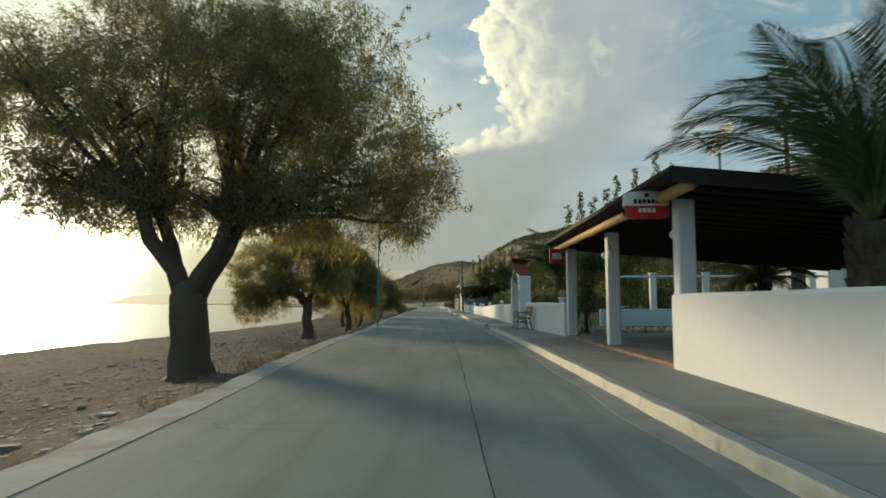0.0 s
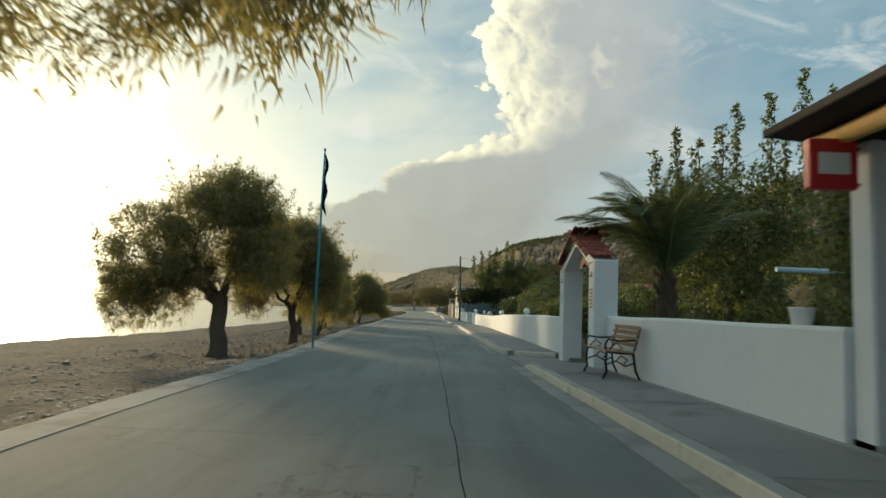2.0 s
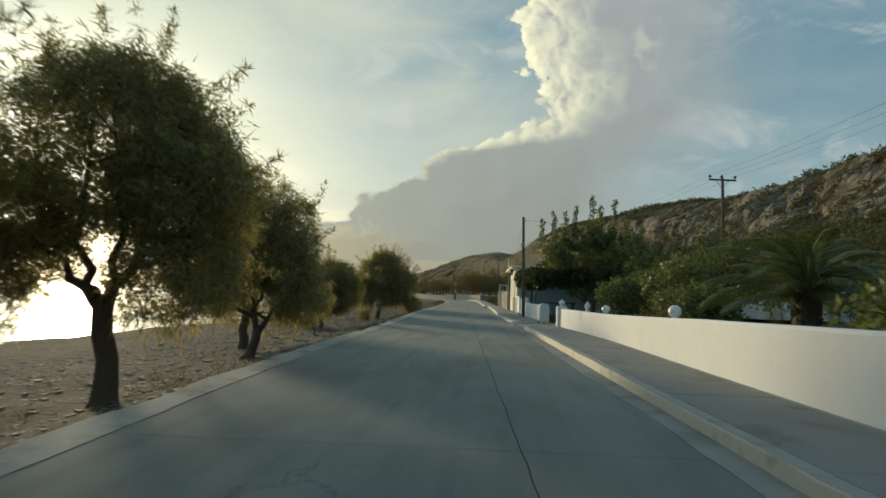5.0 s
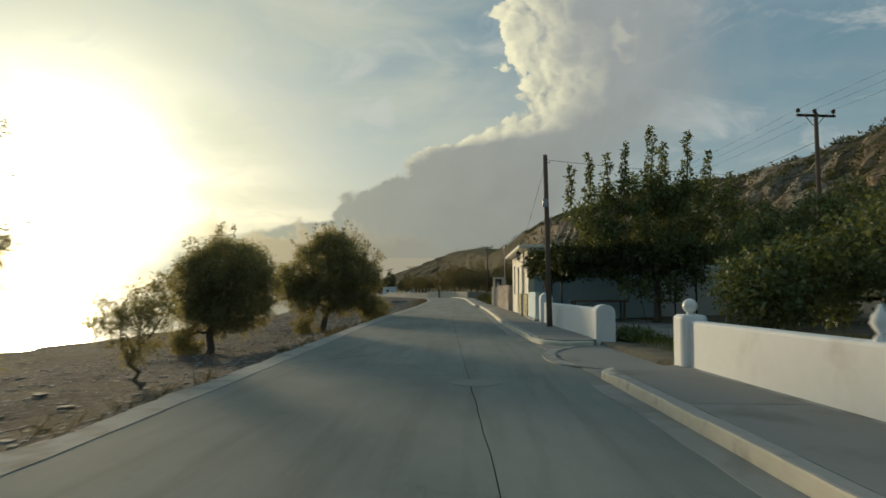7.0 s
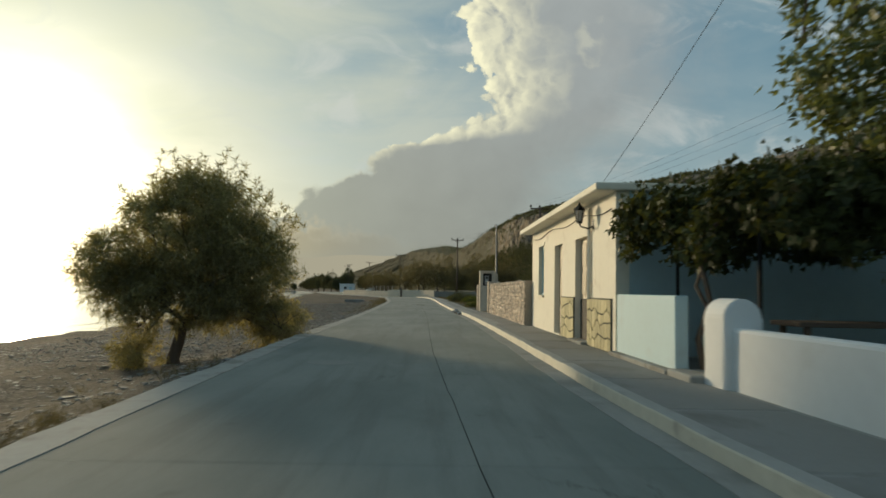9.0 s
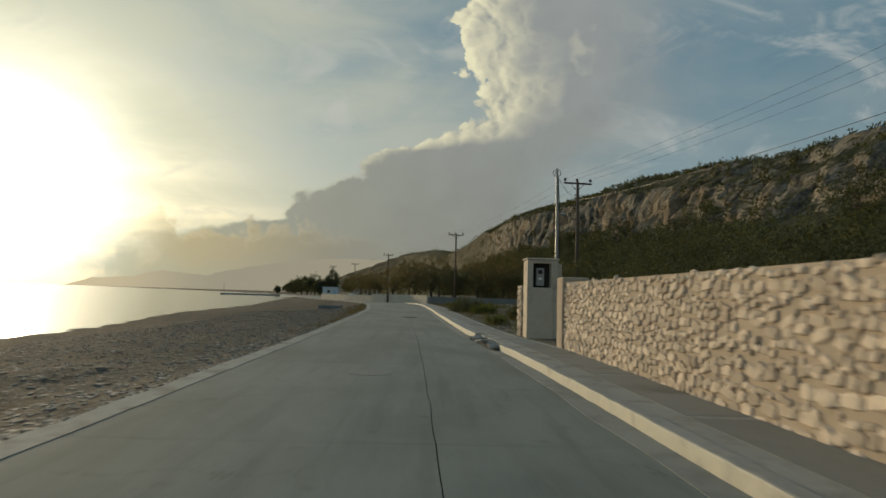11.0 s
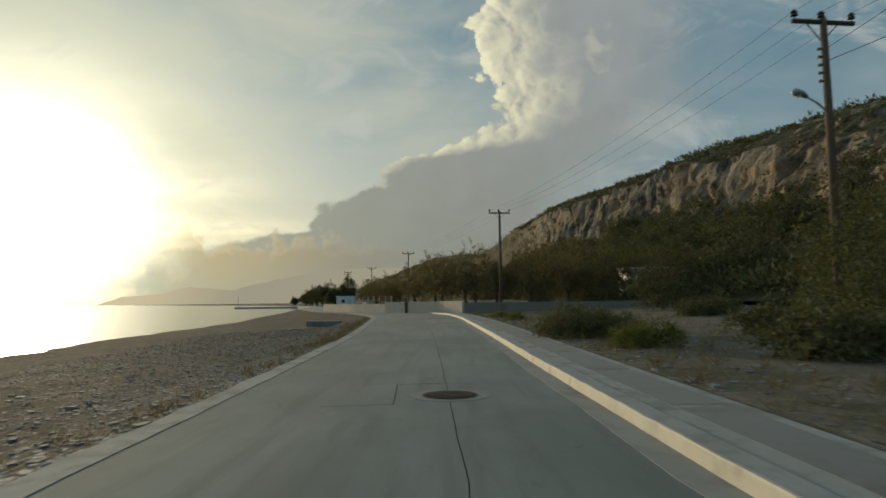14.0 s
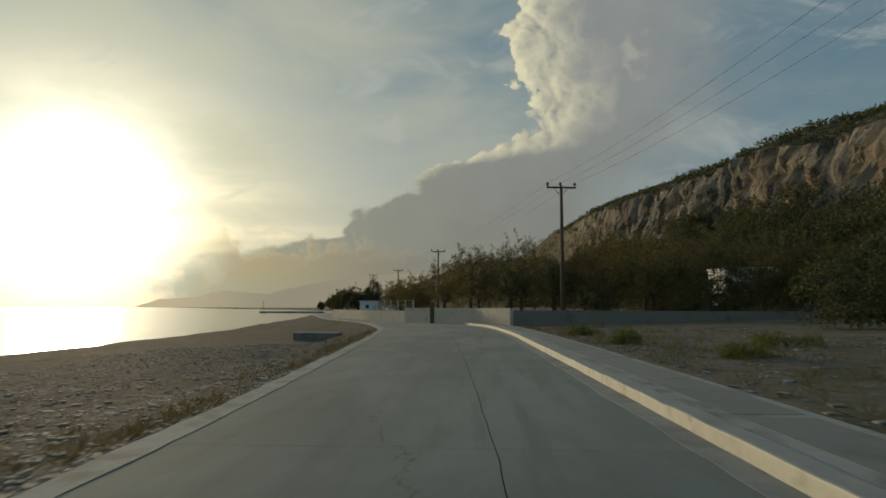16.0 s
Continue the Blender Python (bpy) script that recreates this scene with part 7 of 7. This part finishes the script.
dark_bushes = ((8.0, 112.5, 1.6, 1.3), (9.6, 115.0, 2.2, 2.2), (9.0, 120.5, 2.0, 1.7), (10.6, 119.0, 2.6, 3.0), (5.4, 122.0, 1.2, 0.8), (8.4, 124.5, 2.1, 1.9), (12.2, 125.0, 3.0, 3.4), (6.3, 127.5, 1.4, 1.0),
               (10.4, 130.0, 2.4, 2.2), (14.5, 132.0, 3.0, 3.2), (12.5, 114.0, 2.8, 3.0), (15.5, 139.0, 2.6, 2.2), (17.0, 121.0, 3.4, 4.2), (19.0, 130.0, 3.4, 3.8), (18.0, 146.0, 2.6, 1.8), (12.2, 148.0, 1.6, 0.9), (8.4, 133.8, 1.3, 0.9), (9.8, 131.2, 2.1, 4.0), (12.6, 129.0, 2.7, 4.8), (15.6, 131.0, 3.0, 5.4))
for k, (bx, by, r, h) in enumerate(dark_bushes):
    bush((bx, by, shore(bx, by) - 0.05), r, h, int(70 + 70 * r), 34, 200 + k, "dense dark green mastic bush on the waste ground")
for k, (bx, by, r, h) in enumerate(((3.5, 111.2, 0.55, 0.4), (2.9, 116.6, 0.4, 0.45), (3.3, 137.2, 0.5, 0.28), (4.6, 146.5, 0.6, 0.3), (3.2, 151.8, 0.5, 0.4), (2.9, 158.0, 0.5, 0.4), (7.0, 150.0, 0.9, 0.4))):
    bush((bx, by, shore(bx, by) - 0.03), r, h, 40, 34, 260 + k, "low dry grey-green shrub at the pavement edge", "green_grass", (0.13, 0.02), "low shrubs at the pavement edge")
bush((4.5, 72.0, 0.05), 0.55, 0.3, 40, 40, 280, "dark green weeds round the wall end", "broadleaf", (0.09, 0.04))
bush((3.1, 134.6, shore(3.1, 134.6) - 0.03), 1.25, 1.05, 150, 40, 282, "wispy brown-green bush beside the pavement", "maquis", (0.17, 0.022))
bush((4.3, 135.6, shore(4.3, 135.6) - 0.03), 1.0, 0.8, 90, 40, 283, "wispy brown-green bush beside the pavement", "maquis", (0.17, 0.022))
bush((3.7, 130.4, shore(3.7, 130.4) - 0.03), 0.75, 0.65, 80, 40, 284, "yellowish dry bush beside the pavement", "green_grass", (0.16, 0.02))
for k in range(46):
    bm = bmesh.new()
    bmesh.ops.create_icosphere(bm, subdivisions=1, radius=1.0)
    r = 0.04 + 0.12 * g2.random() ** 2
    for vtx in bm.verts:
        vtx.co = Vector((vtx.co.x * 1.3, vtx.co.y, vtx.co.z * 0.75)) * r * (1 + 0.5 * noise.noise(vtx.co * 1.4 + Vector((k * 4.0, 0, 0))))
    ob = part("field_stone", bm, M["stone_shade_grey"])
    px, py = 4.6 + 2.6 * g2.random(), 115.2 + 4.6 * g2.random()
    ob.location = (px, py, shore(px, py) + 0.25 * r)
    tagged(ob, "small grey weathered stone on the waste ground", "stone", "stones on the waste ground")
yard_grass = foliage(np.stack([g2.uniform(4.3, 10.0, 900), g2.uniform(68.0, 72.3, 900), np.full(900, 0.1)], 1), np.full(900, 0.12), 9, 0.16, 0.012, up=0.9, seed=31)
tagged(raw("weeds", *yard_grass, M["green_grass"]), "green weeds across the yard entrance", "grass", kind="stuff")
# shrubs and trees that crowd the foot of the hill
for k in range(90):
    by = g2.uniform(60, 330)
    bx = hill_foot_x(by) + g2.uniform(-7, 12)
    if by < 168 and bx < 13:
        continue
    h = g2.uniform(3.0, 6.5)
    r = h * g2.uniform(0.55, 0.8)
    shade_tree((bx, by, 0.6 + 0.35 * max(0.0, bx - hill_foot_x(by))), h, [(bx, by, h * 0.55 + 0.35 * max(0.0, bx - hill_foot_x(by)), r, r, h * 0.42), (bx + r * 0.5, by - 0.4, h * 0.4 + 0.35 * max(0.0, bx - hill_foot_x(by)), r * 0.7, r * 0.7, h * 0.3)], 130, 32, 300 + k, "dark evergreen tree at the foot of the hill", (), (0.15, 0.09), 0.5, "trees at the hill foot", "maquis")
for k, (tx, ty, h, r) in enumerate(((4.5, 181, 5.6, 2.2), (7.8, 180, 6.4, 2.5), (11.2, 179, 6.0, 2.5), (14.8, 178, 6.6, 2.7), (18.5, 178, 6.4, 2.7), (22, 177, 6.6, 2.9), (1.5, 186, 6.4, 2.4), (-1.8, 190, 6.8, 2.4), (-4.5, 198, 6.0, 2.4), (-9, 215, 5.6, 2.6), (-13, 232, 5.8, 2.8), (-16, 250, 5.6, 2.8), (3.0, 195, 8.2, 2.9), (9.5, 188, 8.4, 3.1), (-1.0, 205, 7.6, 2.8), (13.5, 190, 8.6, 3.2))):
    tamarisk((tx, ty, 0.1), (tx, ty, h * 0.3), 0.18, [(tx, ty, h * 0.62, r, r, h * 0.36), (tx + r * 0.5, ty - 0.6, h * 0.45, r * 0.7, r * 0.7, h * 0.28)], 190, 34, 400 + k, "brownish tamarisk tree behind the roadside wall", 0.42, (0.22, 0.06), "trees behind the far wall", "dry_scrub")

# evergreen oaks that climb the slope to the foot of the cliff
for k in range(64):
    by, sl = g2.uniform(140, 330), g2.uniform(0.08, 0.56)
    bx, by, bz = hill_at(by, sl)
    h = g2.uniform(4.0, 7.0)
    r = h * g2.uniform(0.5, 0.75)
    shade_tree((bx, by, bz - 0.4), h, [(bx, by, bz + h * 0.5, r, r, h * 0.4), (bx - r * 0.5, by - r * 0.4, bz + h * 0.35, r * 0.65, r * 0.65, h * 0.28), (bx + r * 0.4, by + r * 0.3, bz + h * 0.7, r * 0.55, r * 0.55, h * 0.24)],
               110, 22, 500 + k, "dark evergreen oak on the slope below the cliff", (), (0.26, 0.15), 0.55, "oaks on the slope", "maquis")

# ---- wall at the bend, far things ----
wall_b = setting(new("wall_bend"), "long pale rendered wall following the bend", "wall")
bend = [(0.75, 171.5), (-1.3, 176.0), (-4.6, 180.4), (-7.0, 184.0), (-11.5, 192.0), (-17.0, 203.0)]
for (ax, ay), (bx, by) in zip(bend, bend[1:]):
    t = Vector((bx - ax, by - ay, 0)).normalized()
    n = Vector((t.y, -t.x, 0)) * 0.22
    bm = bmesh.new()
    z = 1.12 if ay < 183 else 0.9
    q = [Vector((ax, ay, 0)), Vector((bx, by, 0)) - t * 0.01, Vector((bx, by, 0)) - t * 0.01 + n, Vector((ax, ay, 0)) + n]
    lo, hi = [bm.verts.new(p + Vector((0, 0, -0.1))) for p in q], [bm.verts.new(p + Vector((0, 0, z))) for p in q]
    bm.faces.new(hi), bm.faces.new(lo)
    for k in range(4):
        bm.faces.new((lo[k], lo[(k + 1) % 4], hi[(k + 1) % 4], hi[k]))
    part("wall_panel", bm, M["plaster"], wall_b)
setting(part("wall_field", strip(bmesh.new(), [171.5, 171.75], lambda y: 0.98, lambda y: 19.5, -0.1, 1.0), M["render_shade_grey"]), "rendered wall across the waste ground, coloured dark for shade", "wall")
fence = thing("wooden_fence", "pale timber rail fence on the wall by the bend", "fence", at=(0, 0, 0))
for k in range(6):
    px, py = -6.2 - k * 0.75, 182.8 + k * 1.3
    part("fence_post", box(bmesh.new(), px - 0.06, py - 0.06, 0.9, px + 0.06, py + 0.06, 1.75), M["plaster"], fence)
for z in (1.2, 1.45, 1.68):
    part("fence_rail", tube(bmesh.new(), [(-6.2, 182.8, z), (-9.95, 189.3, z)], 0.04, 6), M["timber"], fence)
gp = thing("gate_post", "dark timber gate post at the bend", "post", at=(-4.55, 180.2, 0))
part("post", box(bmesh.new(), -0.14, -0.14, 0, 0.14, 0.14, 1.55, 0.02), M["timber"], gp)

hut = thing("beach_hut", "small whitewashed flat-roofed hut on the shore", "hut", at=(-26.6, 287.0, -0.2))
part("wall", box(bmesh.new(), -2.3, -2.0, 0, 2.3, 2.0, 2.75, 0.03), M["white"], hut)
part("roof", box(bmesh.new(), -2.5, -2.2, 2.75, 2.5, 2.2, 2.95, 0.02), M["white"], hut)
part("window", box(bmesh.new(), -0.9, -2.02, 1.2, -0.1, -1.99, 2.0), M["dark_panel"], hut, "dark window opening")
part("door", box(bmesh.new(), 0.8, -2.02, 0.0, 1.6, -1.99, 2.0), M["pale_blue"], hut, "pale blue door")
kiosk = thing("kiosk", "tall pale narrow building beside the hut", "building", at=(-18.8, 286.0, 0))
part("wall", box(bmesh.new(), -0.8, -0.8, 0, 0.8, 0.8, 4.6, 0.03), M["plaster"], kiosk)
part("roof", box(bmesh.new(), -0.9, -0.9, 4.6, 0.9, 0.9, 4.75), M["white"], kiosk)


def small_car(at, turn):
    s = thing("parked_car", "pale parked car by the far bend", "car", at=at, turn=turn)
    bm = bmesh.new()
    prof = [(-1.9, 0.35), (-1.95, 0.75), (-1.2, 0.92), (-0.6, 1.38), (0.75, 1.42), (1.4, 0.98), (1.95, 0.85), (2.0, 0.4)]
    a, b = [bm.verts.new((x, -0.78, z)) for x, z in prof], [bm.verts.new((x, 0.78, z)) for x, z in prof]
    bm.faces.new(a), bm.faces.new(b[::-1])
    for k in range(len(prof)):
        bm.faces.new((a[k], b[k], b[(k + 1) % len(prof)], a[(k + 1) % len(prof)]))
    bmesh.ops.bevel(bm, geom=list(bm.edges), offset=0.06, segments=2, affect="EDGES")
    part("body", bm, M["car_paint"], s, smooth=True)
    wm = mesh_of("wheel", tube(bmesh.new(), [(0, -0.1, 0), (0, 0.1, 0)], 0.31, 14), M["rubber"])
    for px in (-1.2, 1.25):
        for py in (-0.72, 0.72):
            piece("wheel", wm, s, pose(px, py, 0.31))
    part("windscreen", box(bmesh.new(), -0.95, -0.62, 1.0, -0.9, 0.62, 1.3), M["dark_panel"], s)


small_car((-14.0, 232.0, 0.0), 64)

pier = thing("pier", "long low concrete pier running out to sea", "pier")
for k in range(12):
    x0, x1 = -107.0 + k * 2.6, -107.0 + (k + 1) * 2.6 - 0.02
    part("deck_slab", box(bmesh.new(), x0, 445.0 + k * 0.1, SEA - 1.0, x1, 447.5 + k * 0.1, -0.85), M["strip"], pier)
part("beacon", tube(bmesh.new(), [(-105.5, 446.0, -0.9), (-105.5, 446.0, 4.2)], 0.10, 8), M["timber"], pier, "slim beacon mast")
tx = thing("concrete_block", "dark concrete block half sunk in the shingle", "block", at=(-11.4, 173.5, -0.95))
part("block", box(bmesh.new(), -1.45, -0.6, -0.2, 1.45, 0.6, 0.5, 0.05, 2), M["walkway"], tx)

# upright glowing sheet; distance haze is painted in its colour
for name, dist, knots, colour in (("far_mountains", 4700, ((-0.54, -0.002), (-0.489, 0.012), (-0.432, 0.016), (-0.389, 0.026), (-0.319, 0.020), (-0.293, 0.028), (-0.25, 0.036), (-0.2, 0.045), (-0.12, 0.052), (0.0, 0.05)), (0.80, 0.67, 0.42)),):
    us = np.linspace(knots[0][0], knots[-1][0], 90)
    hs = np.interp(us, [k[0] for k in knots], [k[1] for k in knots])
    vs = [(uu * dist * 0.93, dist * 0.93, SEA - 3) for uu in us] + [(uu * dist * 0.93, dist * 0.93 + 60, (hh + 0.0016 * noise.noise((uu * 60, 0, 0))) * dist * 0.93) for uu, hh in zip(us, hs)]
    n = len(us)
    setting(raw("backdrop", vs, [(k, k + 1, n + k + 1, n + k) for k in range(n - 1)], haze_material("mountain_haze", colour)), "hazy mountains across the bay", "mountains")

# houses behind the gardens
def far_house(at, size, roof_red, label, turn=0.0):
    s = thing("house", label, "house", "houses behind the gardens", at, turn)
    a, b, h = size
    part("wall", box(bmesh.new(), -a, -b, 0, a, b, h, 0.02), M["white"], s)
    if roof_red:
        bm = bmesh.new()
        q = [bm.verts.new(p) for p in ((-a - 0.3, -b - 0.3, h), (a + 0.3, -b - 0.3, h), (a + 0.3, b + 0.3, h), (-a - 0.3, b + 0.3, h), (-a - 0.3, 0, h + 1.0), (a + 0.3, 0, h + 1.0))]
        for f in ((0, 1, 5, 4), (2, 3, 4, 5), (0, 4, 3), (1, 2, 5), (0, 3, 2, 1)):
            bm.faces.new([q[k] for k in f])
        part("roof", bm, M["tile"], s, "red tiled roof")
    else:
        part("roof", box(bmesh.new(), -a - 0.1, -b - 0.1, h, a + 0.1, b + 0.1, h + 0.15), M["white"], s)
    for k in range(int(a * 1.1)):
        wx = -a + 0.7 + k * 1.7
        wn = part("window", box(bmesh.new(), wx, -b - 0.02, 1.0, wx + 0.8, -b + 0.02, 2.1), M["dark_panel"], s, "dark window")
        part("shutter", box(bmesh.new(), wx - 0.06, -b - 0.05, 0.95, wx, -b - 0.02, 2.15), M["pale_blue"], wn)


far_house((19.5, 39.0, 0.6), (3.0, 3.0, 2.9), True, "white house with a red tiled roof behind the garden")
far_house((25.5, 33.0, 0.8), (3.0, 2.6, 4.2), False, "white flat-roofed house on the slope", 10)
far_house((15.5, 74.0, 0.5), (2.6, 2.6, 2.0), True, "low white house with a red roof among trees", 0)
far_house((22.0, 190.0, 0.9), (2.4, 2.0, 3.6), False, "small white building below the cliff", 0)

# ---- road furniture ----
def road_patch(x, y, r, cover):
    s = setting(part("mortar_patch", tube(bmesh.new(), [(x, y, -0.02), (x, y, 0.004)], [r, r], 32), M["patch"]), "pale round mortar patch in the road", "road patch")
    if cover:
        c = thing("manhole_cover", "rusty ribbed iron manhole cover", "manhole", at=(x, y, 0.006))
        part("lid", tube(bmesh.new(), [(0, 0, -0.02), (0, 0, 0.006)], [0.325, 0.325], 36), M["rust"], c)
        for k in range(-6, 7):
            hw = math.sqrt(max(0.0, 0.30 ** 2 - (k * 0.045) ** 2))
            bm = box(bmesh.new(), -0.011, -hw, 0.004, 0.011, hw, 0.012)
            bmesh.ops.translate(bm, verts=bm.verts, vec=(k * 0.045, 0, 0))
            bmesh.ops.rotate(bm, cent=(0, 0, 0), matrix=Matrix.Rotation(radians(-35), 3, "Z"), verts=bm.verts)
            part("rib", bm, M["rust"], c)
        part("rim", tube(bmesh.new(), [(0.335 * math.cos(a), 0.335 * math.sin(a), 0.0) for a in np.linspace(0, 2 * math.pi, 37)], 0.009, 5, cap=False), M["rust"], c)


for px, py, r, cv in ((1.43, 41.5, 0.36, False), (0.80, 65.5, 0.33, False), (-0.91, 100.1, 0.34, False), (-1.6, 83.0, 0.35, False), (-0.64, 124.06, 0.50, True)):
    road_patch(px, py, r, cv)
# saw-cut slab round the manhole
bm = bmesh.new()
for a, b in (((-1.37, 125.15), (-0.66, 125.30)), ((-1.37, 125.15), (-1.29, 123.4)), ((-1.29, 123.4), (-2.1, 123.3))):
    t = (Vector((*b, 0)) - Vector((*a, 0))).normalized()
    n = Vector((-t.y, t.x, 0)) * 0.008
    q = [bm.verts.new(Vector((*p, 0.0015)) + sg * n) for p, sg in ((a, -1), (b, -1), (b, 1), (a, 1))]
    bm.faces.new(q)
got = bmesh.ops.extrude_face_region(bm, geom=list(bm.faces))
bmesh.ops.translate(bm, verts=[e for e in got["geom"] if isinstance(e, bmesh.types.BMVert)], vec=(0, 0, -0.02))
setting(part("saw_cut", bm, M["joint"]), "dark saw cut round the manhole slab", "road joint")
# broken kerb
for k in range(44):
    y = rng.uniform(104.8, 108.6)
    bm = bmesh.new()
    bmesh.ops.create_icosphere(bm, subdivisions=1, radius=1.0)
    r = rng.uniform(0.05, 0.13)
    for vtx in bm.verts:
        vtx.co = vtx.co * (1 + 0.35 * noise.noise(vtx.co * 2 + Vector((k, 3, 0))))
        vtx.co = Vector((vtx.co.x * r * 1.4, vtx.co.y * r * 1.2, vtx.co.z * r * 0.5))
    ob = part("kerb_rubble", bm, M["strip"])
    ob.location = (kerb_line(y) + rng.uniform(-0.1, 0.26), y, 0.03 + 0.05 * rng.random())
    ob.rotation_euler = (0, 0, rng.uniform(0, 6))
    tagged(ob, "broken lump of concrete kerb", "rubble", "kerb rubble")
setting(part("kerb_bed", strip(bmesh.new(), span(104.6, 108.8, 0.3), lambda y: kerb_line(y) - 0.15 + 0.1 * noise.noise((y * 3, 0, 0)), lambda y: kerb_line(y) + 0.3, -0.1, lambda y: 0.035 + 0.05 * noise.noise((y * 2.2, 5, 0)) + 0.03), M["ground"]), "crumbled earth where the kerb is broken", "earth")

# ---- beach pebbles, grass ----
def pebbles(n, y0, y1, d0, d1, r0, r1, seed, side=-1):
    g = np.random.default_rng(seed)
    ico = bmesh.new()
    bmesh.ops.create_cube(ico, size=1.3)
    bmesh.ops.triangulate(ico, faces=ico.faces)
    bv = np.array([vtx.co[:] for vtx in ico.verts])
    bf = np.array([[vtx.index for vtx in f.verts] for f in ico.faces])
    ico.free()
    y = y0 + (y1 - y0) * g.random(n)
    d = d0 + (d1 - d0) * g.random(n) ** 1.3
    x = np.array([road_left(q) - 0.35 for q in y]) - d if side < 0 else np.array([walk_edge(q) + 0.3 for q in y]) + d
    z = np.array([shore(a, b) for a, b in zip(x, y)])
    r = r0 + (r1 - r0) * g.random(n) ** 3
    sc = np.stack([r * (0.8 + 0.6 * g.random(n)), r * (0.8 + 0.6 * g.random(n)), r * (0.22 + 0.18 * g.random(n))], 1)
    a = g.random(n) * 6.28
    V = bv[None] * (1 + 0.18 * g.normal(size=(n, len(bv), 1))) * sc[:, None]
    X = V[..., 0] * np.cos(a)[:, None] - V[..., 1] * np.sin(a)[:, None] + x[:, None]
    Y = V[..., 0] * np.sin(a)[:, None] + V[..., 1] * np.cos(a)[:, None] + y[:, None]
    Z = V[..., 2] + (z + sc[:, 2] * 0.3)[:, None]
    return np.stack([X, Y, Z], -1).reshape(-1, 3), (bf[None] + (np.arange(n) * len(bv))[:, None, None]).reshape(-1, 3)


sets = [pebbles(13000, 10, 95, 0.2, 9.0, 0.02, 0.07, 1), pebbles(27000, 92, 170, 0.2, 13.0, 0.02, 0.075, 2), pebbles(420, 10, 165, 0.5, 11.0, 0.06, 0.14, 3)]
vv, ff = join([(a, b) for a, b in sets])
tagged(raw("pebbles", vv, ff, M["pebble"]), "loose grey beach pebbles", "pebbles", kind="stuff")
vv, ff = join([pebbles(3500, 109.5, 165, 0.0, 9.0, 0.015, 0.09, 4, 1)])
tagged(raw("rubble_stones", vv, ff, M["pebble"]), "scattered stones on the waste ground", "stones", kind="stuff")
gx, gy = [], []
for cy, cd, spread, n in ((30, 0.9, 1.2, 60), (17, 1.2, 2.0, 80), (25, 0.8, 1.5, 60), (79, 0.5, 0.9, 60), (85, 1.6, 1.2, 50), (75, 0.9, 1.2, 50), (118, 0.6, 0.6, 40), (124, 0.9, 0.8, 50), (131, 0.6, 0.7, 40), (138.5, 1.0, 0.8, 130), (141, 1.4, 0.7, 80), (147, 0.8, 0.8, 80), (152, 0.8, 0.8, 80), (158, 0.8, 1.2, 120), (165, 1.0, 1.2, 120), (44, 1.0, 1.2, 50), (54, 1.0, 1.2, 50), (66, 0.8, 1.0, 60)):
    for _ in range(n // 3):
        y = cy + rng.normal() * spread
        gy.append(y), gx.append(road_left(y) - 0.55 - abs(rng.normal() * cd * 1.3))
cen = np.array([(a, b, shore(a, b) + 0.02) for a, b in zip(gx, gy)])
vv, ff = foliage(cen, np.full(len(cen), 0.10), 22, 0.20, 0.010, up=1.0, seed=77)
tagged(raw("beach_grass", vv, ff, M["dry_grass"]), "dry grass tufts at the beach edge", "grass", kind="stuff")
fx = np.array([(walk_edge(y) + 0.25 + abs(rng.normal()) * 3.0, y) for y in rng.uniform(109.8, 168, 700)])
cen = np.array([(a, b, shore(a, b) + 0.02) for a, b in fx])
vv, ff = foliage(cen, np.full(len(cen), 0.14), 18, 0.20, 0.011, up=0.9, seed=78)
tagged(raw("field_grass", vv, ff, M["dry_grass"]), "dry grass and weeds on the waste ground", "grass", kind="stuff")
